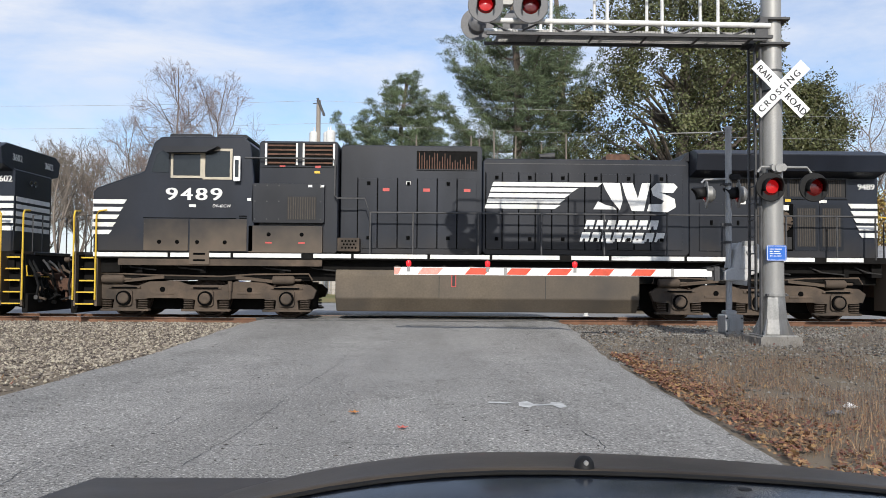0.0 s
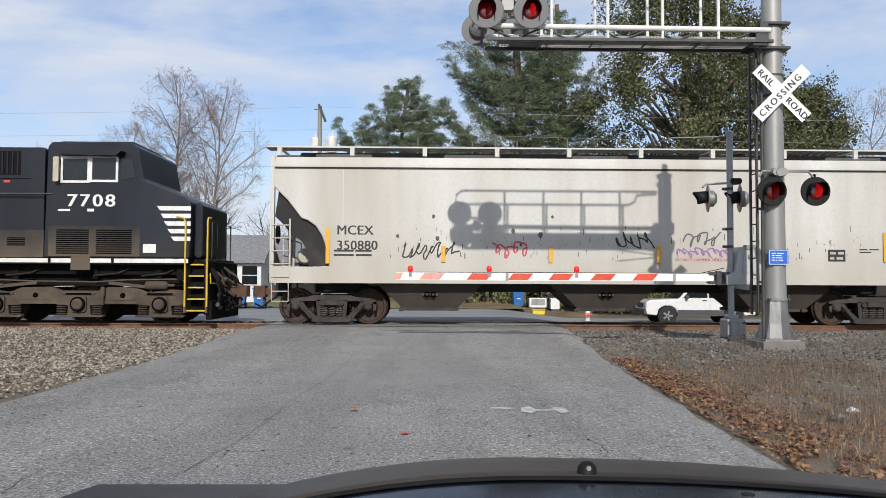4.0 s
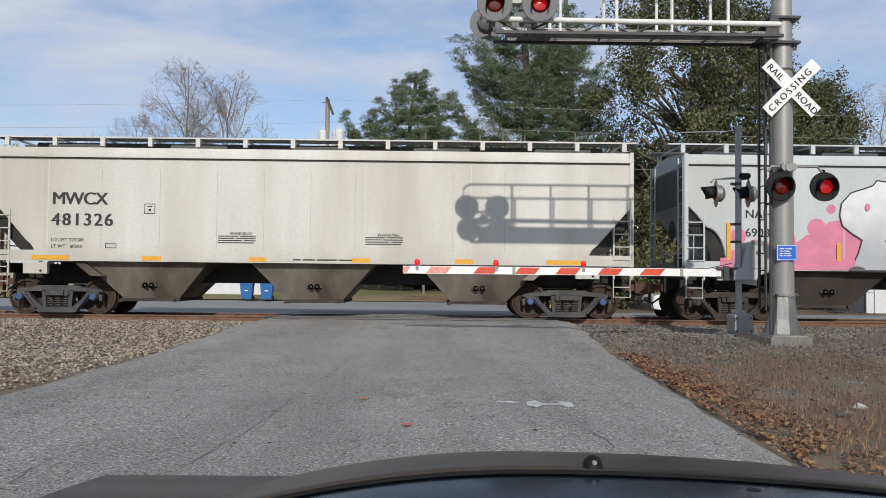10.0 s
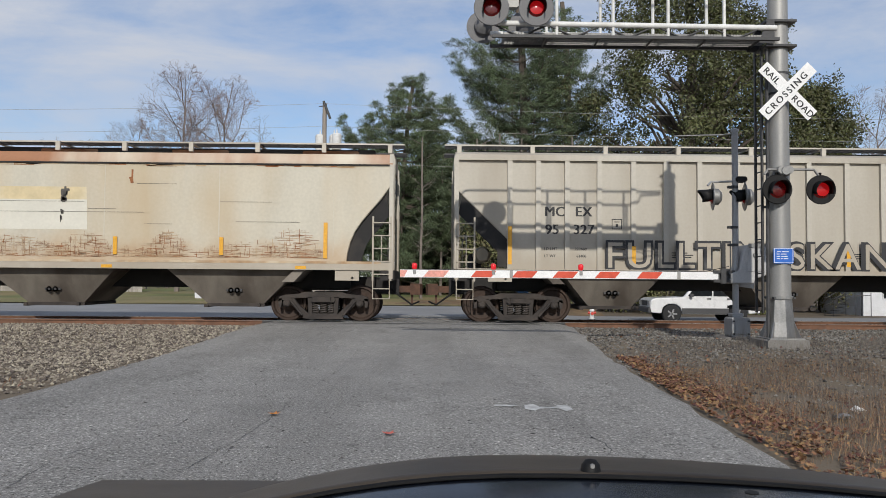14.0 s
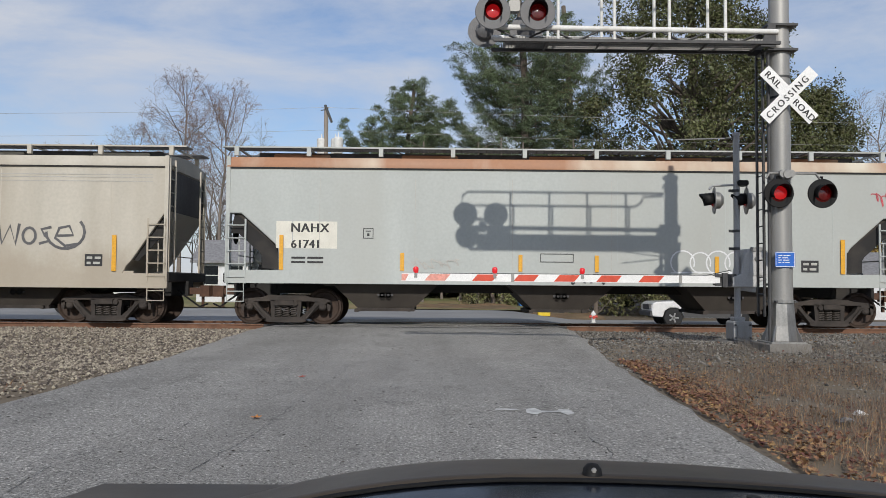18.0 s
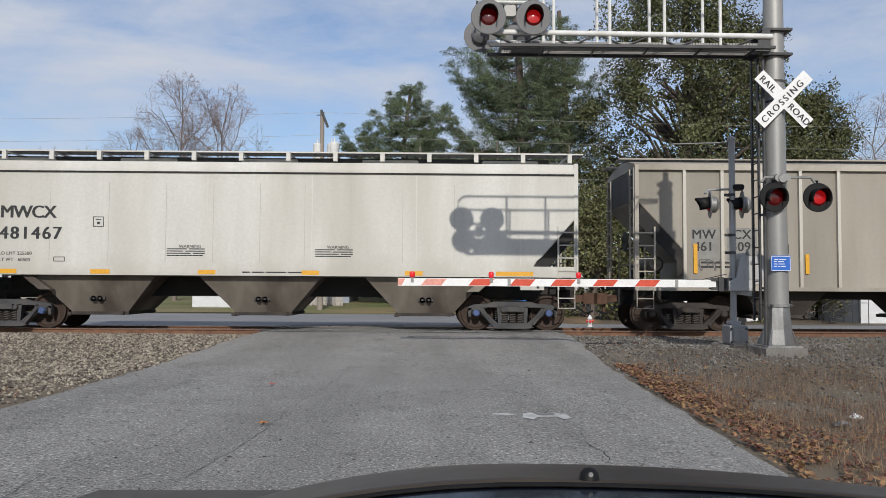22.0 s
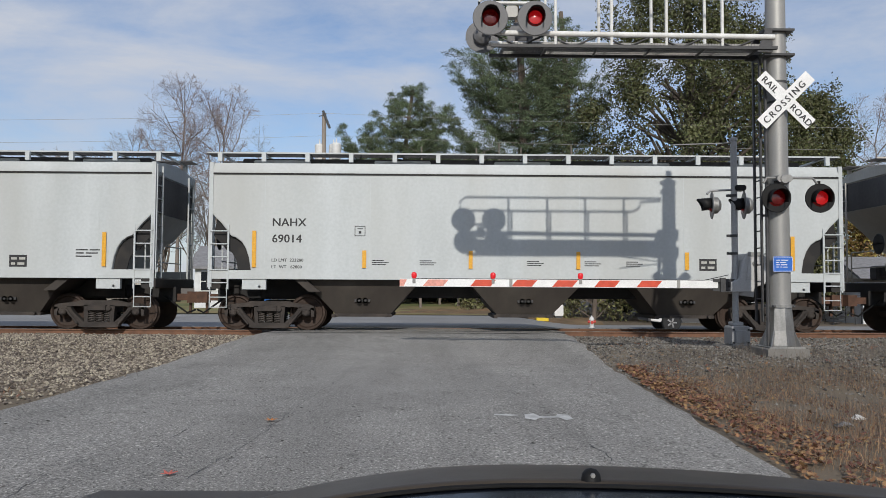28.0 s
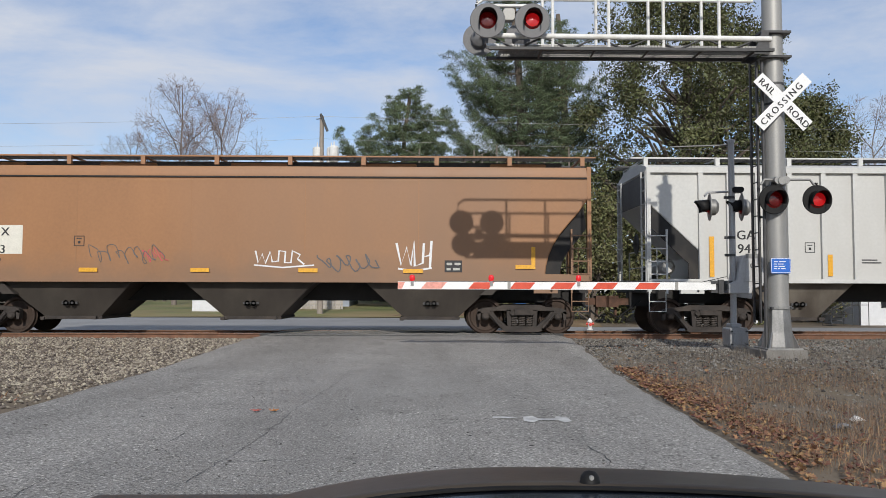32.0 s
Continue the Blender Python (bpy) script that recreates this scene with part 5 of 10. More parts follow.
def wheelie_bin(at, paint, label):
    b = thing("wheelie_bin", at, label, "rubbish bin", "bins at the kerb")
    m = Mesh().add([(-0.25, -0.28, 0.08), (0.25, -0.28, 0.08), (0.25, 0.28, 0.08), (-0.25, 0.28, 0.08), (-0.33, -0.36, 0.95), (0.33, -0.36, 0.95), (0.33, 0.36, 0.95), (-0.33, 0.36, 0.95)],
                   [(0, 1, 2, 3), (4, 5, 6, 7), (0, 1, 5, 4), (1, 2, 6, 5), (2, 3, 7, 6), (3, 0, 4, 7)])
    part("body", m, paint, b, bevel=0.03)
    part("lid", Mesh().prism([(-0.36, 0.96), (0.36, 0.96), (0.34, 1.03), (0.0, 1.07), (-0.34, 1.03)], -0.4, 0.4), paint, b, bevel=0.015)
    part("handle", Mesh().tube([(-0.25, 0.42, 0.9), (-0.25, 0.46, 1.0), (0.25, 0.46, 1.0), (0.25, 0.42, 0.9)], 0.02, 6), paint, b)
    part("mark", Mesh().box(-0.09, 0.09, -0.345, -0.335, 0.48, 0.53), white_sheet, b)
    for x in (-0.28, 0.28):
        part("wheel", Mesh().lathe([(-0.03, 0.0), (-0.03, 0.12), (0.03, 0.12), (0.03, 0.0)], (x, 0.28, 0.12), "x", 12), tyre_m, b)
    return b


for x, y in ((-9.55, 40.0), (-8.55, 40.0)):
    wheelie_bin(pose(x, y, -0.06 + 0.02 * max(0, y - 41), 0, 0, random.uniform(-8, 8)), bin_blue, "blue plastic wheelie bin on the grass verge")
wheelie_bin(pose(25.2, 45.5, -0.62), bin_blue, "blue plastic wheelie bin beside a white trailer")
wheelie_bin(pose(5.05, 45.6, ground_height(5.05, 45.6) + 0.17, 0, 0, 4), bin_blue, "blue plastic bin on leaf-covered ground")
tub = thing("yellow_crate", pose(5.55, 40.6, -0.09 - dip(5.55)), "bright yellow plastic crate on the far verge", "crate")
part("crate_body", Mesh().box(-0.31, 0.31, -0.22, 0.22, 0.0, 0.22, 0.03), bin_yellow, tub, bevel=0.02)
part("rim", Mesh().box(-0.34, 0.34, -0.25, 0.25, 0.22, 0.26, 0.01), bin_yellow, tub)

# plain white boxes added in place of an unidentified white vehicle
for x, w, top in ((6.24, 1.0, 0.4), (7.23, 0.52, 0.4)):
    z0 = ground_height(x, 46.0) + 0.12
    cb = thing("utility_cabinet", pose(x, 46.0, z0), "narrow white box beside the street" if w < 0.9 else "white box with a grey panel, standing in for a distant white vehicle", "cabinet", "cabinets beside the street")
    part("body", Mesh().box(-w / 2, w / 2, -0.3, 0.3, 0.22, top - z0, 0.03), white_paint, cb, bevel=0.02)
    part("plinth", Mesh().box(-w / 2 + 0.06, w / 2 - 0.06, -0.26, 0.26, -0.1, 0.22), trim_grey, cb)
    if w > 0.9:
        part("door", Mesh().box(-w / 2 + 0.12, w / 2 - 0.1, -0.315, -0.3, 0.36, top - z0 - 0.06, 0.02), galv, cb, "grey door panel")
hy = thing("fire_hydrant", pose(7.58, 38.0, -0.09 - dip(7.58)), "white fire hydrant with red caps", "hydrant")
hyd_red = mat("hydrant_red", (0.55, 0.05, 0.03), 0.5, var=0.15)
part("barrel", Mesh().lathe([(0.0, 0.14), (0.04, 0.14), (0.05, 0.095), (0.36, 0.095), (0.38, 0.13), (0.41, 0.13)], (0, 0, 0), "z", 14), white_paint, hy, smooth=True)
part("bonnet", Mesh().lathe([(0.41, 0.12), (0.48, 0.1), (0.54, 0.04), (0.58, 0.03), (0.59, 0.0)], (0, 0, 0), "z", 14), white_paint, hy, smooth=True)
for x in (-0.14, 0.14):
    part("cap", Mesh().lathe([(-0.05, 0.0), (-0.05, 0.06), (0.05, 0.06), (0.05, 0.0)], (x, 0, 0.3), "x", 12), hyd_red, hy, "red outlet cap")
part("cap", Mesh().lathe([(-0.16, 0.0), (-0.16, 0.075), (-0.09, 0.075)], (0, 0, 0.27), "y", 12), hyd_red, hy, "red outlet cap")


# ---- locomotives ----
loco_black = mat("black_locomotive_paint", (0.0085, 0.0105, 0.0155), 0.36, spec=0.32, var=0.25, scale=1.2, fine=12, bump=0.02, dirt=(0.016, 0.016, 0.018), dirt_at=0.62, grain=0.9)
loco_low = mat("dusty_running_gear", (0.105, 0.076, 0.054), 0.9, var=0.4, scale=2.5, fine=25, bump=0.3, dirt=(0.035, 0.028, 0.022), dirt_at=0.55)
tank_m = mat("dusty_fuel_tank", (0.125, 0.1, 0.072), 0.85, var=0.2, scale=1.2, fine=20, bump=0.08, dirt=(0.06, 0.052, 0.045), dirt_at=0.6)
tank_dark = mat("dark_fuel_tank", (0.055, 0.05, 0.043), 0.8, var=0.25, scale=1.5, fine=20, bump=0.08, dirt=(0.03, 0.028, 0.025), dirt_at=0.55)
grille_m = mat("dark_grille", (0.014, 0.013, 0.013), 0.7, var=0.4, scale=20, fine=90, bump=0.5)
rust_grille = mat("rusty_louvre", (0.11, 0.055, 0.035), 0.8, var=0.4, scale=8, bump=0.3)
louvre_brown = mat("brown_louvre", (0.05, 0.041, 0.033), 0.75, var=0.3, scale=6, bump=0.1)
rail_yellow = mat("yellow_handrail", (0.6, 0.4, 0.03), 0.5, var=0.15, bump=0.05)
sand_m = mat("tan_window_frame", (0.45, 0.4, 0.31), 0.6, var=0.15, bump=0.05)
red_tag = mat("red_tag", (0.5, 0.06, 0.05), 0.5, var=0.1, bump=0)


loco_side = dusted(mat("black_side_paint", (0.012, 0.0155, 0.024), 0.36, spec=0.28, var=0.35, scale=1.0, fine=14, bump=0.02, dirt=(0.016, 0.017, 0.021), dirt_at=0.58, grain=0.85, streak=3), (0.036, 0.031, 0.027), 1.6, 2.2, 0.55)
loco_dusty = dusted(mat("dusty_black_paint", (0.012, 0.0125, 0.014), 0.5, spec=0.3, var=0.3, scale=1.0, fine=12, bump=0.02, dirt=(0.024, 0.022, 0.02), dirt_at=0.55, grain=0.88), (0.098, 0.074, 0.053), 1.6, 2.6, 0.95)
seam = mat("door_gap", (0.003, 0.003, 0.003), 0.9, spec=0.05, var=0.2, bump=0)
gap_dark = mat("dark_frame", (0.008, 0.0075, 0.007), 0.9, spec=0.15, var=0.4, bump=0.1)


def truck_frame3(f):
    m = Mesh()
    top = [(-2.72, 0.5), (-2.8, 0.72), (-2.62, 0.86), (-2.3, 0.88), (-1.75, 0.8), (-1.45, 0.92), (-0.75, 0.94), (-0.45, 0.84), (0.45, 0.84), (0.75, 0.94), (1.45, 0.92), (1.75, 0.8), (2.3, 0.88), (2.62, 0.86), (2.8, 0.72), (2.72, 0.5)]
    bot = []
    for x in (2.05, 0.0, -2.05):
        bot += [(x + 0.62, 0.5), (x + 0.27, 0.46), (x + 0.3, 0.22), (x - 0.3, 0.22), (x - 0.27, 0.46), (x - 0.62, 0.5)]
    m.prism([(f * a, b) for a, b in top + bot], -0.09, 0.09)
    for x in (-2.05, 0.0, 2.05):
        m.box(f * x - 0.62, f * x + 0.62, -0.13, 0.05, 0.17, 0.23, 0.02)
        m.box(f * x - 0.2, f * x + 0.2, -0.15, 0.1, 0.3, 0.72, 0.05)
        m.lathe([(-0.25, 0.0), (-0.25, 0.1), (-0.235, 0.135), (-0.2, 0.145), (-0.1, 0.145)], (f * x, 0, 0.5), "y", 18)
        m.box(f * x - 0.4, f * x + 0.4, -0.12, 0.1, 0.74, 0.8)
    for x in (-1.1, 1.1):
        m.box(f * x - 0.3, f * x + 0.3, -0.11, 0.05, 0.6, 0.66)
    return m


def truck_spring():
    m = Mesh()
    for i in range(6):
        m.lathe([(-0.014, 0.105), (0.0, 0.13), (0.014, 0.105), (0.0, 0.09)], (0, 0, 0.255 + 0.044 * i), "z", 10)
    return m


def loco(cx, f, number, model):
    """Six-axle road locomotive with a wide cab. f = 1: older cab, nose towards -x; f = -1: newer cab, nose towards +x."""
    car = thing("locomotive", pose(cx, TRACK_Y, RAIL_Z), "black diesel road locomotive with white stripes and dusty running gear", "locomotive", "locomotives of the train")
    MOVING.append((car, cx))
    old = f > 0

    def P(poly):
        return [(f * a, b) for a, b in poly]

    def bx(m, x0, x1, *rest):
        return m.box(min(f * x0, f * x1), max(f * x0, f * x1), *rest)

    def box(name, x0, x1, *rest, paint=None, label="", under=None, bev=0.0):
        return part(name, bx(Mesh(), x0, x1, *rest), paint or loco_black, under or car, label, bevel=bev)

    N = -10.24 if old else -10.0
    part("frame", bx(bx(Mesh(), N + 0.05, 9.86, -1.52, 1.52, 1.5, 1.66, 0.02), N + 0.2, 10.1, -1.2, 1.2, 1.25, 1.5), gap_dark, car, bevel=0.01)
    box("underframe", -10.0, 10.2, -1.0, 1.0, 0.96, 1.25, paint=gap_dark)
    for x in (-9.6, -8.4, -6.2, -5.0, 4.4, 5.6, 6.6, 8.0, 9.2):
        part("pipe_bundle", Mesh().tube([(f * x, -1.2, 1.42), (f * (x + 0.3), -1.3, 1.28), (f * (x + 0.9), -1.28, 1.22)], 0.022, 5), under_black, car)
    for x in (-9.2, -7.6, -5.6, 4.3, 7.2, 8.9):
        box("bracket", x, x + 0.14, -1.25, -1.1, 1.15, 1.5, paint=gap_dark)

    def window(x0, x1, z0, z1, paint, y=-1.5, bar=0.06):
        w = box("cab_window", x0 + bar, x1 - bar, y - 0.012, y, z0 + bar, z1 - bar, paint=glass_dark, label="dark cab window")
        fr = Mesh()
        bx(fr, x0, x0 + bar, y - 0.028, y, z0, z1), bx(fr, x1 - bar, x1, y - 0.028, y, z0, z1)
        bx(fr, x0 + bar, x1 - bar, y - 0.028, y, z1 - bar, z1), bx(fr, x0 + bar, x1 - bar, y - 0.028, y, z0, z0 + bar)
        part("frame", fr, paint, w, "pale window frame")

    def bolt(x, z, y=-1.512):
        part("lifting_eye", Mesh().lathe([(y - 0.025, 0.0), (y - 0.025, 0.03), (y - 0.012, 0.05), (y, 0.052)], (f * x, 0, z), "y", 10), seam, car)

    def vents(name, x0, x1, z0, z1, n, y, paint=seam, tall=False):
        for i in range(n):
            if tall:
                u = x0 + (x1 - x0) * i / n
                box(name, u, u + (x1 - x0) / n * 0.55, y - 0.012, y, z0, z1, paint=paint)
            else:
                u = z0 + (z1 - z0) * i / n
                box(name, x0, x1, y - 0.012, y, u, u + (z1 - z0) / n * 0.5, paint=paint)

    W = 0.98
    if old:
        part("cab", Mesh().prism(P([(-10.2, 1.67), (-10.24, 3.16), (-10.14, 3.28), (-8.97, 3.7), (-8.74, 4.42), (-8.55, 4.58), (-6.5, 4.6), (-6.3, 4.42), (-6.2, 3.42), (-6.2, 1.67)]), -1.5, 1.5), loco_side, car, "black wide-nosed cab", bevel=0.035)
        box("skirt", -9.58, -4.48, -1.5, -1.46, 1.33, 1.5, 0.02, paint=loco_low, label="dusty skirt below the walkway", bev=0.008)
        box("step_recess", -7.8, -7.3, -1.535, -1.5, 1.36, 1.7, 0.01, paint=loco_dusty)
        for z in (1.44, 1.6):
            box("hole_strip", -7.7, -7.4, -1.54, -1.535, z, z + 0.05, paint=seam)
        for x0, x1 in ((-8.95, -7.84), (-7.8, -6.38)):
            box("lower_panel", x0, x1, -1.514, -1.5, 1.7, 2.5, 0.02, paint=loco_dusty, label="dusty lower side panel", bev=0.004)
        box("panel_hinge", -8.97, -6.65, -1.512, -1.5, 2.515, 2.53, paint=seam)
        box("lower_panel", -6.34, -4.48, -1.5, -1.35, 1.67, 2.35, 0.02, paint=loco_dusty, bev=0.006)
        for x in (-8.56, -8.11, -7.61, -6.92):
            bolt(x, 1.92)
        for x in (-5.83, -5.0):
            bolt(x, 2.13, -1.5)
            box("red_mark", x - 0.08, x + 0.08, -1.504, -1.5, 1.9, 1.94, paint=red_tag)
        vents("louvre", -6.57, -6.38, 2.42, 2.62, 4, -1.5)
        for x0, x1 in ((-8.44, -7.36), (-7.22, -6.46)):
            box("roof_unit", x0, x1, -1.2, 0.9, 4.58, 4.7, 0.03)
        part("sun_visor", Mesh().prism(P([(-8.5, 4.3), (-7.06, 4.3), (-7.35, 4.16), (-8.35, 4.14)]), -1.78, -1.5), loco_black, car)
        window(-8.3, -7.5, 3.53, 4.2, sand_m)
        window(-7.5, -6.76, 3.5, 4.28, sand_m)
        part("cab_window", Mesh().prism(P([(-8.78, 3.68), (-8.66, 4.12), (-8.55, 4.2), (-8.35, 4.2), (-8.35, 3.66)]), -1.515, -1.5), glass_dark, car, "dark quarter window")
        mir = box("mirror", -6.7, -6.53, -1.66, -1.6, 3.45, 4.08, 0.02, paint=white_paint, label="white-edged mirror")
        box("glass", -6.66, -6.57, -1.668, -1.66, 3.55, 3.98, paint=glass_dark, under=mir)
        part("nose_grab_iron", Mesh().tube([(f * -9.75, -0.9, 3.42), (f * -9.7, -0.9, 3.6), (f * -9.2, -0.9, 3.76), (f * -9.15, -0.9, 3.64)], 0.022, 6), steel_dark, car)
        part("bell", Mesh().lathe([(0, 0.1), (0.08, 0.08), (0.14, 0.03), (0.15, 0)], (f * -9.55, -0.7, 3.5), "z", 10), steel_dark, car)
        box("blower_section", -6.12, -4.12, -1.35, 1.35, 1.67, 4.52, 0.05, bev=0.02, paint=loco_side)
        box("seam_line", -6.1, -4.14, -1.354, -1.35, 3.84, 3.855, paint=seam)
        for x0, x1 in ((-5.97, -5.14), (-5.02, -4.2)):
            g = box("intake", x0, x1, -1.37, -1.35, 3.9, 4.46, paint=gap_dark, label="louvred intake")
            for i in range(5):
                box("slat", x0 + 0.06, x1 - 0.06, -1.395, -1.37, 3.94 + i * 0.11, 3.98 + i * 0.11, paint=rust_grille, under=g)
            for xe in (x0, x1 - 0.05):
                box("edge", xe, xe + 0.05, -1.395, -1.37, 3.9, 4.46, paint=white_paint, under=g)
        bxo = box("equipment_box", -6.26, -4.44, -1.5, -1.35, 2.42, 3.42, 0.03, label="large black equipment box", bev=0.01)
        g = box("grille", -5.38, -4.64, -1.51, -1.5, 2.5, 3.09, paint=grille_m, under=bxo, label="dark ribbed grille")
        for i in range(12):
            box("slat", -5.35 + i * 0.06, -5.325 + i * 0.06, -1.522, -1.51, 2.52, 3.07, paint=louvre_brown, under=bxo)
        for x in (-6.2, -5.9, -5.6, -4.55):
            for z in (2.5, 2.95, 3.35):
                box("screw", x, x + 0.03, -1.505, -1.5, z, z + 0.03, paint=steel_dark, under=bxo)
        tb = box("tool_box", -4.1, -3.55, -1.5, -1.0, 1.72, 2.06, 0.02, paint=loco_low, label="drilled step box")
        hl = Mesh()
        for r in range(3):
            for q in range(5 - r % 2):
                hl.lathe([(-1.504, 0.0), (-1.504, 0.027), (-1.5, 0.027)], (f * (-4.0 + 0.085 * q + 0.04 * (r % 2) + 0.02), 0, 1.81 + 0.085 * r), "y", 8)
        part("hole_pattern", hl, seam, tb)
        hoods = (-4.1, -0.42, 4.5, 5.0)
        rail = [(-6.45, 4.06), (-4.25, 4.06), (-4.18, 4.0), (-4.18, 3.12), (-4.12, 3.06), (-3.42, 3.06), (-3.3, 2.71), (9.9, 2.71)]
        doors = [-3.65 + 0.515 * k for k in range(6)] + [-0.33 + 0.43 * k for k in range(12)]
        grille_x = (-2.13, -0.55)
    else:
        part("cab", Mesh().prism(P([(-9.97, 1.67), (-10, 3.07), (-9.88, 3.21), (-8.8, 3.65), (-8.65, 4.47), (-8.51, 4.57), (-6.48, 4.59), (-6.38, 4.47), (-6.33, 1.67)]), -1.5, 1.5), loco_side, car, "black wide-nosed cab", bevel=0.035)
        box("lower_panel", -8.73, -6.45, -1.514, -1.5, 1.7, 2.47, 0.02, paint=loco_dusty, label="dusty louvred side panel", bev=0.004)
        vents("louvre", -7.46, -6.65, 1.77, 2.4, 12, -1.514)
        vents("louvre", -8.53, -7.64, 1.77, 2.4, 12, -1.514)
        box("white_placard", -9.13, -8.81, -1.508, -1.5, 1.8, 2.02, paint=white_paint)
        box("step_recess", -7.51, -7.03, -1.535, -1.5, 1.36, 1.7, 0.01, paint=loco_dusty)
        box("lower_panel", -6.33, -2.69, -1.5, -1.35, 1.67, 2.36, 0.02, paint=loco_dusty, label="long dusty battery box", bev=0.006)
        vents("louvre", -4.58, -4.14, 1.97, 2.19, 5, -1.5)
        vents("louvre", -5.87, -5.42, 1.97, 2.19, 5, -1.5)
        box("roof_unit", -8.43, -6.53, -1.15, 0.9, 4.57, 4.66, 0.03)
        part("sun_visor", Mesh().prism(P([(-8.33, 4.33), (-6.73, 4.33), (-6.93, 4.23), (-8.18, 4.21)]), -1.78, -1.5), loco_black, car)
        window(-8.16, -7.45, 3.57, 4.24, white_paint)
        window(-7.45, -6.72, 3.55, 4.22, white_paint)
        part("cab_window", Mesh().prism(P([(-8.59, 3.69), (-8.5, 4.17), (-8.23, 4.17), (-8.23, 3.63)]), -1.515, -1.5), glass_dark, car, "dark quarter window")
        box("nose_front", -10.22, -9.99, -1.2, 1.2, 1.67, 3.1, 0.08, paint=loco_side, bev=0.05)
        mir = box("mirror", -6.73, -6.59, -1.66, -1.6, 3.57, 4.19, 0.02, paint=sand_m, label="tan-edged mirror")
        box("blower_section", -6.25, -2.73, -1.35, 1.35, 1.67, 4.47, 0.05, bev=0.02, paint=loco_side)
        box("seam_line", -5.91, -2.75, -1.354, -1.35, 3.66, 3.675, paint=seam)
        for x0 in (-5.64, -3.42):
            g = box("intake", x0, x0 + 0.53, -1.36, -1.35, 3.77, 4.37, paint=gap_dark, label="slotted intake")
            for i in range(4):
                box("slat", x0 + 0.05 + i * 0.13, x0 + 0.09 + i * 0.13, -1.378, -1.36, 3.79, 4.35, paint=loco_black, under=g)
            for z in (3.87, 4.32):
                box("hook", x0 + (0.6 if x0 < -4.5 else -0.12), x0 + (0.65 if x0 < -4.5 else -0.07), -1.37, -1.35, z, z + 0.05, paint=steel_dark)
        for x in (-4.98, -4.43):
            box("door_gap", x - 0.012, x + 0.012, -1.355, -1.35, 2.38, 4.12, paint=seam)
        box("door_gap", -4.97, -4.44, -1.355, -1.35, 4.1, 4.12, paint=seam)
        box("white_placard", -4.78, -4.63, -1.356, -1.35, 3.87, 4.07, paint=white_paint)
        for x in (-5.38, -3.18):
            box("data_plate", x, x + 0.16, -1.356, -1.35, 3.57, 3.63, paint=red_tag)
        box("hood_step", -2.71, -2.28, -1.5, -1.0, 1.67, 2.5, 0.03, paint=loco_side)
        hoods = (-2.72, -0.75, 4.0, 4.4)
        rail = [(-6.53, 3.27), (-2.83, 3.27), (-2.68, 3.17), (-2.33, 2.71), (9.9, 2.71)]
        doors = [-2.6 + 0.46 * k for k in range(4)] + [-0.68 + 0.43 * k for k in range(11)]
        grille_x = (-2.03, -1.07)
    # hood, from the cab back
    h0, h1, h2, h3 = hoods
    t1 = 4.5 if old else 4.46
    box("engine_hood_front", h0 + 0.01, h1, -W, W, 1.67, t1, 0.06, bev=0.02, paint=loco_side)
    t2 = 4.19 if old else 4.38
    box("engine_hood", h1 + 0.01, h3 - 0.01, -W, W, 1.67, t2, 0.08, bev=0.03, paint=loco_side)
    box("roof_seam", h1 + 0.05, h3 - 0.1, -W - 0.004, -W, t2 - 0.14, t2 - 0.12, paint=steel_dark)
    box("radiator_cab", h3, 9.5, -W, W, 1.67, 4.0, 0.03, paint=loco_side)
    wx = 5.0 if old else 3.9
    part("radiator_wing", Mesh().prism([(-1.5, 3.86), (-1.6, 4.28), (-1.3, 4.42), (1.3, 4.42), (1.6, 4.28), (1.5, 3.86), (0.98, 3.74), (-0.98, 3.74)], min(f * wx, f * 9.9), max(f * wx, f * 9.9), "x"), loco_side, car, "overhanging radiator wing", bevel=0.02)
    part("wing_nose", Mesh().prism(P([(wx - 0.25, 4.16), (wx - 0.01, 4.16), (wx - 0.01, 4.42)]), -0.98, 0.98), loco_black, car)
    box("hood_end", 9.5, 9.95, -W, W, 1.67, 3.8, 0.03, paint=loco_side)
    g = box("exhaust_grille", *grille_x, -W - 0.02, -W, 3.86, 4.38 if old else 4.22, paint=gap_dark, label="rusty mesh grille")
    rg = random.Random(int(number))
    for i in range(22):
        u = grille_x[0] + 0.06 + i * (grille_x[1] - grille_x[0] - 0.12) / 22
        z1 = 3.9 + rg.uniform(0.08, 0.42 if old else 0.28)
        box("bar", u, u + 0.022, -W - 0.03, -W - 0.02, 3.88, z1, paint=rust_grille, under=g)
    for z in (3.86, 4.36 if old else 4.2):
        box("rim", *grille_x, -W - 0.032, -W - 0.02, z, z + 0.025, paint=loco_black, under=g)
    box("exhaust_duct", 2.95, 3.6, -0.35, 0.35, t2, t2 + 0.24, 0.05, paint=rust_grille if old else gap_dark, label="sooty exhaust stack")
    part("horn", Mesh().tube([(f * 1.2, -0.1, t2), (f * 1.2, -0.1, t2 + 0.2), (f * 1.6, -0.1, t2 + 0.22)], 0.05, 8, 0.09), steel_dark, car)
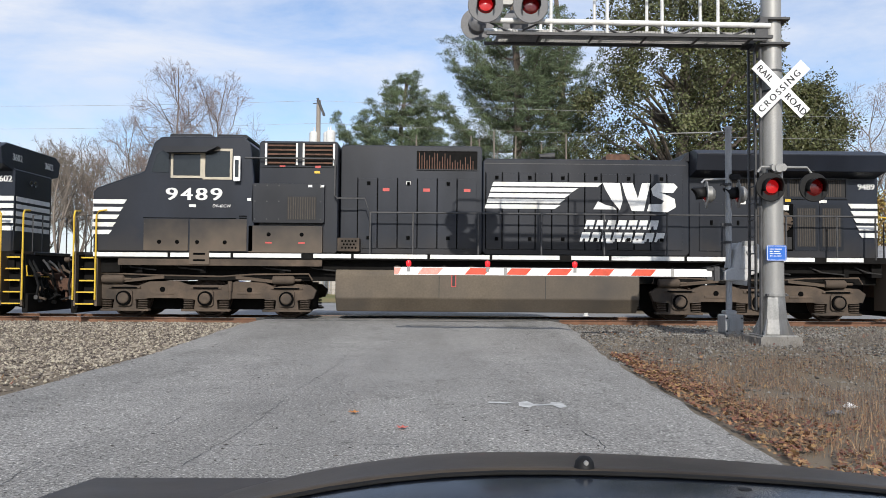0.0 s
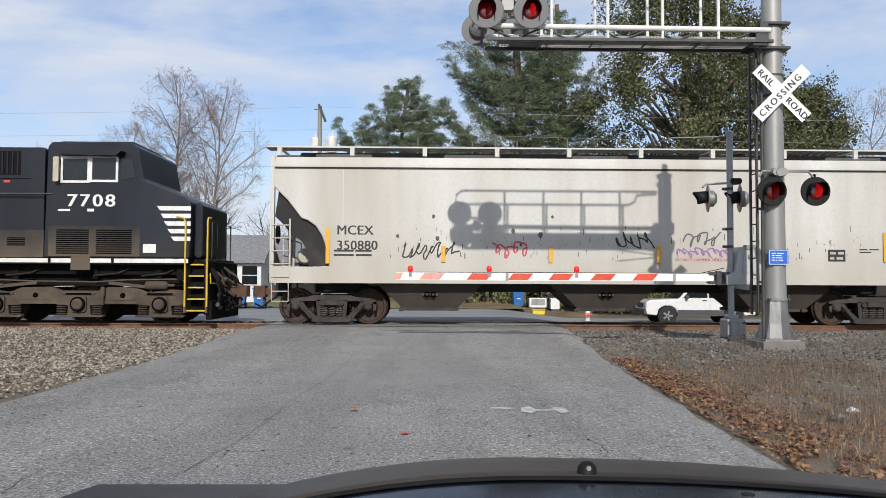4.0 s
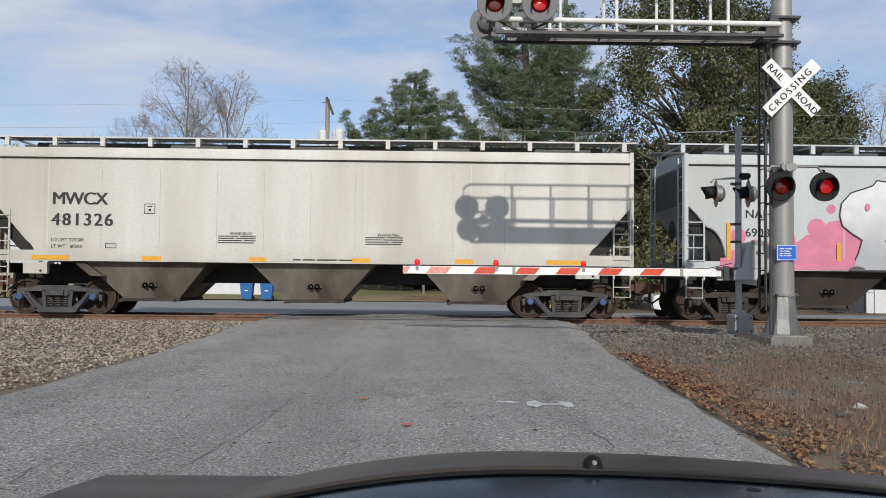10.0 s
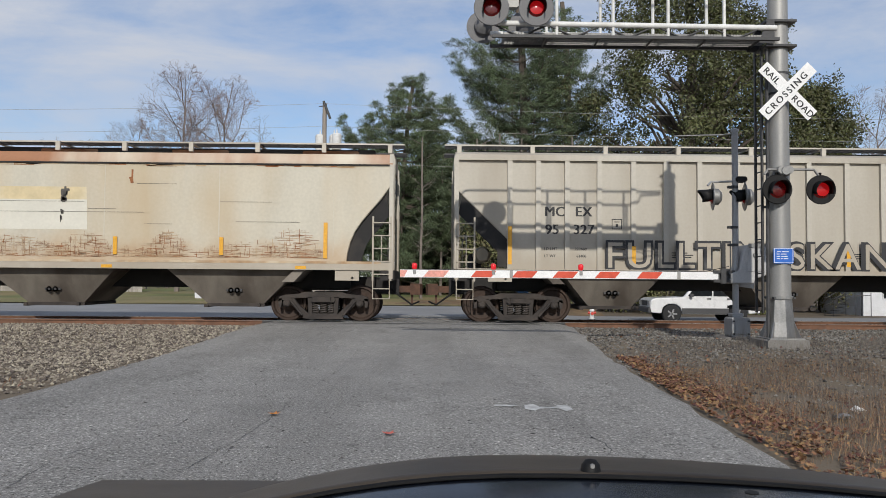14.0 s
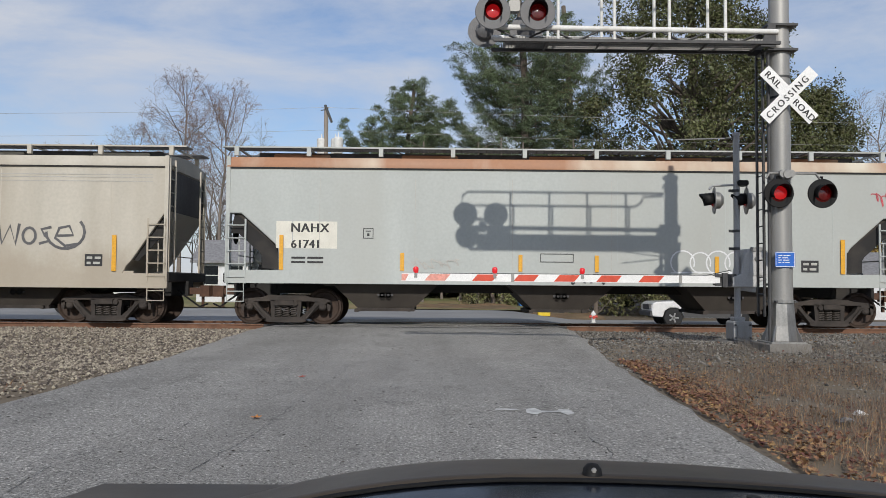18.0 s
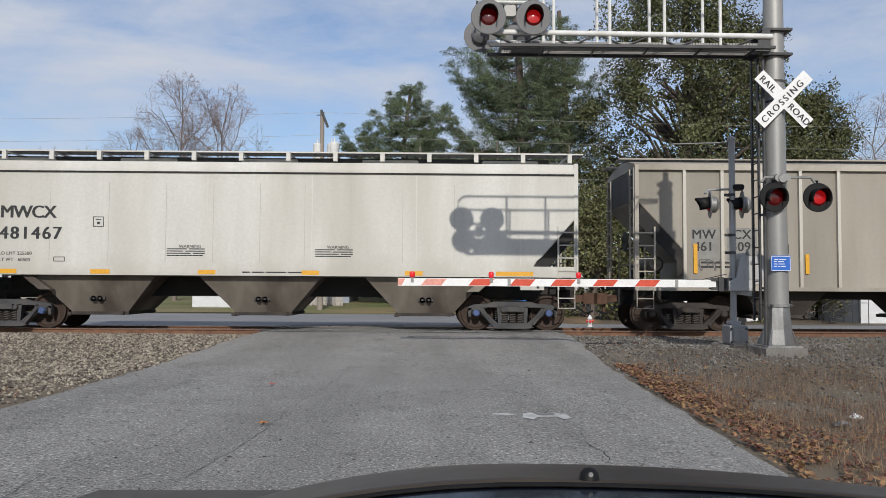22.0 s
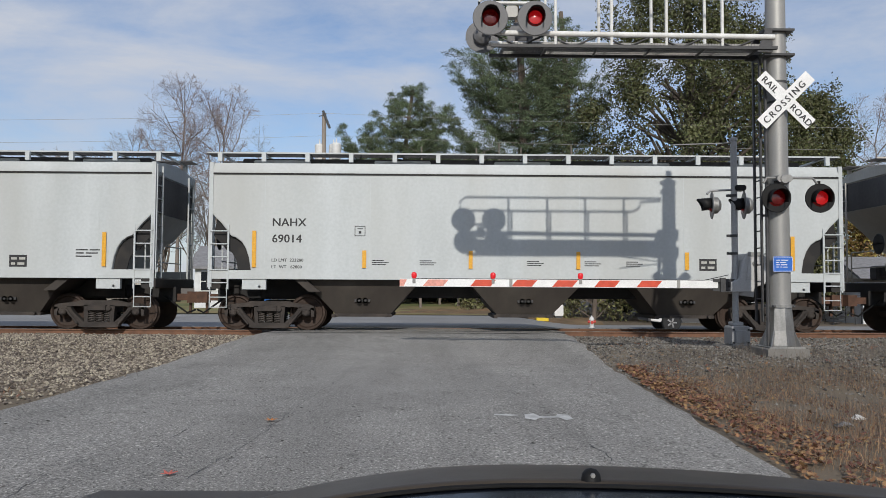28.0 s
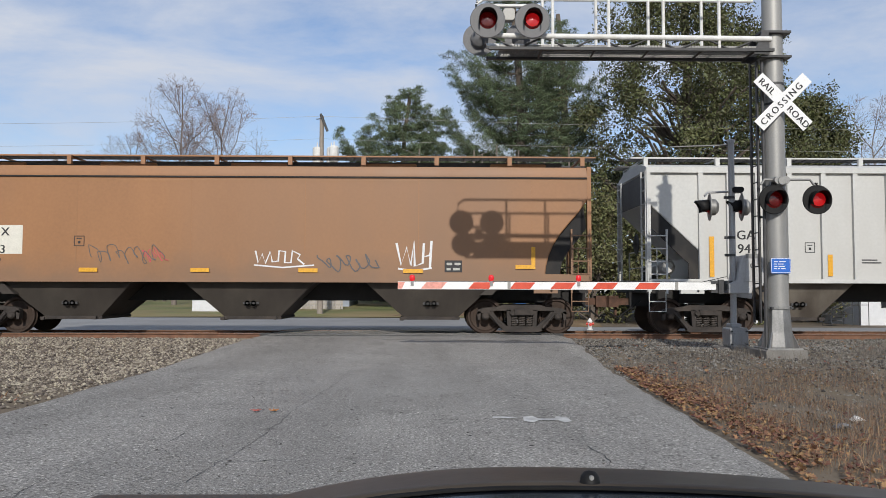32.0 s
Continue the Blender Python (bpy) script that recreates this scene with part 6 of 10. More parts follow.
    for i, x in enumerate(doors):
        front = x < -0.4
        top = 3.62 if front else 3.8
        w = doors[1] - doors[0] if front else 0.43
        d = box("hood_door", x + 0.015, x + w - 0.015, -W - 0.026, -W, 1.82, top, 0.015, bev=0.006, paint=loco_side)
        box("door_gap", x - 0.012, x + 0.012, -W - 0.005, -W, 1.82, top + 0.03, paint=seam)
        if i % 2 == 0:
            for z in (2.05, top - 0.16):
                box("latch", x + 0.24, x + 0.33, -W - 0.05, -W - 0.026, z, z + 0.09, paint=seam, under=d)
    # radiator compartment
    for x in (5.25, 5.95) if old else (4.6, 5.3):
        box("hood_door", x, x + 0.62, -W - 0.026, -W, 1.82, 3.1, 0.02, bev=0.006, paint=loco_side)
        box("latch", x + 0.28, x + 0.34, -W - 0.05, -W - 0.026, 2.5, 2.62, paint=seam)
    for x in (6.7, 7.75, 8.42) if old else (6.0, 6.68, 7.36, 8.04, 8.72):
        w = 0.62
        g = box("radiator_door", x, x + w, -W - 0.02, -W, 1.85, 3.05, 0.02)
        box("screen", x + 0.06, x + w - 0.06, -W - 0.026, -W - 0.02, 1.95, 2.97, paint=grille_m, under=g, label="fine dusty screen")
        for i in range(int(w / 0.06) - 2):
            box("slat", x + 0.08 + i * 0.06, x + 0.105 + i * 0.06, -W - 0.036, -W - 0.026, 1.97, 2.95, paint=louvre_brown, under=g)
    if old:
        box("blower_recess", 7.1, 7.72, -W - 0.022, -W, 1.84, 3.08, 0.02, paint=seam, label="black recess behind the blower")
        bl = part("blower", Mesh().lathe([(-W - 0.2, 0.0), (-W - 0.2, 0.07), (-W - 0.17, 0.09), (-W - 0.15, 0.2), (-W - 0.1, 0.27), (-W, 0.28)], (f * 7.4, 0, 2.6), "y", 22), loco_low, car, "dusty round blower", smooth=True)
        for k in range(8):
            u = 6.283 * k / 8
            part("bolt", Mesh().lathe([(-W - 0.165, 0.0), (-W - 0.165, 0.022), (-W - 0.1, 0.022)], (f * 7.4 + 0.23 * math.cos(u), 0, 2.6 + 0.23 * math.sin(u)), "y", 6), seam, bl)
        box("blower_duct", 7.34, 7.46, -W - 0.16, -W - 0.022, 1.9, 2.4, 0.02, paint=loco_low)
        box("blower_mesh", 7.15, 7.67, -W - 0.03, -W - 0.022, 1.88, 2.2, paint=grille_m)
        box("white_placard", 7.42, 7.6, -W - 0.03, -W - 0.022, 2.9, 3.04, paint=white_paint)
    rs = box("radiator_screen", 6.1, 9.1, -W - 0.012, -W, 3.24, 3.74, paint=grille_m, label="fine grey screen")
    for z in (3.2, 3.72):
        box("rim", 6.04, 9.16, -W - 0.04, -W - 0.012, z, z + 0.05, paint=loco_black, under=rs)
    for x in (6.04, 7.56, 9.1):
        box("rim", x, x + 0.06, -W - 0.04, -W - 0.012, 3.25, 3.72, paint=loco_black, under=rs)
    for i in range(2):
        for q in range(23):
            u = 6.14 + i * 1.5 + q * 0.06
            box("slat", u, u + 0.028, -W - 0.024, -W - 0.012, 3.27, 3.71, paint=louvre_brown, under=rs)
    # walkway edge stripes
    x, k = N + 0.05, 0
    while x < 9.3:
        ln = min((1.85, 1.5, 1.7, 0.95)[k % 4], 9.45 - x)
        box("white_stripe", x, x + ln, -1.527, -1.52, 1.545, 1.65, paint=white_paint)
        x += ln + (0.07 if k % 4 != 2 else 0.3)
        k += 1
    # handrails
    part("hand_rail", Mesh().tube([(f * a, -1.5, b) for a, b in rail], 0.024, 6), steel_dark, car)
    for x in (-3.28 if old else -2.9, -2.2, -0.55, 1.05, 2.65, 4.25, 5.85, 7.3, 8.6, 9.6):
        part("stanchion", Mesh().tube([(f * x, -1.5, 1.6), (f * x, -1.5, 2.71)], 0.026, 6), steel_dark, car)
    # steps, pilots and yellow grab rails at both ends
    for e in (-1, 1):
        xo = -N + 0.18 if e < 0 else 10.22

        def ends(a, b, *rest):
            lo, hi = sorted((f * e * a, f * e * b))
            return Mesh().box(lo, hi, *rest)
        part("pilot", ends(xo + 0.15, xo + 0.28, -1.45, 1.45, 0.25, 1.6, 0.02), gap_dark, car)
        part("end_platform", ends(-N - 0.05, xo + 0.3, -1.0, 1.0, 1.58, 1.66, 0.01), loco_black, car)
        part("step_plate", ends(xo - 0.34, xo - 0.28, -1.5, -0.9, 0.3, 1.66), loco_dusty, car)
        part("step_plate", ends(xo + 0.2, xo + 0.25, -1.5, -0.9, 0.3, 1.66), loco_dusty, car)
        part("step_back", ends(xo - 0.28, xo + 0.2, -1.12, -1.08, 0.3, 1.6), gap_dark, car)
        for i in range(5):
            z = 0.34 + 0.29 * i
            tr = part("step", ends(xo - 0.26, xo + 0.2, -1.5 + 0.05 * i, -1.2 + 0.05 * i, z, z + 0.03), steel_dark, car)
            part("edge", ends(xo - 0.26, xo + 0.2, -1.51 + 0.05 * i, -1.5 + 0.05 * i, z - 0.005, z + 0.03), rail_yellow, tr, "yellow step edge")
        for dx in (-0.3, 0.25):
            hook = [(-0.06, -1.53, 2.68), (-0.25, -1.5, 2.71)] if dx < 0 else [(0.0, -1.48, 2.68), (0.0, -1.2, 2.7)]
            part("grab_rail", Mesh().tube([(f * e * (xo + dx), -1.54, 0.45), (f * e * (xo + dx), -1.54, 1.6), (f * e * (xo + dx), -1.54, 2.58)] + [(f * e * (xo + dx + a), b, c) for a, b, c in hook], 0.024, 6), rail_yellow, car, "yellow grab rail")
        for y0 in (-0.95, 0.45):
            part("end_rail", Mesh().tube([(f * e * (xo + 0.2), y, z) for y, z in ((y0, 1.66), (y0, 2.6), (y0 + 0.5, 2.65), (y0 + 0.5, 1.66))], 0.02, 5), steel_dark, car)
        coupler(car, f * e * 10.4, f * e)
        for y in (-0.5, -0.65, -0.8, 0.6):
            part("air_hose", Mesh().tube([(f * e * (xo + 0.25), y, 1.25), (f * e * (xo + 0.4), y, 0.8), (f * e * (xo + 0.5), y * 0.8, 0.42), (f * e * (xo + 0.65), y * 0.6, 0.55)], 0.028, 6), black_paint, car)
        for y, sag in ((-1.25, 0.5), (-1.05, 0.42), (-0.3, 0.35), (0.3, 0.38), (0.9, 0.5)):
            part("control_hose", Mesh().tube([(f * e * (xo + 0.22), y, 1.5), (f * e * (xo + 0.42), y, 1.15), (f * e * (xo + 0.5), y + 0.05, sag + 0.3), (f * e * (xo + 0.44), y + 0.08, sag)], 0.035, 6), black_paint, car, "thick black control hose")
            part("glad_hand", Mesh().box(-0.05, 0.05, -0.04, 0.04, -0.05, 0.05, 0.02), steel_dark if y < 0 else coupler_m, car, at=pose(f * e * (xo + 0.44), y + 0.08, sag))
        part("cut_lever", Mesh().tube([(f * e * (xo + 0.3), -1.42, 1.3), (f * e * (xo + 0.3), -1.38, 1.05), (f * e * (xo + 0.34), -0.2, 1.0)], 0.02, 5), rail_yellow, car, "yellow uncoupling lever")
        part("drawbar_pocket", ends(xo + 0.05, xo + 0.42, -0.32, 0.32, 0.62, 1.12, 0.03), coupler_m, car, "rusty coupler pocket")
        rc = random.Random(int(number) + e)
        for q in range(16):
            y, z, a = rc.uniform(-1.3, 0.9), rc.uniform(0.55, 1.5), rc.uniform(-0.25, 0.25)
            xx = f * e * (xo + 0.34)
            mt = (loco_low, coupler_m, gap_dark, steel_dark)[q % 4]
            if q % 3:
                part("pipe", Mesh().tube([(xx, y, z), (xx + f * e * 0.12, y + a, z - 0.12), (xx + f * e * rc.uniform(0.15, 0.4), y + 1.5 * a, z - 0.3 + rc.uniform(-0.1, 0.2))], 0.022 + 0.02 * rc.random(), 6), mt, car)
            else:
                part("valve", Mesh().lathe([(0, 0.03), (0.02, 0.07), (0.14, 0.07), (0.16, 0.03), (0.22, 0.0)], (xx, y, z), "x", 10), mt, car)
        part("plow", ends(xo + 0.2, xo + 0.34, -1.4, 1.4, 0.12, 0.6, 0.02), gap_dark, car)
        part("stair_well", ends(9.6, xo - 0.34, -1.3, 1.3, 1.15, 1.5), gap_dark, car)
    # tank, reservoirs and trucks
    tt = 1.26 if old else 0.86
    k0, k1 = (-4.14, 3.55) if old else (-3.88, 3.82)
    part("fuel_tank", Mesh().prism([(-1.42, tt), (-1.5, tt - 0.12), (-1.5, 0.55), (-1.2, 0.2), (1.2, 0.2), (1.5, 0.55), (1.5, tt - 0.12), (1.42, tt)], min(f * k0, f * k1), max(f * k0, f * k1), "x"), tank_m if old else tank_dark, car, "dusty brown fuel tank", bevel=0.03)
    for x in (k0 + 2.6, k1 - 2.4):
        box("weld_seam", x, x + 0.02, -1.506, -1.5, 0.56, tt - 0.14, paint=tank_dark)
    sg = box("sight_gauge", -1.22, -1.1, -1.512, -1.5, 0.84, 1.16 if old else 0.9, paint=red_tag)
    box("glass", -1.2, -1.12, -1.518, -1.512, 0.86, 1.14 if old else 0.88, paint=tank_dark, under=sg)
    for x in (-2.6, -1.4, -0.7):
        part("filler_cap", Mesh().lathe([(0, 0.09), (0.1, 0.09), (0.12, 0.05), (0.13, 0)], (f * x, -1.2, tt), "z", 10), loco_low, car)
    if not old:
        box("air_box", 2.45, 3.76, -1.4, 1.4, 0.85, 1.25, 0.03, paint=tank_dark, bev=0.02)
        box("air_box", -3.86, -2.15, -1.46, 1.46, 0.85, 1.27, 0.03, paint=tank_m, bev=0.02)
        for x in (-1.08, 1.5):
            part("air_reservoir", Mesh().lathe([(-1.2, 0.0), (-1.2, 0.15), (-1.1, 0.26), (1.1, 0.26), (1.2, 0.15), (1.2, 0.0)], (f * x, -1.2, 1.1), "x", 18), tank_dark, car, "horizontal air reservoir", smooth=True)
            for dx in (-0.8, 0.8):
                box("strap", x + dx - 0.04, x + dx + 0.04, -1.47, -1.0, 0.82, 0.96, paint=loco_low)
        part("drain_valve", Mesh().lathe([(0, 0.1), (0.15, 0.12), (0.3, 0.05), (0.45, 0.03)], (f * 0.22, -1.35, 0.85), "z", 10), loco_low, car)
    for tx in (-7.45 if old else -7.12, 6.7 if old else 7.15):
        b = part("truck", Mesh().box(-2.6, 2.6, -0.6, 0.6, 0.2, 0.92), gap_dark, car, "six-wheeled steel truck", at=pose(f * tx, 0, 0))
        for y, rz in ((-1.12, 0), (1.12, 180)):
            part("side_frame", cached(("frame3", f), lambda: truck_frame3(f)), loco_low, b, "dusty brown side frame", at=pose(0, y, 0, 0, 0, rz), bevel=0.015)
            for x in (-2.05, 0.0, 2.05):
                for dx in (-0.45, 0.45):
                    part("spring", cached("spring3", truck_spring), loco_low, b, at=pose(x + dx, y * 1.05, 0))
            for x in (-2.05, 0.0, 2.05):
                part("bearing_ring", cached("bearing_ring", lambda: Mesh().lathe([(-0.205, 0.14), (-0.205, 0.185), (-0.15, 0.19)], (0, 0, 0.5), "y", 20)), seam, b, at=pose(x, y, 0, 0, 0, rz))
                part("pedestal_slot", cached("pedestal_slot", lambda: Mesh().box(-0.32, 0.32, -0.135, -0.12, 0.745, 0.785)), seam, b, at=pose(x, y, 0, 0, 0, rz))
            for x in (-1.1, 1.1):
                part("frame_hole", cached("frame_hole", lambda: Mesh().lathe([(-0.095, 0.0), (-0.095, 0.07), (-0.08, 0.07)], (0, 0, 0.72), "y", 12)), seam, b, at=pose(x, y, 0, 0, 0, rz))
            for x in (-2.3, 2.0):
                part("brake_cylinder", cached("brake_cyl", lambda: Mesh().lathe([(-0.3, 0.0), (-0.3, 0.1), (-0.26, 0.11), (0.2, 0.11), (0.24, 0.08), (0.26, 0.035), (0.42, 0.03), (0.42, 0.0)], (0, 0, 0), "x", 12), True), loco_low, b, at=pose(x, y * 1.12, 0.98))
                part("brake_lever", cached("brake_lever", lambda: Mesh().box(-0.5, 0.5, -0.03, 0.03, -0.04, 0.04, 0.015)), loco_low, b, at=pose(x - 0.75 * (1 if x > 0 else -1), y * 1.1, 0.99, 0, 6 if x > 0 else -6, 0))
            part("brake_pipe", cached("brake_pipe", lambda: Mesh().tube([(-2.75, 0, 0.95), (-2.7, 0, 1.13), (-1.2, 0.02, 1.08), (0.4, 0, 1.06), (1.2, 0, 1.12), (2.6, 0, 1.14), (2.7, 0, 0.98)], 0.022, 6)), loco_low, b, at=pose(0, y * 1.1, 0))
            part("damper", cached("damper", lambda: Mesh().lathe([(-0.22, 0.03), (0.0, 0.03), (0.0, 0.055), (0.24, 0.055), (0.24, 0.0)], (0, 0, 0.7), "z", 10)), loco_low, b, at=pose(0.62, y * 1.14, 0))
        for x in (-2.05, 0.0, 2.05):
            w = part("wheelset", cached("wheelset_large", lambda: wheel_pair(0.53), True), wheel_steel, b, "axle with two steel wheels", at=pose(x, 0, 0.53))
            WHEELS.append((w, x, f * tx + x, cx, 0.53))

    # white markings: nose stripes, flag bars, emblem and name as plain shapes
    def flat(name, poly, yy, material=white_paint, label=""):
        n = len(poly)
        part(name, Mesh().add([(a, yy, b) for a, b in poly] + [(a, yy + 0.003, b) for a, b in poly], [tuple(range(n)), tuple(range(2 * n - 1, n - 1, -1))] + [(i, (i + 1) % n, n + (i + 1) % n, n + i) for i in range(n)]), material, car, label)
    for i in range(5):
        z = 2.1 + 0.192 * i
        a = 0.42 + 0.09 * i
        flat("nose_stripe", P([(N + 0.01, z), (N + a, z), (N + a + 0.08, z + 0.11), (N + 0.01, z + 0.11)]), -1.506)
        flat("tail_stripe", P([(9.94 - 0.07 * i - 0.42, z + 0.1), (9.94, z + 0.1), (9.94, z + 0.22), (9.94 - 0.07 * i - 0.5, z + 0.22)]), -W - 0.03)
        box("end_stripe", 9.95, 9.954, -0.9, 0.9, z + 0.1, z + 0.22, paint=white_paint)
    fx, s = (-0.36, 1.2) if old else (-3.84, 1.0)
    z0 = 2.88 if old else 2.93
    yd = -W - 0.03

    def mark(name, poly, label=""):
        flat(name, [(fx + s * a, z0 + s * b) for a, b in poly], yd, label=label)
    for i in range(5):
        z = 0.122 * i
        r = (1.52, 1.62, 1.74, 1.9, 2.46)[i]
        mark("flag_bar", [(0.04 * i, z), (r, z), (r + (0.13 if i < 4 else 0.1), z + 0.09), (0.04 * i + 0.03, z + 0.09)])
    mark("emblem", [(2.36, 0.0), (2.46, 0.18), (2.62, 0.1), (2.8, 0.06), (2.86, 0.0)], "white angular emblem")
    mark("emblem", [(2.56, 0.58), (2.62, 0.44), (2.76, 0.2), (2.88, 0.06), (2.94, -0.02), (3.0, 0.2), (2.94, 0.58)])
    mark("emblem", [(2.98, 0.58), (3.06, 0.3), (3.2, -0.03), (3.46, -0.03), (3.6, 0.58), (3.42, 0.58), (3.33, 0.25), (3.22, 0.58)])
    mark("emblem", [(3.53, -0.03), (3.98, -0.05), (4.16, 0.06), (4.14, 0.24), (3.98, 0.32), (3.8, 0.38), (4.1, 0.37), (4.2, 0.5), (4.12, 0.58), (3.74, 0.58), (3.62, 0.46), (3.66, 0.31), (3.9, 0.2), (3.86, 0.13), (3.57, 0.12)])
    for n, z, x in ((7, -0.43, 2.16), (8, -0.7, 2.06)):
        for i in range(n):
            xx = x + i * 0.232
            mark("name_block", [(xx, z), (xx + 0.06, z), (xx + 0.08, z + 0.07), (xx + 0.12, z + 0.07), (xx + 0.12, z), (xx + 0.19, z), (xx + 0.24, z + 0.2), (xx + 0.06, z + 0.2)])
    nx, nz, nw = (-8.42, 2.98, 1.42) if old else (6.9, 2.96, 1.2)
    for i, ch in enumerate(number):
        me = lettering(ch, 0.44, 0.0, heavy=0.011)
        lo, hi = min(v.co.x for v in me.vertices), max(v.co.x for v in me.vertices)
        k = nw * 0.215 / (hi - lo)
        part("digit", me, white_paint, car, "white digit of the road number", at=pose(nx + nw * 0.262 * i - lo * k, -1.508, nz) @ Matrix.Diagonal((k, 1, 1.0, 1)))
    for y in (-1.15, 0.55):
        me = lettering(number, 0.25, 0.0, heavy=0.004)
        part("number", me, white_paint, car, at=pose(f * 9.956, y if f > 0 else y + 0.6, 4.0, 0, 0, 90 * f))
    me = lettering(number, 0.23 if old else 0.27, 0.0, heavy=0.006)
    part("number", me, white_paint, car, at=pose(9.42 if old else -9.92, -W - 0.008, 3.46))
    for y in (-0.2, 0.02):
        part("end_lamp", Mesh().lathe([(0.0, 0.08), (0.03, 0.08), (0.02, 0.05)], (f * 9.96, y, 3.5), "x", 12), glass_dark, car, "round end headlight")
    if model:
        part("model_mark", lettering(model, 0.105, 0.0, shear=0.25), white_paint, car, at=pose(-7.25, -1.506, 2.8))
    else:
        part("model_plate", bars([(0.3,)], 0.05, 0, 0), white_paint, car, at=pose(6.67, -1.506, 2.84))
        part("model_plate", bars([(0.17,)], 0.07, 0, 0), white_paint, car, at=pose(7.4, -1.506, 2.83))
    for x, z, w, mt in ((-7.83, 2.8, 0.17, white_paint), (-6.38, 2.97, 0.1, white_paint)) if old else ():
        box("data_plate", x, x + w, -1.507, -1.5, z, z + 0.07, paint=mt)
    for x, z, w, mt in ((-5.6, 3.86, 0.14, red_tag), (-4.7, 3.84, 0.14, red_tag), (-4.72, 3.7, 0.14, rail_yellow), (-4.85, 3.33, 0.1, white_paint), (-4.55, 3.33, 0.1, white_paint)) if old else ():
        y = -1.504 if z < 3.4 else -1.358
        box("data_plate", x, x + w, y, y + 0.006, z, z + 0.06, paint=mt)
    for x, z, w, mt in ((-3.0, 3.3, 0.17, red_tag), (-1.95, 3.3, 0.17, red_tag), (-0.9, 3.3, 0.17, red_tag), (-2.4, 3.48, 0.12, white_paint), (2.8, 2.0, 0.18, white_paint), (3.5, 2.0, 0.3, white_paint), (5.4, 3.42, 0.2, white_paint), (6.3, 3.05, 0.17, white_paint), (8.4, 3.1, 0.2, white_paint), (7.5, 3.12, 0.15, rail_yellow)):
        box("data_plate", x, x + w, -W - 0.034, -W - 0.026, z, z + 0.08, paint=mt)
    return car


loco(1.8, 1, "9489", "D9-40CW")
loco(24.1, -1, "7708", "")
loco(-20.6, 1, "3602", "")


# ---- marks and graffiti on the wagons ----
pink = mat("pink_spray", (0.62, 0.2, 0.3), 0.6, var=0.12, scale=3, bump=0)
white_spray = mat("white_spray", (0.7, 0.71, 0.72), 0.6, var=0.08, scale=3, bump=0)
black_spray = mat("black_spray", (0.025, 0.025, 0.028), 0.6, var=0.2, bump=0)
grey_spray = mat("grey_spray", (0.1, 0.1, 0.105), 0.7, var=0.2, scale=3, bump=0)
pale_block = mat("pale_grey_block", (0.52, 0.55, 0.55), 0.6, var=0.06, scale=2, bump=0)
patch_white = mat("patch_white", (0.68, 0.66, 0.58), 0.6, var=0.08, scale=4, bump=0)
patch_grey = mat("patch_grey", (0.24, 0.235, 0.22), 0.6, var=0.15, scale=4, bump=0)
patch_dim = mat("patch_dim", (0.42, 0.41, 0.38), 0.6, var=0.15, scale=4, bump=0)
violet = mat("violet_spray", (0.3, 0.14, 0.36), 0.6, var=0.2, bump=0)
red_spray = mat("red_spray", (0.5, 0.07, 0.09), 0.6, var=0.2, bump=0)
Y0 = {"smooth": -1.5855, "ribbed": -1.5015}


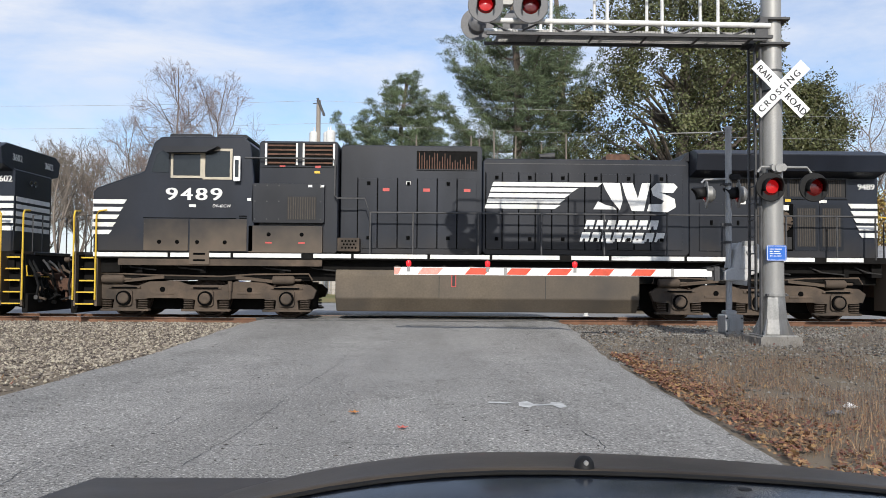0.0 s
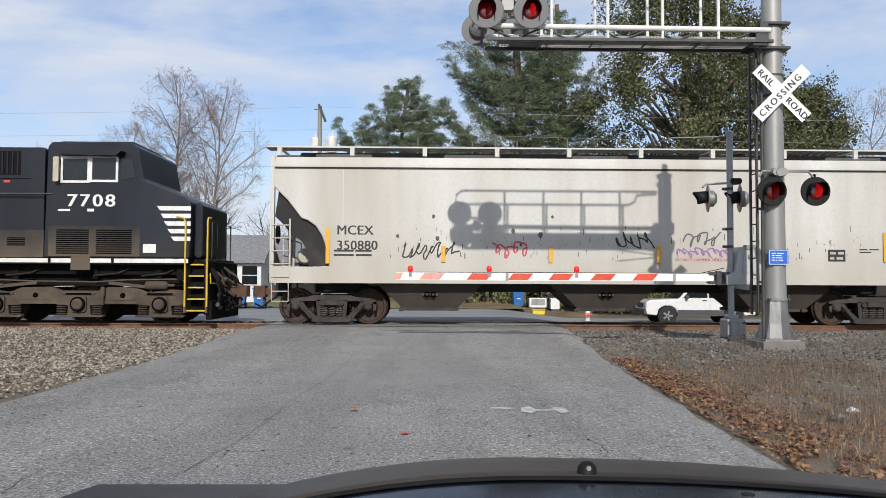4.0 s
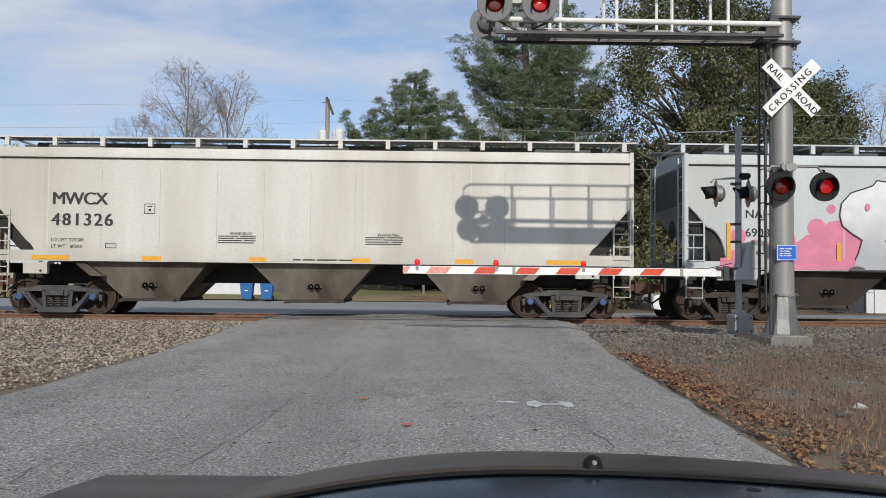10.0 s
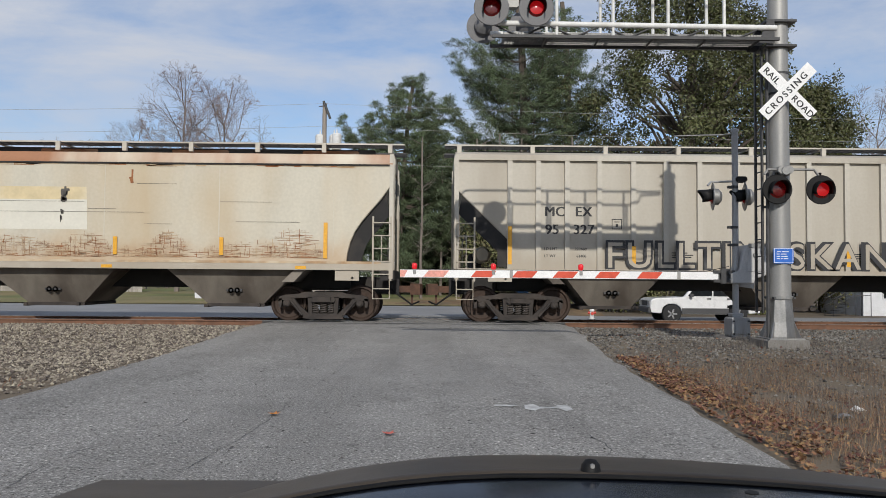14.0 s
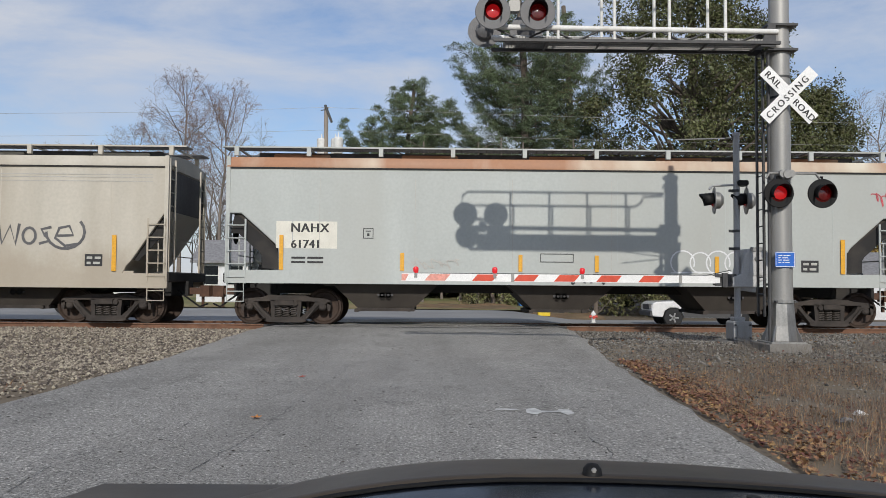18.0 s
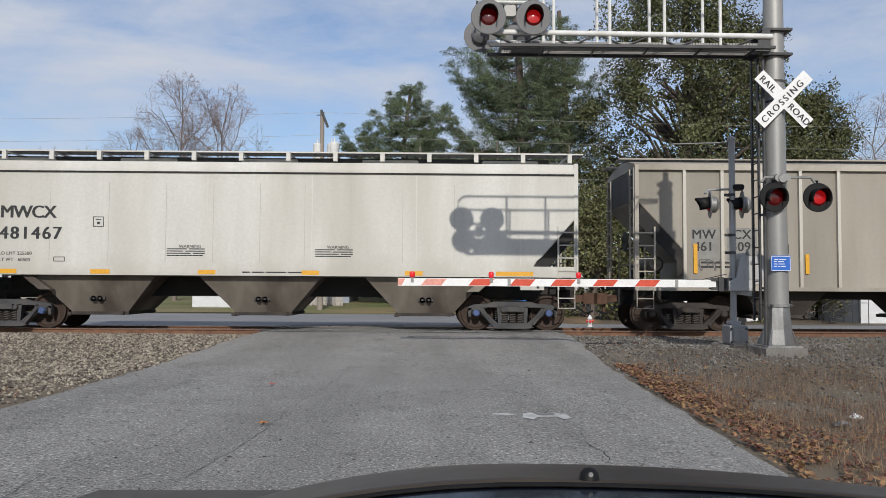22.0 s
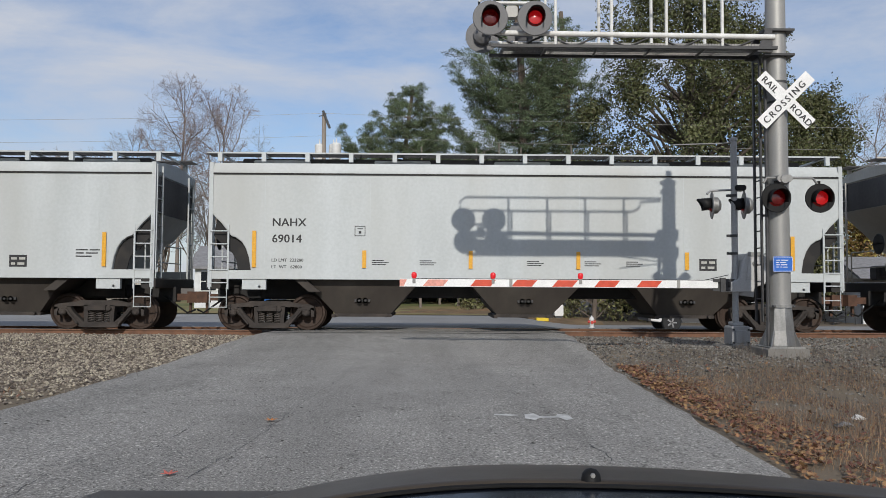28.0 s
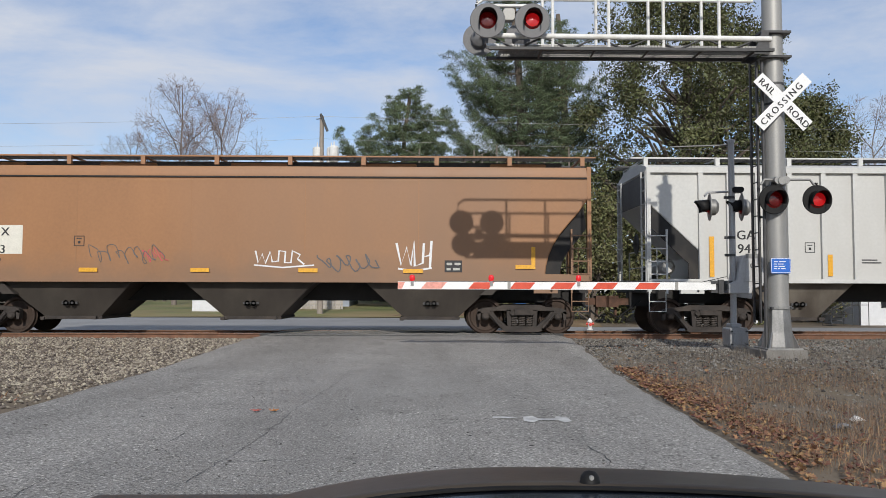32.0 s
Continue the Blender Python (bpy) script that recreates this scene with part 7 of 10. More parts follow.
class Marks:
    """Places flat marks on the near side of a wagon, by metres from its leading end and height over the rail."""

    def __init__(self, key, kind="smooth"):
        self.car, self.len = CARS[key]
        self.y = Y0[kind]
        self.layer = 0

    def at(self, x, z):
        return pose(x - self.len / 2, self.y - 0.003 * self.layer, z)

    def text(self, s, x, z, cap, ink=black_ink, bold=0.0, spread=1.0, heavy=None):
        part("lettering", lettering(s, cap / 0.72, bold, spread=spread * 1.04, heavy=cap * 0.032 if heavy is None else heavy), ink, self.car, at=self.at(x, z) @ Matrix.Translation((0, -0.004, 0)))

    def poly(self, pts, ink, name="graffiti"):
        m = Mesh().prism(pts, -0.0025, 0.0)
        part(name, m, ink, self.car, at=self.at(0, 0))

    def outlined(self, pts, ink, fill, d):
        """A shape with an outline of even width."""
        n = len(pts)
        area = sum(pts[i][0] * pts[(i + 1) % n][1] - pts[(i + 1) % n][0] * pts[i][1] for i in range(n))
        sg = 1 if area > 0 else -1
        ins = []
        for i in range(n):
            p, q, r = pts[i - 1], pts[i], pts[(i + 1) % n]
            a, b = Vector((q[0] - p[0], q[1] - p[1])).normalized(), Vector((r[0] - q[0], r[1] - q[1])).normalized()
            na, nb = Vector((-a.y, a.x)) * sg, Vector((-b.y, b.x)) * sg
            v = (na + nb)
            v = v / max(0.35, v.length_squared / 2)
            ins.append((q[0] + v.x * d, q[1] + v.y * d))
        self.poly(pts, ink)
        self.layer += 1
        self.poly(ins, fill)
        self.layer += 1

    def rect(self, x, z, w, h, ink, name="patch"):
        part(name, Mesh().box(0, w, -0.0025, 0, 0, h), ink, self.car, at=self.at(x, z))

    def tape(self, items):
        for x, z, w, h in items:
            strip(self.car, x - self.len / 2, z, w, h, None, self.y - 0.034)

    def lines(self, x, z, rows, h=0.035, gap=0.04, ink=black_ink):
        part("small_print", bars(rows, h, gap, 0.05), ink, self.car, at=self.at(x, z) @ Matrix.Translation((0, -0.005, 0)))

    def stencil(self, x, z, w, h, ink=black_ink, inner=True):
        m = Mesh()
        for b in ((0, w, 0, 0.018), (0, w, h - 0.018, h), (0, 0.018, 0.018, h - 0.018), (w - 0.018, w, 0.018, h - 0.018)):
            m.box(b[0], b[1], -0.003, 0, b[2], b[3])
        if inner:
            m.box(w * 0.25, w * 0.75, -0.003, 0, h * 0.68, h * 0.76).box(w * 0.38, w * 0.62, -0.003, 0, h * 0.25, h * 0.5)
        part("stencil_box", m, ink, self.car, at=self.at(x, z) @ Matrix.Translation((0, -0.003, 0)))

    def panel(self, x, z):
        self.rect(x, z, 0.44, 0.3, black_ink, "data_panel")
        part("panel_mark", bars([(0.14, 0.15), (0.1, 0.17)], 0.06, 0.07, 0.06), patch_dim, self.car, at=self.at(x + 0.05, z + 0.18) @ Matrix.Translation((0, -0.006, 0)))

    def ribbon(self, pts, r, ink):
        m = Mesh()
        n = len(pts)
        for i, (a, b) in enumerate(pts):
            p, q = pts[max(0, i - 1)], pts[min(n - 1, i + 1)]
            dx, dz = q[0] - p[0], q[1] - p[1]
            ln = math.hypot(dx, dz) or 1
            m.v += [(a - dz / ln * r, -0.004 - 0.00012 * i, b + dx / ln * r), (a + dz / ln * r, -0.004 - 0.00012 * i, b - dx / ln * r)]
        m.f = [(2 * i, 2 * i + 1, 2 * i + 3, 2 * i + 2) for i in range(n - 1)]
        part("graffiti", m, ink, self.car, at=self.at(0, 0))

    def scribble(self, x, z, w, h, ink, seed, loops=6, r=0.018):
        """An unreadable looping tag."""
        rg = random.Random(seed)
        ph = [rg.uniform(0, 6.28) for _ in range(4)]
        pts = []
        n = loops * 12
        for i in range(n + 1):
            u = i / n
            a = 6.283 * loops * u
            pts.append((x + w * (u + 0.45 / loops * math.sin(a + ph[0])), z + h * (0.5 + 0.32 * math.cos(a + ph[1] + 0.6 * math.sin(3 * a * 0.37 + ph[2])) + 0.18 * math.sin(a * 0.41 + ph[3]))))
        self.ribbon(pts, r, ink)


def smooth_car(key, mark, num, lt):
    """Usual marks on the smooth pale wagons."""
    k = Marks(key)
    k.text(mark, 1.58, 2.64, 0.21)
    k.text(num, 1.58, 2.23, 0.21)
    k.text("LD LMT  " + lt[0], 1.58, 1.75, 0.08)
    k.text("LT  WT   " + lt[1], 1.58, 1.58, 0.08)
    k.stencil(3.66, 2.4, 0.27, 0.26)
    k.tape([(1.1, 1.6, 0.1, 0.92)] + [(x, 1.6, 0.1, 0.44) for x in (3.86, 6.53, 9.24, 11.98)] + [(14.66, 1.6, 0.1, 0.86)])
    for x in (4.1, 5.3, 8.0, 9.45, 10.5):
        k.lines(x, 1.78, [(0.3,), (0.42,), (0.36,)], 0.02, 0.03)
    k.panel(12.35, 1.58)
    k.lines(14.0, 2.0, [(0.3, 0.25), (0.2, 0.3), (0.4,)], 0.03, 0.05)
    return k


smooth_car("c2", "NAHX", "69008", ("223200", "62800"))
smooth_car("c14", "NAHX", "69020", ("223200", "62800"))
smooth_car("c15", "NAHX", "69014", ("223200", "62800"))
for key, num, lt in (("c4", "481326", ("225500", "60500")), ("c10", "481260", ("225700", "60300")), ("c11", "481467", ("225500", "60500"))):
    k = Marks(key)
    k.text("MWCX", 1.53, 2.79, 0.32, heavy=0.016, spread=0.9)
    k.text(num, 1.53, 2.26, 0.32, heavy=0.016, spread=1.14)
    k.text("LD LMT " + lt[0], 1.54, 1.86, 0.085)
    k.text("LT WT   " + lt[1], 1.54, 1.7, 0.085)
    k.stencil(3.86, 2.57, 0.27, 0.26)
    k.stencil(2.9, 1.7, 0.28, 0.12, inner=False)
    for x, w in ((1.08, 0.92), (3.83, 0.48), (6.5, 0.44), (9.09, 0.44), (11.67, 0.45), (13.96, 0.94)):
        strip(k.car, x - k.len / 2, 1.4, w, 0.11, None, -1.603)
    part("small_print", bars([(0.2, 0.3, 0.5, 0.4)], 0.035, 0.03, 0.05), black_ink, k.car, at=pose(7.6 - k.len / 2, -1.604, 1.44))
    for x in (5.91, 9.61):
        k.text("WARNING", x + 0.1, 2.06, 0.08)
        k.lines(x - 0.2, 2.02, [(0.5, 0.4), (0.4, 0.5), (0.6, 0.3), (0.9,)], 0.025, 0.03)
    for x in (1.36, 2.78, 4.24, 5.67, 6.85, 8.02, 9.14, 10.3, 11.6, 12.9):
        k.rect(x, 1.7, 0.012, 2.0, patch_dim, "weld_seam")
k = Marks("c1")
k.text("MCEX", 1.66, 2.28, 0.24)
k.text("350880", 1.66, 1.9, 0.24)
k.lines(1.6, 1.85, [(0.5, 0.4), (0.5, 0.4)], 0.05, 0.06)
k.tape([(1.4, 1.55, 0.1, 0.9), (9.73, 1.6, 0.1, 0.44), (12.03, 1.6, 0.1, 0.44), (15.5, 1.65, 0.1, 0.75), (4.3, 1.6, 0.1, 0.4), (7.0, 1.6, 0.1, 0.4)])
k.scribble(3.3, 1.66, 1.4, 0.45, black_spray, 1, 8)
k.scribble(5.6, 1.7, 0.9, 0.42, red_spray, 2, 4, 0.022)
k.scribble(8.7, 1.95, 0.9, 0.45, black_spray, 3, 5)
k.scribble(10.4, 2.0, 0.9, 0.4, grey_spray, 4, 5)
k.scribble(10.3, 1.75, 1.7, 0.24, violet, 5, 11)
k.text("DO NOT HAMMER SIDES OF CAR", 10.2, 1.65, 0.075, red_spray)
k.panel(14.1, 1.66)
k.lines(14.9, 1.95, [(0.2, 0.25), (0.3,)], 0.03, 0.04)
k = Marks("c3")
k.rect(1.76, 1.91, 1.32, 0.76, patch_white)
k.layer = 1
k.text("NAHX", 1.82, 2.44, 0.2, spread=1.15, heavy=0.012)
k.text("508808", 1.8, 2.0, 0.2, spread=1.25, heavy=0.012)
k.text("LD LMT  224100", 1.82, 1.78, 0.075)
k.text("LT WT   62100", 1.82, 1.66, 0.075)
k.tape([(1.26, 1.72, 0.48, 0.07), (1.26, 1.8, 0.48, 0.19), (15.3, 1.66, 0.48, 0.2)])
k.text("H", 6.91, 1.61, 0.44, yellow_tape, 0.03)
k.stencil(4.45, 2.15, 0.24, 0.24)
for x, w, sd in ((8.6, 1.3, 11), (10.3, 1.0, 12), (11.6, 0.6, 13), (6.9, 0.4, 14)):
    k.scribble(x, 1.66, w, 0.62, grey_spray, sd, 5, 0.011)
k.panel(13.6, 1.6)
for x in (3.48, 6.63, 10.0):
    strip(k.car, x - k.len / 2, 1.35, 0.58, 0.07, None, -1.606)
k = Marks("c6")
k.rect(1.87, 1.99, 0.88, 0.76, patch_dim)
k.layer = 1
k.text("NAHX", 1.83, 2.43, 0.24, heavy=0.012)
k.text("62151", 1.84, 2.08, 0.22, heavy=0.012)
k.rect(1.94, 1.55, 0.82, 0.26, patch_dim)
k.layer = 1
k.lines(2.0, 1.72, [(0.28, 0.32), (0.28, 0.32)], 0.04, 0.05)
k.tape([(1.06, 1.6, 0.1, 0.9)] + [(x, 1.66, 0.1, 0.45) for x in (3.78, 6.6, 10.35, 13.0)] + [(15.6, 1.6, 0.1, 0.9)])
for x in (2.21, 5.38, 6.88, 10.06, 14.9):
    strip(k.car, x - k.len / 2, 1.33, 0.27, 0.08, None, -1.606)
k.stencil(3.2, 2.2, 0.26, 0.26)
grime = mat("black_grime", (0.1, 0.092, 0.082), 0.8, var=0.4, scale=8, bump=0)
rust_spot = mat("rust_streaks", (0.26, 0.1, 0.035), 0.8, var=0.4, scale=6, fine=30, bump=0.1)
rg = random.Random(5)
pale_repaint = mat("pale_repainted_patch", (0.6, 0.58, 0.5), 0.55, var=0.06, scale=1.5, fine=14, bump=0.02, grain=0.92)
yellowed = mat("yellowed_paint", (0.58, 0.48, 0.29), 0.55, var=0.12, scale=2.5, fine=14, bump=0.02, grain=0.9, dirt=(0.6, 0.56, 0.45), dirt_at=0.58)
rust_film = mat("thin_rust_film", (0.4, 0.26, 0.14), 0.7, var=0.2, scale=5, fine=30, bump=0.05, dirt=(0.5, 0.42, 0.3), dirt_at=0.52)
k.layer = 0
k.poly([(7.27, 2.28), (9.68, 2.28), (9.66, 3.03), (7.31, 3.03)], pale_repaint, "repainted_patch")
k.poly([(7.31, 3.03), (9.66, 3.03), (9.64, 3.35), (7.35, 3.35)], yellowed, "repainted_patch")
k.poly([(3.82, 1.9), (5.5, 1.95), (5.5, 2.12), (4.85, 2.14), (4.8, 2.38), (4.25, 2.38), (4.2, 2.24), (3.82, 2.2)], patch_dim, "repainted_patch")
k.layer = 1
hatch = {"thin": Mesh(), "film": Mesh(), "grime": Mesh()}
for x0, x1, top, n in ((1.4, 3.0, 2.05, 60), (3.8, 5.4, 1.88, 60), (5.3, 6.6, 2.5, 190), (6.7, 9.0, 2.12, 170), (9.0, 10.3, 2.2, 110), (10.5, 11.2, 1.9, 30), (11.2, 12.2, 2.25, 110), (12.4, 15.6, 2.0, 120), (14.2, 15.5, 2.35, 110)):
    for i in range(2 * n):
        u = rg.random()
        x = x0 + (x1 - x0) * u
        peak = 1.6 + (top - 1.6) * (1 - abs(2 * u - 1) ** 1.6 * 0.6)
        z = 1.6 + (peak - 1.6) * rg.random() ** 1.5
        m = hatch["film" if rg.random() < 0.45 else "thin"]
        y = -0.0006 * (i % 5)
        if i % 3:
            w = 0.06 + 0.45 * rg.random() ** 2
            m.box(x - w / 2, x + w / 2, y - 0.0012, y, z, z + 0.004 + 0.006 * rg.random())
        else:
            m.box(x, x + 0.004 + 0.006 * rg.random(), y - 0.0015, y, z, min(peak + 0.05, z + 0.05 + 0.22 * rg.random()))
for x, z, w in ((6.5, 2.72, 4.6), (4.8, 2.72, 1.3), (9.7, 2.8, 0.7), (11.1, 2.43, 0.7), (5.2, 3.76, 1.0), (5.5, 3.7, 0.7), (5.4, 3.46, 1.1), (10.9, 3.44, 1.0), (13.0, 3.0, 1.3), (13.4, 2.5, 1.6), (2.6, 3.2, 1.1), (7.3, 2.98, 2.3)):
    hatch["grime"].box(x, x + w, -0.0012, 0, z, z + 0.008)
for i in range(26):
    u = rg.random()
    z = 2.3 + 1.0 * u
    hatch["grime"].box(9.0 + 0.1 * rg.random() * u, 9.012 + 0.13 * u * rg.random() + 0.1 * u, -0.0012 - 0.0004 * (i % 4), 0, z, z + 0.05 + 0.06 * rg.random())
for x in (6.2, 10.77):
    hatch["thin"].prism([(x - 0.02, 3.45), (x + 0.05, 3.45), (x + 0.03, 3.6), (x + 0.04, 3.8), (x - 0.01, 3.8), (x - 0.01, 3.62), (x - 0.07, 3.6)], -0.001, 0.0)
for i in range(60):
    x = 0.4 + 16.0 * rg.random()
    hatch["film" if i % 2 else "thin"].box(x, x + 0.15 + 0.6 * rg.random(), -0.0012, 0, 3.88 + 0.05 * rg.random(), 3.9 + 0.05 * rg.random())
part("rust_hatching", hatch["thin"], rust_spot, k.car, "crosshatched rust scratches", at=k.at(0, 0))
part("rust_film", hatch["film"], rust_film, k.car, "faint rust scratches", at=k.at(0, 0) @ Matrix.Translation((0, -0.002, 0)))
part("grime_scratches", hatch["grime"], grime, k.car, "thin dark scratches and a sooty drip", at=k.at(0, 0) @ Matrix.Translation((0, -0.004, 0)))
part("sill_rust", Mesh().box(-k.len / 2 + 0.3, k.len / 2 - 0.3, -1.606, -1.6, 1.47, 1.53), rust_film, k.car, "rusty upper edge of the sill")
k = Marks("c1")
for i in range(150):
    x = 2.0 + 13.0 * rg.random()
    k.rect(x, 1.68 + 0.75 * rg.random() ** 1.5, 0.006 + 0.014 * rg.random(), 0.02 + 0.16 * rg.random() ** 2, grime, "grime_streak")
for x, z, r in ((4.1, 2.75, 0.05), (6.1, 2.4, 0.06), (6.8, 2.3, 0.07), (7.1, 2.75, 0.04), (4.2, 2.2, 0.06), (3.2, 2.25, 0.05), (6.3, 2.05, 0.05), (12.6, 1.5, 0.05)):
    k.poly([(x + r * (0.7 + 0.3 * rg.random()) * math.cos(u * 0.7), z + r * (0.8 + 0.5 * rg.random()) * math.sin(u * 0.7)) for u in range(9)], grime, "grime_spot")
k = Marks("c9")
k.rect(1.27, 1.94, 1.53, 0.68, patch_white)
k.layer = 1
k.text("NAHX", 1.62, 2.35, 0.23, spread=1.05, heavy=0.012)
k.text("61741", 1.63, 1.95, 0.21, heavy=0.012)
k.lines(1.66, 1.68, [(0.35, 0.4), (0.35, 0.4)], 0.05, 0.06)
k.tape([(1.36, 1.4, 0.1, 0.87), (4.39, 1.4, 0.1, 0.44), (7.36, 1.4, 0.1, 0.42), (9.28, 1.4, 0.1, 0.42), (12.31, 1.4, 0.1, 0.42), (15.49, 1.4, 0.11, 0.87)])
k.stencil(3.45, 2.2, 0.26, 0.26)
k.stencil(7.91, 1.64, 0.84, 0.22, inner=False)
for x, r in ((11.5, 0.3), (11.95, 0.26), (12.4, 0.3), (12.85, 0.28), (13.25, 0.3)):
    k.ribbon([(x + r * math.cos(u * 0.35), 1.66 + r * math.sin(u * 0.35)) for u in range(-1, 15)], 0.018, white_spray)
k.ribbon([(11.2, 1.4), (11.9, 1.42), (12.8, 1.4), (13.6, 1.42)], 0.018, white_spray)
k.scribble(4.7, 1.42, 1.2, 0.3, patch_dim, 22, 6, 0.016)
k.layer = 7
k.scribble(8.5, 1.1, 1.2, 0.24, black_spray, 23, 8, 0.02)
k.layer = 1
k.scribble(16.35, 3.1, 0.5, 0.4, red_spray, 24, 4, 0.012)
k.panel(14.5, 1.44)
for x in (2.35, 4.75, 7.2, 9.7, 12.2):
    k.rect(x, 1.42, 0.012, 2.3, patch_dim, "weld_seam")
for key, num in (("c7", "327"), ("c13", "366"), ("c16", "395")):
    k = Marks(key, "ribbed")
    for w, x, z in (("MC", 2.26, 2.72), ("EX", 3.04, 2.72), ("95", 2.28, 2.27), (num, 2.99, 2.27)):
        k.text(w, x, z, 0.25, heavy=0.012)
    for w, x, z in (("LD LMT", 2.26, 1.86), ("222600", 3.04, 1.86), ("LT WT", 2.26, 1.68), ("63400", 3.08, 1.68)):
        k.text(w, x, z, 0.07)
    k.stencil(3.98, 2.4, 0.26, 0.26)
    for x, h in ((1.34, 0.96), (4.47, 0.48), (7.1, 0.48), (9.91, 0.48), (12.47, 0.48), (15.65, 0.92)):
        strip(k.car, x - k.len / 2, 1.49, 0.1, h, None, -1.594)
    for x in (5.5, 7.4, 8.3, 10.1):
        k.lines(x, 1.8, [(0.4,), (0.55,), (0.5,)], 0.025, 0.03)
    k.panel(14.36, 1.63)
    if key == "c7":
        for bold, ink, dy in ((0.07, black_spray, 0.093), (0.004, cream, 0.098)):
            me = lettering("FULLTIMESKANKS", 1.0, bold, spread=1.12)
            wide = max(v.co.x for v in me.vertices)
            part("graffiti", me, ink, k.car, at=k.at(3.8, 1.43) @ Matrix.Translation((0, -dy, 0)) @ Matrix.Diagonal((8.45 / wide, 1, 0.92, 1)))
k = Marks("c12", "ribbed")
k.rect(1.45, 1.83, 0.72, 0.83, patch_grey)
k.rect(2.36, 1.83, 0.78, 0.83, patch_grey)
k.layer = 1
for w, x, z in (("MW", 1.46, 2.38), ("CX", 2.5, 2.38), ("461", 1.5, 2.07), ("509", 2.45, 2.07)):
    k.text(w, x, z, 0.24)
for r, ink in ((0.3, grey_spray), (0.26, patch_dim)):
    k.layer += 1
    k.poly([(14.99 + r * math.cos(u * 0.314), 3.63 + r * math.sin(u * 0.314)) for u in range(20)], ink, "round_mark")
k.layer = 1
k.lines(1.7, 1.75, [(0.3, 0.5), (0.3, 0.5)], 0.05, 0.06)
k.stencil(3.68, 2.0, 0.26, 0.26)
k.tape([(1.5, 1.5, 0.1, 0.75), (4.35, 1.5, 0.1, 0.5), (7.2, 1.5, 0.1, 0.4), (15.2, 1.6, 0.1, 0.8)])
k.scribble(1.6, 1.55, 0.7, 0.35, grey_spray, 31, 4, 0.012)
k.panel(13.68, 1.41)
k = Marks("c18", "ribbed")
for w, x, z in (("GA", 2.3, 2.43), ("CX", 3.04, 2.43), ("94", 2.32, 2.08), ("70", 3.04, 2.08)):
    k.text(w, x, z, 0.24)
k.stencil(4.05, 2.1, 0.26, 0.26)
k.tape([(1.6, 1.48, 0.12, 1.02), (4.62, 1.5, 0.12, 0.55), (7.5, 1.5, 0.12, 0.55)])
k.lines(5.5, 1.9, [(0.4,), (0.5,)], 0.03, 0.04)
k = Marks("c17")
k.rect(1.7, 2.0, 1.32, 0.72, patch_white)
k.layer = 1
k.text("NAHX", 1.76, 2.46, 0.21, spread=1.15)
k.text("70023", 1.76, 2.02, 0.21, spread=1.15)
k.text("LD LMT   224100", 1.72, 1.82, 0.075)
k.text("LT WT    61900", 1.72, 1.68, 0.075)
k.tape([(1.09, 1.74, 0.1, 0.44), (1.19, 1.74, 0.5, 0.09), (4.45, 1.56, 0.46, 0.1), (7.22, 1.56, 0.47, 0.1), (9.91, 1.56, 0.48, 0.1), (12.53, 1.55, 0.5, 0.1), (15.75, 1.66, 0.1, 0.55), (15.35, 1.66, 0.4, 0.1)])
zig = [(8.83, 2.1), (8.9, 1.8), (9.0, 2.02), (9.08, 1.78), (9.2, 2.08), (9.25, 1.82), (9.4, 1.84), (9.42, 2.1), (9.58, 2.08), (9.56, 1.8), (9.72, 1.8), (9.75, 2.1), (9.95, 2.0), (9.88, 1.9), (10.05, 1.76)]
k.ribbon(zig, 0.022, white_spray)
k.ribbon([(8.8, 1.74), (9.5, 1.68), (10.3, 1.74)], 0.018, white_spray)
k.scribble(10.46, 1.56, 1.45, 0.48, grey_spray, 42, 6, 0.016)
k.ribbon([(12.36, 2.3), (12.48, 1.75), (12.62, 2.2), (12.72, 1.75), (12.8, 2.35), (12.82, 1.72), (13.02, 1.8), (13.05, 2.3), (13.02, 1.95), (13.2, 2.0), (13.24, 2.36), (13.2, 1.66)], 0.03, white_spray)
k.ribbon([(12.4, 1.66), (12.8, 1.6), (13.25, 1.68)], 0.022, white_spray)
k.scribble(4.7, 1.75, 1.8, 0.5, grey_spray, 44, 8, 0.009)
k.scribble(6.0, 1.8, 0.6, 0.4, red_spray, 45, 4, 0.009)
k.stencil(4.3, 2.2, 0.26, 0.26)
k.panel(13.57, 1.57)
# tall block letters on one cream wagon
k = Marks("c8")
k.rect(1.37, 2.14, 0.97, 0.33, patch_white)
k.rect(1.37, 1.76, 1.4, 0.37, patch_white)
k.layer = 1
k.text("FURX", 1.4, 2.17, 0.27, spread=0.95)
k.text("846336", 1.4, 1.8, 0.29, spread=0.95)
k.text("LD LMT", 1.39, 1.54, 0.09)
k.text("LT WT  63000", 1.39, 1.4, 0.09)
k.layer = 7
k.poly([(3.22, 0.92), (4.81, 2.91), (5.02, 3.27), (5.02, 0.92)], grey_spray)
k.poly([(7.15, 1.85), (8.18, 3.16), (8.22, 1.85)], grey_spray)
k.layer = 8
k.poly([(4.98, 3.3), (5.2, 3.4), (5.44, 3.42), (6.02, 3.21), (6.4, 3.32), (6.73, 3.35), (6.92, 3.33), (6.86, 1.88), (8.24, 1.82), (8.24, 0.92), (5.0, 0.92)], black_spray)
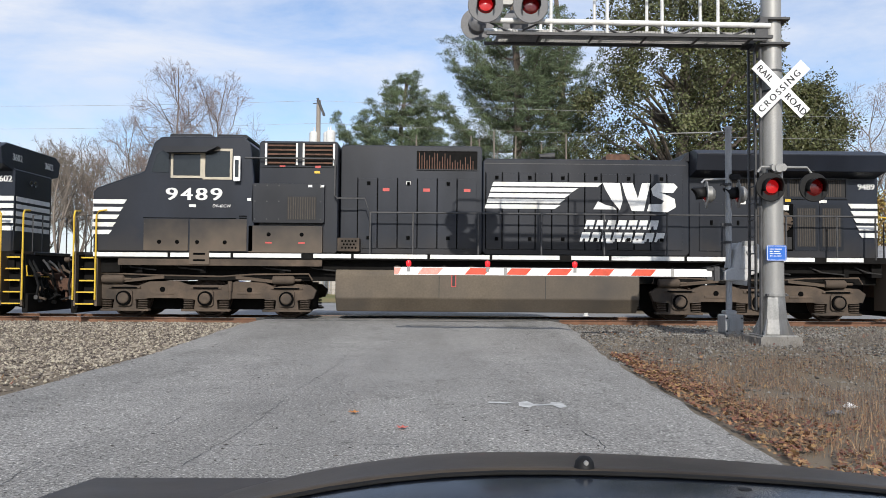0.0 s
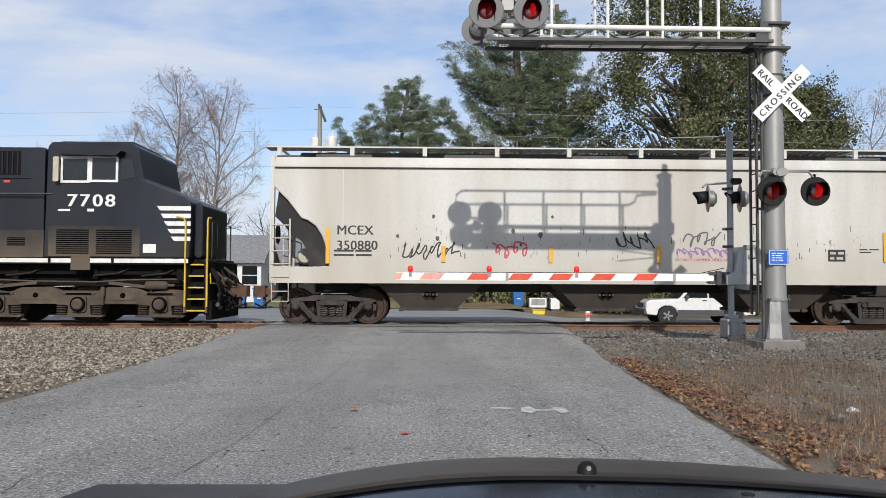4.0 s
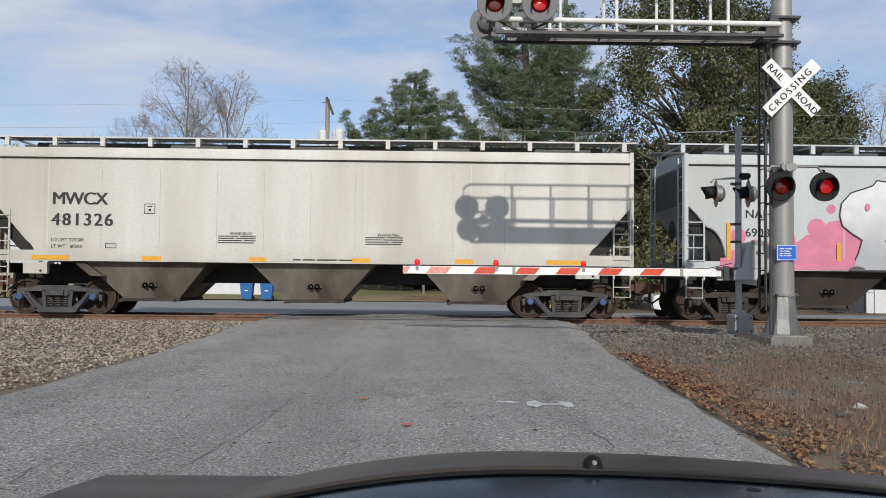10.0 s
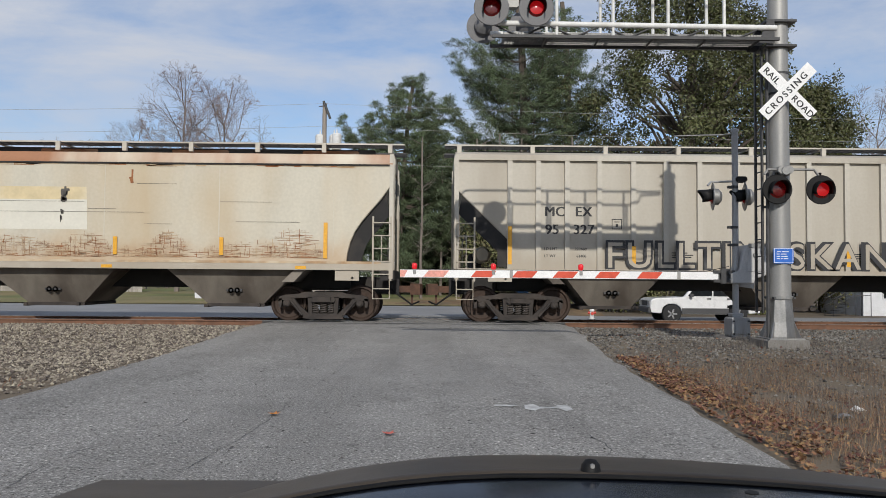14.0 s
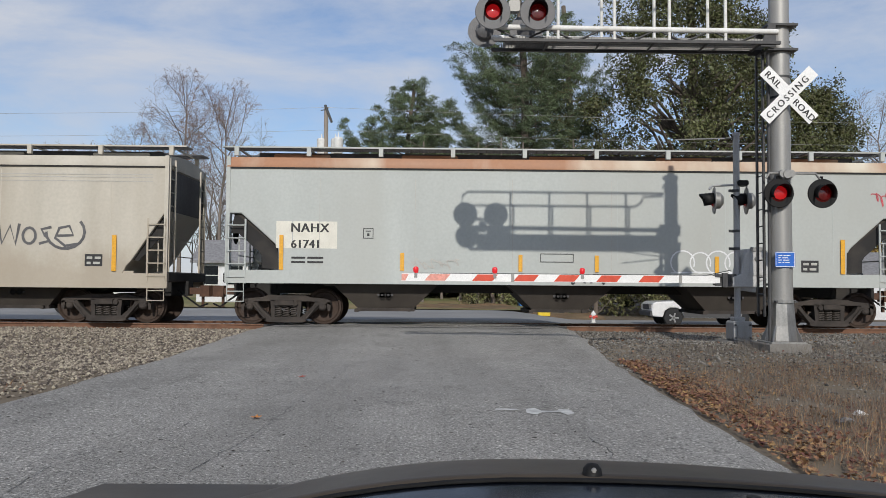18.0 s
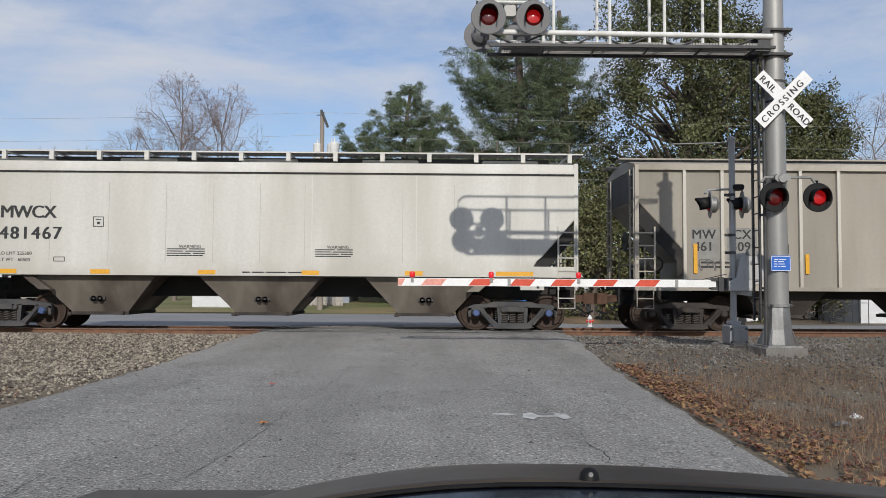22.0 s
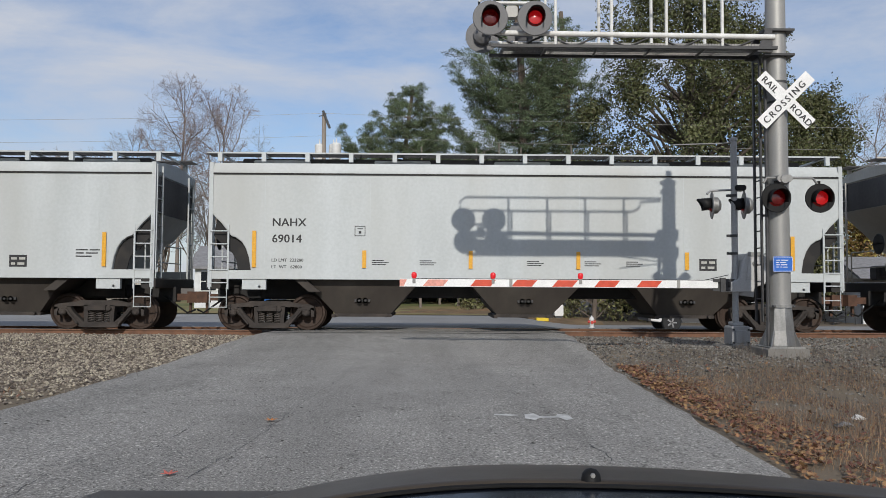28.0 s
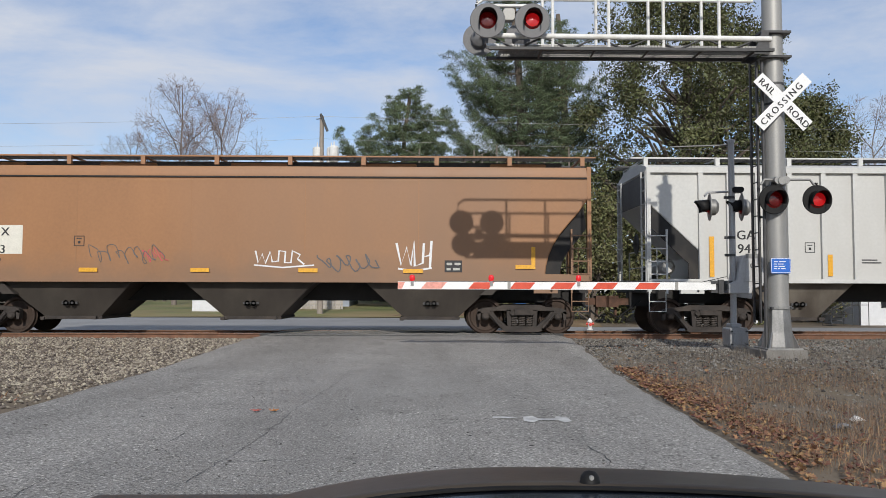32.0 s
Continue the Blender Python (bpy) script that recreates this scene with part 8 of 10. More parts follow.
k.poly([(8.18, 3.3), (8.4, 3.42), (8.65, 3.42), (8.86, 3.34), (9.4, 3.4), (9.86, 3.4), (10.02, 3.34), (10.05, 2.68), (10.5, 2.9), (10.93, 3.0), (11.4, 2.97), (11.73, 2.9), (12.14, 2.56), (12.3, 2.7), (12.22, 1.42), (11.75, 0.92), (8.18, 0.92)], black_spray)
k.layer = 9
k.poly([(5.12, 3.17), (5.45, 3.28), (6.02, 3.12), (6.4, 3.22), (6.76, 3.27), (6.74, 1.8), (8.1, 1.76), (8.1, 0.93), (5.06, 0.93)], pale_block)
k.poly([(8.3, 3.2), (8.65, 3.3), (8.86, 3.24), (9.4, 3.3), (9.9, 3.3), (9.94, 2.56), (10.22, 2.52), (10.5, 2.72), (10.93, 2.86), (11.4, 2.84), (11.7, 2.76), (12.08, 2.4), (12.14, 1.5), (11.66, 0.93), (8.3, 0.93)], pale_block)
k.layer = 10
k.poly([(10.3, 2.56), (10.72, 2.63), (11.2, 2.6), (11.6, 2.45), (11.8, 2.24), (11.6, 2.1), (12.1, 1.45), (11.7, 0.94), (11.0, 0.94), (11.4, 1.25), (11.5, 1.7), (11.25, 2.12), (10.9, 2.44)], black_spray)
k.rect(9.12, 2.5, 0.12, 0.24, black_spray)
k.rect(9.08, 1.8, 0.25, 0.32, black_spray)
k.layer = 1
k.ribbon([(12.42, 2.5), (12.52, 2.0), (12.72, 2.45), (12.86, 1.98), (12.95, 2.5)], 0.04, grey_spray)
k.ribbon([(13.2 + 0.16 * math.cos(u * 0.5), 2.2 + 0.2 * math.sin(u * 0.5)) for u in range(14)], 0.035, grey_spray)
k.ribbon([(13.75, 2.42), (13.5, 2.36), (13.6, 2.2), (13.72, 2.08), (13.45, 2.0)], 0.035, grey_spray)
k.ribbon([(13.9, 2.2), (14.3, 2.22), (14.2, 2.45), (13.95, 2.4), (13.85, 2.15), (14.1, 1.95), (14.4, 2.0)], 0.035, grey_spray)
k.ribbon([(14.1 + 0.48 * math.cos(u * 0.35), 2.3 + 0.42 * math.sin(u * 0.35)) for u in range(-9, 3)], 0.035, grey_spray)
k.tape([(1.23, 1.3, 0.1, 0.9), (4.84, 1.3, 0.1, 0.44), (7.5, 1.32, 0.11, 0.44), (9.3, 1.33, 0.11, 0.44), (11.92, 1.34, 0.11, 0.44), (15.28, 1.33, 0.11, 0.9)])
k.layer = 11
k.tape([(4.84, 1.3, 0.1, 0.44), (7.5, 1.32, 0.11, 0.44), (9.3, 1.33, 0.11, 0.44), (11.92, 1.34, 0.11, 0.44)])
k.layer = 1
k.stencil(3.6, 2.0, 0.28, 0.28)
k.panel(14.6, 1.45)
k.lines(1.4, 1.2, [(0.4, 0.3)], 0.03, 0.04)
for z in (3.75, 3.68, 3.58):
    k.rect(0.4, z, k.len - 0.8, 0.02, patch_dim, "side_bead")
rg = random.Random(8)
for i in range(40):
    k.rect(0.9 + 2.6 * rg.random(), 1.7 + 0.5 * rg.random(), 0.015, 0.05 + 0.25 * rg.random(), rust_spot, "rust_streak")
# white bubble letters over a pink cloud on one pale wagon
k = Marks("c5")
k.text("NAHX", 1.53, 2.63, 0.22)
k.text("69081", 1.53, 2.16, 0.22)
pts = [(0.6, 1.3), (0.71, 1.42), (0.98, 1.59), (1.15, 1.75), (1.33, 1.88), (1.68, 1.98), (2.11, 2.04), (2.46, 1.88), (2.7, 2.02), (2.88, 2.05), (3.09, 2.22), (3.38, 2.27), (3.65, 2.55), (3.94, 2.6), (4.5, 2.8), (9.5, 3.2), (10.7, 3.05), (11.01, 2.95), (11.37, 2.64), (11.6, 2.42), (11.68, 2.26), (11.9, 2.24), (12.16, 2.17), (12.33, 1.95), (12.55, 1.97), (12.78, 1.92), (12.98, 1.76)]
pts += [(13.15, 1.86), (13.32, 1.88), (13.48, 1.64), (13.7, 1.72), (13.95, 1.62), (14.2, 1.72), (14.5, 1.64), (14.8, 1.68), (15.0, 1.6), (15.1, 1.36)]
k.poly(pts, pink)
k.layer = 1
rg = random.Random(12)
dots = [(1.37, 2.18, 0.2), (2.64, 2.11, 0.18), (3.72, 2.88, 0.12), (3.35, 2.4, 0.24), (1.8, 1.9, 0.2)]
dots += [(10.75, 3.2, 0.06), (11.0, 3.05, 0.1)] + [(12.6 + 2.1 * rg.random(), 1.85 + 0.62 * rg.random(), 0.04 + 0.06 * rg.random()) for i in range(26)]
for x, z, r in dots:
    k.poly([(x + r * math.cos(u * 0.524), z + r * math.sin(u * 0.524)) for u in range(12)], pink)
    k.layer += 0.1
k.text("COVEN", 12.8, 2.05, 0.3, pale_block, spread=1.1, heavy=0.02)
for x0, x1 in ((0.9, 4.3), (11.3, 14.9)):
    part("overspray", Mesh().box(x0, x1, -0.003, 0.0, 1.335, 1.62), pink, k.car, "pink overspray along the sill", at=k.at(0, 0) @ Matrix.Translation((0, -0.018, 0)))
k.layer = 6
# L, i, V and E, each with a black edge and a black shade to one side
live_white = dusted(mat("shaded_white_spray", (0.72, 0.73, 0.74), 0.6, var=0.08, scale=3, bump=0), (0.33, 0.34, 0.355), 1.7, 3.2, 0.95)


def letter(pts, d=0.035, shade=0.07):
    if shade:
        k.poly([(a + shade, b - 0.02) for a, b in pts], black_spray)
        k.layer += 0.7
    k.outlined(pts, black_spray, live_white, d)


k.poly([(5.3, 1.32), (5.4, 2.1), (6.6, 2.5), (7.3, 3.2), (7.6, 2.2), (8.4, 2.2), (8.9, 2.9), (9.2, 1.32)], live_white)
k.layer = 6.5
letter([(4.87, 3.63), (5.3, 3.57), (5.8, 3.43), (5.61, 2.91), (5.44, 2.45), (5.09, 2.09), (5.53, 2.22), (5.55, 1.31), (4.15, 1.31), (4.37, 1.76), (4.47, 2.09), (4.22, 2.25), (3.98, 2.44), (3.91, 2.72), (3.96, 3.03), (4.21, 3.31), (4.56, 3.42), (4.77, 3.5)])
k.layer = 7.5
letter([(5.71, 2.38), (6.1, 2.5), (6.49, 2.58), (6.71, 2.06), (7.0, 1.32), (5.55, 1.31), (5.54, 2.19)])
letter([(5.63, 3.19), (6.37, 3.22), (6.48, 3.41), (6.79, 3.53), (7.12, 3.45), (7.31, 3.13), (7.23, 2.78), (6.99, 2.56), (6.7, 2.52), (6.49, 2.66), (5.92, 2.81), (5.64, 2.81)])
k.layer = 10
letter([(7.27, 3.55), (7.6, 3.6), (7.95, 3.64), (8.0, 3.1), (8.05, 2.67), (8.12, 2.17), (8.25, 2.9), (8.42, 3.55), (9.06, 3.5), (8.84, 2.82), (8.66, 2.1), (8.57, 1.34), (7.92, 1.34), (8.2, 1.56), (7.98, 1.79), (7.62, 2.03), (7.43, 2.59)], shade=0.12)
letter([(9.13, 3.53), (9.44, 3.5), (9.94, 3.42), (10.36, 3.51), (10.74, 3.6), (10.65, 2.94), (9.95, 2.88), (9.78, 2.75), (9.95, 2.54), (10.59, 2.51), (10.81, 2.19), (11.16, 2.23), (11.49, 1.98), (11.55, 1.62), (11.38, 1.34), (8.63, 1.34), (8.71, 2.03), (8.93, 2.82)], shade=0.1)
k.layer = 12.5
k.poly([(9.7, 2.9), (10.2, 2.95), (10.62, 2.94), (10.62, 2.47), (9.95, 2.4), (9.78, 2.2), (9.6, 2.1), (9.45, 2.25), (9.75, 2.55)], black_spray)
k.layer = 13
k.poly([(10.16, 2.83), (10.55, 2.85), (10.55, 2.57), (10.21, 2.57)], pink)
k.outlined([(10.37, 2.77), (10.73, 2.8), (10.75, 2.94), (11.13, 2.63), (10.8, 2.37), (10.76, 2.51), (10.38, 2.51)], black_spray, white_spray, 0.03)
k.outlined([(9.5 + 0.3 * math.cos(u * 0.524), 2.62 + 0.3 * math.sin(u * 0.524)) for u in range(12)], black_spray, white_spray, 0.03)
k.ribbon([(11.02 + 0.47 * math.cos(u * 0.4), 1.78 + 0.42 * math.sin(u * 0.4)) for u in range(1, 9)], 0.025, black_spray)
k.ribbon([(10.6, 2.45), (10.72, 2.1), (10.9, 1.7), (11.0, 1.34)], 0.022, black_spray)
k.ribbon([(6.02, 3.2), (6.02, 2.8)], 0.016, black_spray)
k.ribbon([(6.62, 2.97), (7.05, 3.0)], 0.016, black_spray)
k.ribbon([(5.3, 2.2), (5.28, 1.34)], 0.014, black_spray)
for x, z in ((9.3, 3.45), (9.42, 3.3), (9.2, 3.2)):
    k.ribbon([(9.32, 3.36), (x + (x - 9.32), z + (z - 3.36))], 0.012, black_spray)
k.poly([(11.09 + 0.06 * math.cos(u * 0.785), 1.83 + 0.06 * math.sin(u * 0.785)) for u in range(8)], black_spray)
k.poly([(4.62 + 0.07 * math.cos(u * 0.785), 2.93 + 0.1 * math.sin(u * 0.785)) for u in range(8)], pink)
for i in range(4):
    k.poly([(8.48 + 0.1 * i, 3.44 - 0.02 * i), (8.53 + 0.1 * i, 3.44 - 0.02 * i), (8.53 + 0.1 * i, 3.39 - 0.02 * i), (8.48 + 0.1 * i, 3.39 - 0.02 * i)], black_spray)
    k.poly([(8.5 + 0.02 * i, 3.36 - 0.12 * i), (8.56 + 0.02 * i, 3.36 - 0.12 * i), (8.56 + 0.02 * i, 3.3 - 0.12 * i), (8.5 + 0.02 * i, 3.3 - 0.12 * i)], black_spray)
for x in (4.35, 5.45, 7.15, 8.7):
    k.poly([(x + 0.22 * math.cos(u * 0.524), 1.32 + 0.12 * math.sin(u * 0.524)) for u in range(7)], grey_spray)
k.layer = 14
k.tape([(1.06, 1.56, 0.1, 0.94)] + [(x, 1.56, 0.1, 0.46) for x in (3.84, 6.56, 9.24, 11.94)] + [(14.72, 1.57, 0.1, 0.9)])


# ---- trees ----
bark = mat("bark", (0.13, 0.105, 0.085), 0.95, var=0.3, scale=4, fine=18, bump=0.7, streak=4)
bark_grey = mat("grey_bark", (0.2, 0.17, 0.145), 0.95, var=0.25, scale=4, fine=18, bump=0.4, streak=4)
needles = islands(mat("pine_needles", (0.105, 0.138, 0.07), 0.7, var=0.35, scale=0.5, fine=4, bump=0), 0.45, 0.02)
broad_leaf = islands(mat("evergreen_leaves", (0.09, 0.095, 0.034), 0.6, var=0.35, scale=0.4, fine=3, bump=0), 0.5, 0.03)


bush_leaf = islands(mat("undergrowth_leaves", (0.14, 0.135, 0.055), 0.7, var=0.4, scale=0.5, fine=3, bump=0), 0.55, 0.04)
autumn_leaf = islands(mat("yellowing_leaves", (0.3, 0.2, 0.06), 0.7, var=0.4, scale=0.5, fine=3, bump=0), 0.55, 0.04)
woods_leaf = islands(mat("shaded_woodland_leaves", (0.06, 0.072, 0.034), 0.7, var=0.35, scale=0.4, fine=3, bump=0), 0.5, 0.03)
litter_m = mat("leaf_litter", (0.2, 0.125, 0.065), 0.95, var=0.4, scale=1.2, fine=14, bump=0.8, dirt=(0.12, 0.1, 0.06), dirt_at=0.55)
thing("leaf_bank", pose(0, 0, 0), "low bank covered with brown fallen leaves", "bank", kind="structure", m=sheet(spaced([(-4, 9, 0.5)]), spaced([(40.9, 48, 0.4)]), lambda x, y: ground_height(x, y) - 0.04 + (0.24 + 0.12 * noise.noise((x * 0.9, y * 0.9, 3))) * smoothstep(40.9, 43, y) * smoothstep(-4, -1.5, x)), material=litter_m)


def leaf_cloud(centres, n, size, spread, rng, aspect=2.2, flat=1.0):
    """Many small leaves scattered round each centre."""
    cs = np.repeat(np.array([c[:3] for c in centres]), n, axis=0)
    sp = np.repeat(np.array([c[3] if len(c) > 3 else spread for c in centres]), n)
    d = rng.normal(size=cs.shape)
    d /= np.linalg.norm(d, axis=1)[:, None]
    rad = sp * rng.random(len(cs)) ** 0.5
    p = cs + d * rad[:, None] * np.array([1, 1, flat])
    a = rng.normal(size=cs.shape)
    a /= np.linalg.norm(a, axis=1)[:, None]
    b = np.cross(a, rng.normal(size=cs.shape))
    b /= np.linalg.norm(b, axis=1)[:, None]
    s = size * (0.6 + 0.8 * rng.random(len(cs)))[:, None]
    a, b = a * s, b * s / aspect
    v = np.stack([p - a, p + b, p + a, p - b], axis=1).reshape(-1, 3)
    me = bpy.data.meshes.new("crown")
    me.from_pydata(v.tolist(), [], [(4 * i, 4 * i + 1, 4 * i + 2, 4 * i + 3) for i in range(len(cs))])
    me.materials.append(None)
    return me


def limb(m, p, d, length, r, rng, bend=0.3, segs=4):
    pts = [p]
    for i in range(segs):
        d = (d + Vector(rng.normal(size=3)) * bend * 0.35 + Vector((0, 0, 0.03))).normalized()
        pts.append(pts[-1] + d * (length / segs))
    m.tube(pts, r, 4 if r < 0.05 else 7, r * 0.45)
    return pts, d


def pine(at, h, r, seed, label, low=0.22, dens=1.0, lean=0.0):
    """A white pine: tiers of long limbs that sweep out and up, with side sprays of needles and sky between the tiers."""
    rng = np.random.default_rng(seed)
    t = thing("pine_tree", at, label, "tree")
    m = Mesh()
    trunk, _ = limb(m, Vector((0, 0, -0.2)), Vector((0, 0, 1)), h, 0.017 * h, rng, 0.1, 8)
    tufts = []
    z = h * low
    while z < h * 0.99:
        f = (z - h * low) / (h * (1 - low))
        reach = r * (0.62 + 0.38 * math.sin(min(1.0, f * 2.2 + 0.35) * math.pi / 2)) * min(1.0, (1 - f) * 1.75 + 0.06)
        i = min(7, int(z / h * 8))
        c = trunk[i].lerp(trunk[i + 1], z / h * 8 - i)
        k = 6 if f < 0.85 else 4
        a0 = rng.random() * 6.28
        for j in range(k):
            if rng.random() < 0.12:
                continue
            u = a0 + 6.283 * j / k + rng.normal() * 0.3
            ln = reach * (0.5 + 0.62 * rng.random())
            out, side = Vector((math.cos(u), math.sin(u), 0)), Vector((-math.sin(u), math.cos(u), 0))
            rise, bow = 0.05 + 0.45 * f + rng.normal() * 0.1, 0.3 + 0.25 * rng.random()
            pts = [c + out * (ln * q) + Vector((0, 0, ln * (rise * q - 0.12 * math.sin(q * 3.1) + bow * q ** 3))) + side * (0.1 * ln * q * q * float(rng.normal())) for q in (0, 0.2, 0.4, 0.6, 0.8, 1.0)]
            m.tube(pts, 0.03 + 0.006 * ln, 4, 0.012)
            n = max(2, int(ln / 0.42))
            for b in range(n):
                q = 0.28 + 0.72 * (b + rng.random() * 0.6) / n
                g = min(4, int(q * 5))
                p = pts[g].lerp(pts[g + 1], min(1.0, q * 5 - g))
                for sg in (-1, 1):
                    bl = (0.28 * ln * (1.15 - q) + 0.3) * (0.6 + 0.7 * rng.random())
                    d = (out * 0.75 + side * sg * 0.75 + Vector((0, 0, 0.28 + 0.25 * float(rng.normal())))).normalized()
                    if bl > 0.7:
                        m.tube([p, p + d * bl], 0.014, 3, 0.007)
                    for e in np.arange(0.35, bl + 0.2, 0.45):
                        tufts.append((*(p + d * float(e) + Vector((0, 0, 0.05))), 0.28 + 0.3 * rng.random()))
            tufts.append((*pts[-1], 0.3))
        z += h * (0.033 + 0.026 * rng.random())
    part("trunk", m, bark, t)
    part("crown", leaf_cloud(tufts, int(30 * dens), 0.18, 0.5, rng, 13.0, 0.5), needles, t, "dark green needle sprays with gaps")
    return t


def broadleaf(at, h, r, seed, label, leaf=None, low=0.08, n=900, per=58, size=0.1):
    rng = np.random.default_rng(seed)
    t = thing("evergreen_tree", at, label, "tree")
    m = Mesh()
    trunk, _ = limb(m, Vector((0, 0, -0.2)), Vector((0, 0, 1)), h * 0.9, 0.02 * h, rng, 0.2, 8)
    cl = []
    for i in range(n // 9):
        f = rng.random() ** 0.8
        z = h * (low + (0.97 - low) * f)
        prof = (math.sin(min(1, 0.18 + f) * math.pi * 0.93)) ** 0.6 * (0.85 + 0.3 * noise.noise((f * 5, seed, 0)))
        u = rng.random() * 6.283
        ln = r * prof * (0.55 + 0.5 * rng.random())
        k = min(7, int(z * 0.75 / (h * 0.9) * 8))
        d = Vector((math.cos(u), math.sin(u), 0.45 + 0.3 * rng.random())).normalized()
        pts, _ = limb(m, trunk[k], d, max(0.6, ln), 0.006 * h, rng, 0.3, 4)
        tip = Vector((math.cos(u) * ln, math.sin(u) * ln, z))
        for j in range(9):
            q = tip + Vector(rng.normal(size=3)) * (0.1 * r) - Vector((math.cos(u), math.sin(u), 0)) * (rng.random() * 0.3 * ln)
            cl.append((*q, 0.45 + 0.55 * rng.random()))
    part("trunk", m, bark, t)
    part("crown", leaf_cloud(cl, per, size, 0.7, rng, 2.0), leaf or broad_leaf, t, "dense olive-green leaves with gaps")
    return t


def crown_mesh(h, rx, seed, low=0.45, fine=1.0):
    """A rounded leafless crown: leaders fan out from the trunk and fork into fine twigs, all within an egg-shaped outline."""
    rng = np.random.default_rng(seed)
    wood, twigs = Mesh(), Mesh()
    c, rz = Vector((0, 0, h * (1 + low) / 2)), h * (1 - low) / 2
    trunk, _ = limb(wood, Vector((0, 0, -0.2)), Vector((0, 0, 1)), h * low * 0.85, h * 0.012, rng, 0.06, 4)

    def inside(p):
        d = p - c
        return (d.x / rx) ** 2 + (d.y / rx) ** 2 + (d.z / rz) ** 2 < 1.0 + 0.25 * noise.noise((p.x * 0.5 + seed, p.y * 0.5, p.z * 0.5))

    def grow(m, p, d, ln, r, k):
        pts = [p]
        for i in range(4):
            d = (d + Vector(rng.normal(size=3)) * 0.15 + Vector((0, 0, 0.02))).normalized()
            q = pts[-1] + d * (ln / 4)
            if not inside(q) and rng.random() < 0.8:
                break
            pts.append(q)
        if len(pts) < 2:
            return
        m.tube(pts, r, 5 if r > 0.03 else 3, r * 0.35)
        if k == 0:
            return
        n = (4, 4, 6, 9)[k]
        for i in range(n):
            q = (0.12 + 0.86 * (i + rng.random() * 0.7) / n) * (len(pts) - 1)
            g = min(len(pts) - 2, int(q))
            b = pts[g].lerp(pts[g + 1], q - g)
            side = Vector(rng.normal(size=3))
            side = (side - d * side.dot(d)).normalized()
            nd = (d + side * (0.75 + 0.6 * rng.random()) + Vector((0, 0, 0.08))).normalized()
            grow(twigs, b, nd, ln * (0.36 + 0.22 * rng.random()), max(0.0075 * fine, r * 0.42), k - 1)

    axis = [trunk[-1].lerp(c + Vector((0.12 * rx, 0, rz * 0.85)), q / 4) + Vector((0.05 * rx * float(rng.normal()), 0.05 * rx * float(rng.normal()), 0)) * (q > 0) for q in range(5)]
    wood.tube(axis, h * 0.0075, 6, 0.02)
    n = 15
    for i in range(n):
        u = 1 - 1.15 * (i + rng.random()) / n
        a, w = i * 2.4 + 0.5 * rng.random(), math.sqrt(max(0.03, 1 - u * u))
        tip = c + Vector((rx * w * math.cos(a), rx * w * math.sin(a), rz * u * 0.95))
        q = min(3.6, max(0.0, (tip.z - 0.75 * (tip - c).xy.length - rz * 0.25 - axis[0].z) / (axis[-1].z - axis[0].z) * 4))
        base = axis[int(q)].lerp(axis[int(q) + 1], q - int(q))
        d = (tip - base)
        grow(wood, base, (d.normalized() - Vector((0, 0, 0.12))).normalized(), d.length, 0.012 + 0.007 * d.length, 3)
    return wood, twigs


twig_m = mat("pinkish_twigs", (0.27, 0.205, 0.18), 0.95, var=0.2, scale=3, fine=18, bump=0.0)


def round_tree(at, h, rx, seed, label, low=0.45):
    t = thing("bare_tree", at, label, "tree")
    wood_m, fine_m = crown_mesh(h, rx, seed, low)
    part("trunk", wood_m, bark_grey, t)
    part("branchwork", fine_m, twig_m, t, "fine pinkish-grey leafless twigs")
    return t


def bare_mesh(h, seed, spread=0.5, depth=5, r0=None):
    """A leafless crown: one to three leaders with limbs along them that fork again and again into fine twigs."""
    rng = np.random.default_rng(seed)
    m = Mesh()

    def grow(p, d, ln, r, k):
        pts, dd = limb(m, p, d, ln, r, rng, 0.3, 4 if k > 1 else 3)
        if k == 0:
            return
        n = 6 if k > 2 else 4
        for i in range(n):
            q = 0.25 + 0.72 * (i + rng.random() * 0.7) / n
            g = min(len(pts) - 2, int(q * (len(pts) - 1)))
            b = pts[g].lerp(pts[g + 1], q * (len(pts) - 1) - g)
            side = Vector(rng.normal(size=3))
            side = (side - dd * side.dot(dd)).normalized()
            nd = (dd + side * (spread * (1.05 + 0.8 * rng.random())) + Vector((0, 0, 0.14))).normalized()
            grow(b, nd, ln * (0.42 + 0.2 * rng.random()) * (1.3 - 0.65 * q), max(0.006, r * 0.46), k - 1)

    leaders = 2 + int(rng.random() * 1.8)
    base, up = limb(m, Vector((0, 0, -0.2)), Vector((0, 0, 1)), h * 0.22, r0 or h * 0.013, rng, 0.08, 3)
    for i in range(leaders):
        a = rng.random() * 6.28
        tilt = 0.16 + 0.12 * rng.random()
        grow(base[-1], Vector((math.cos(a) * tilt, math.sin(a) * tilt, 1)).normalized(), h * (0.6 - 0.1 * i * rng.random()), (r0 or h * 0.013) * 0.65, min(depth - 1, 4))
    return m


def bare(at, h, seed, label, spread=0.5, depth=5, name="bare_tree"):
    t = thing(name, at, label, "tree")
    part("branchwork", bare_mesh(h, seed, spread, depth), bark_grey, t, "leafless grey branches")
    return t


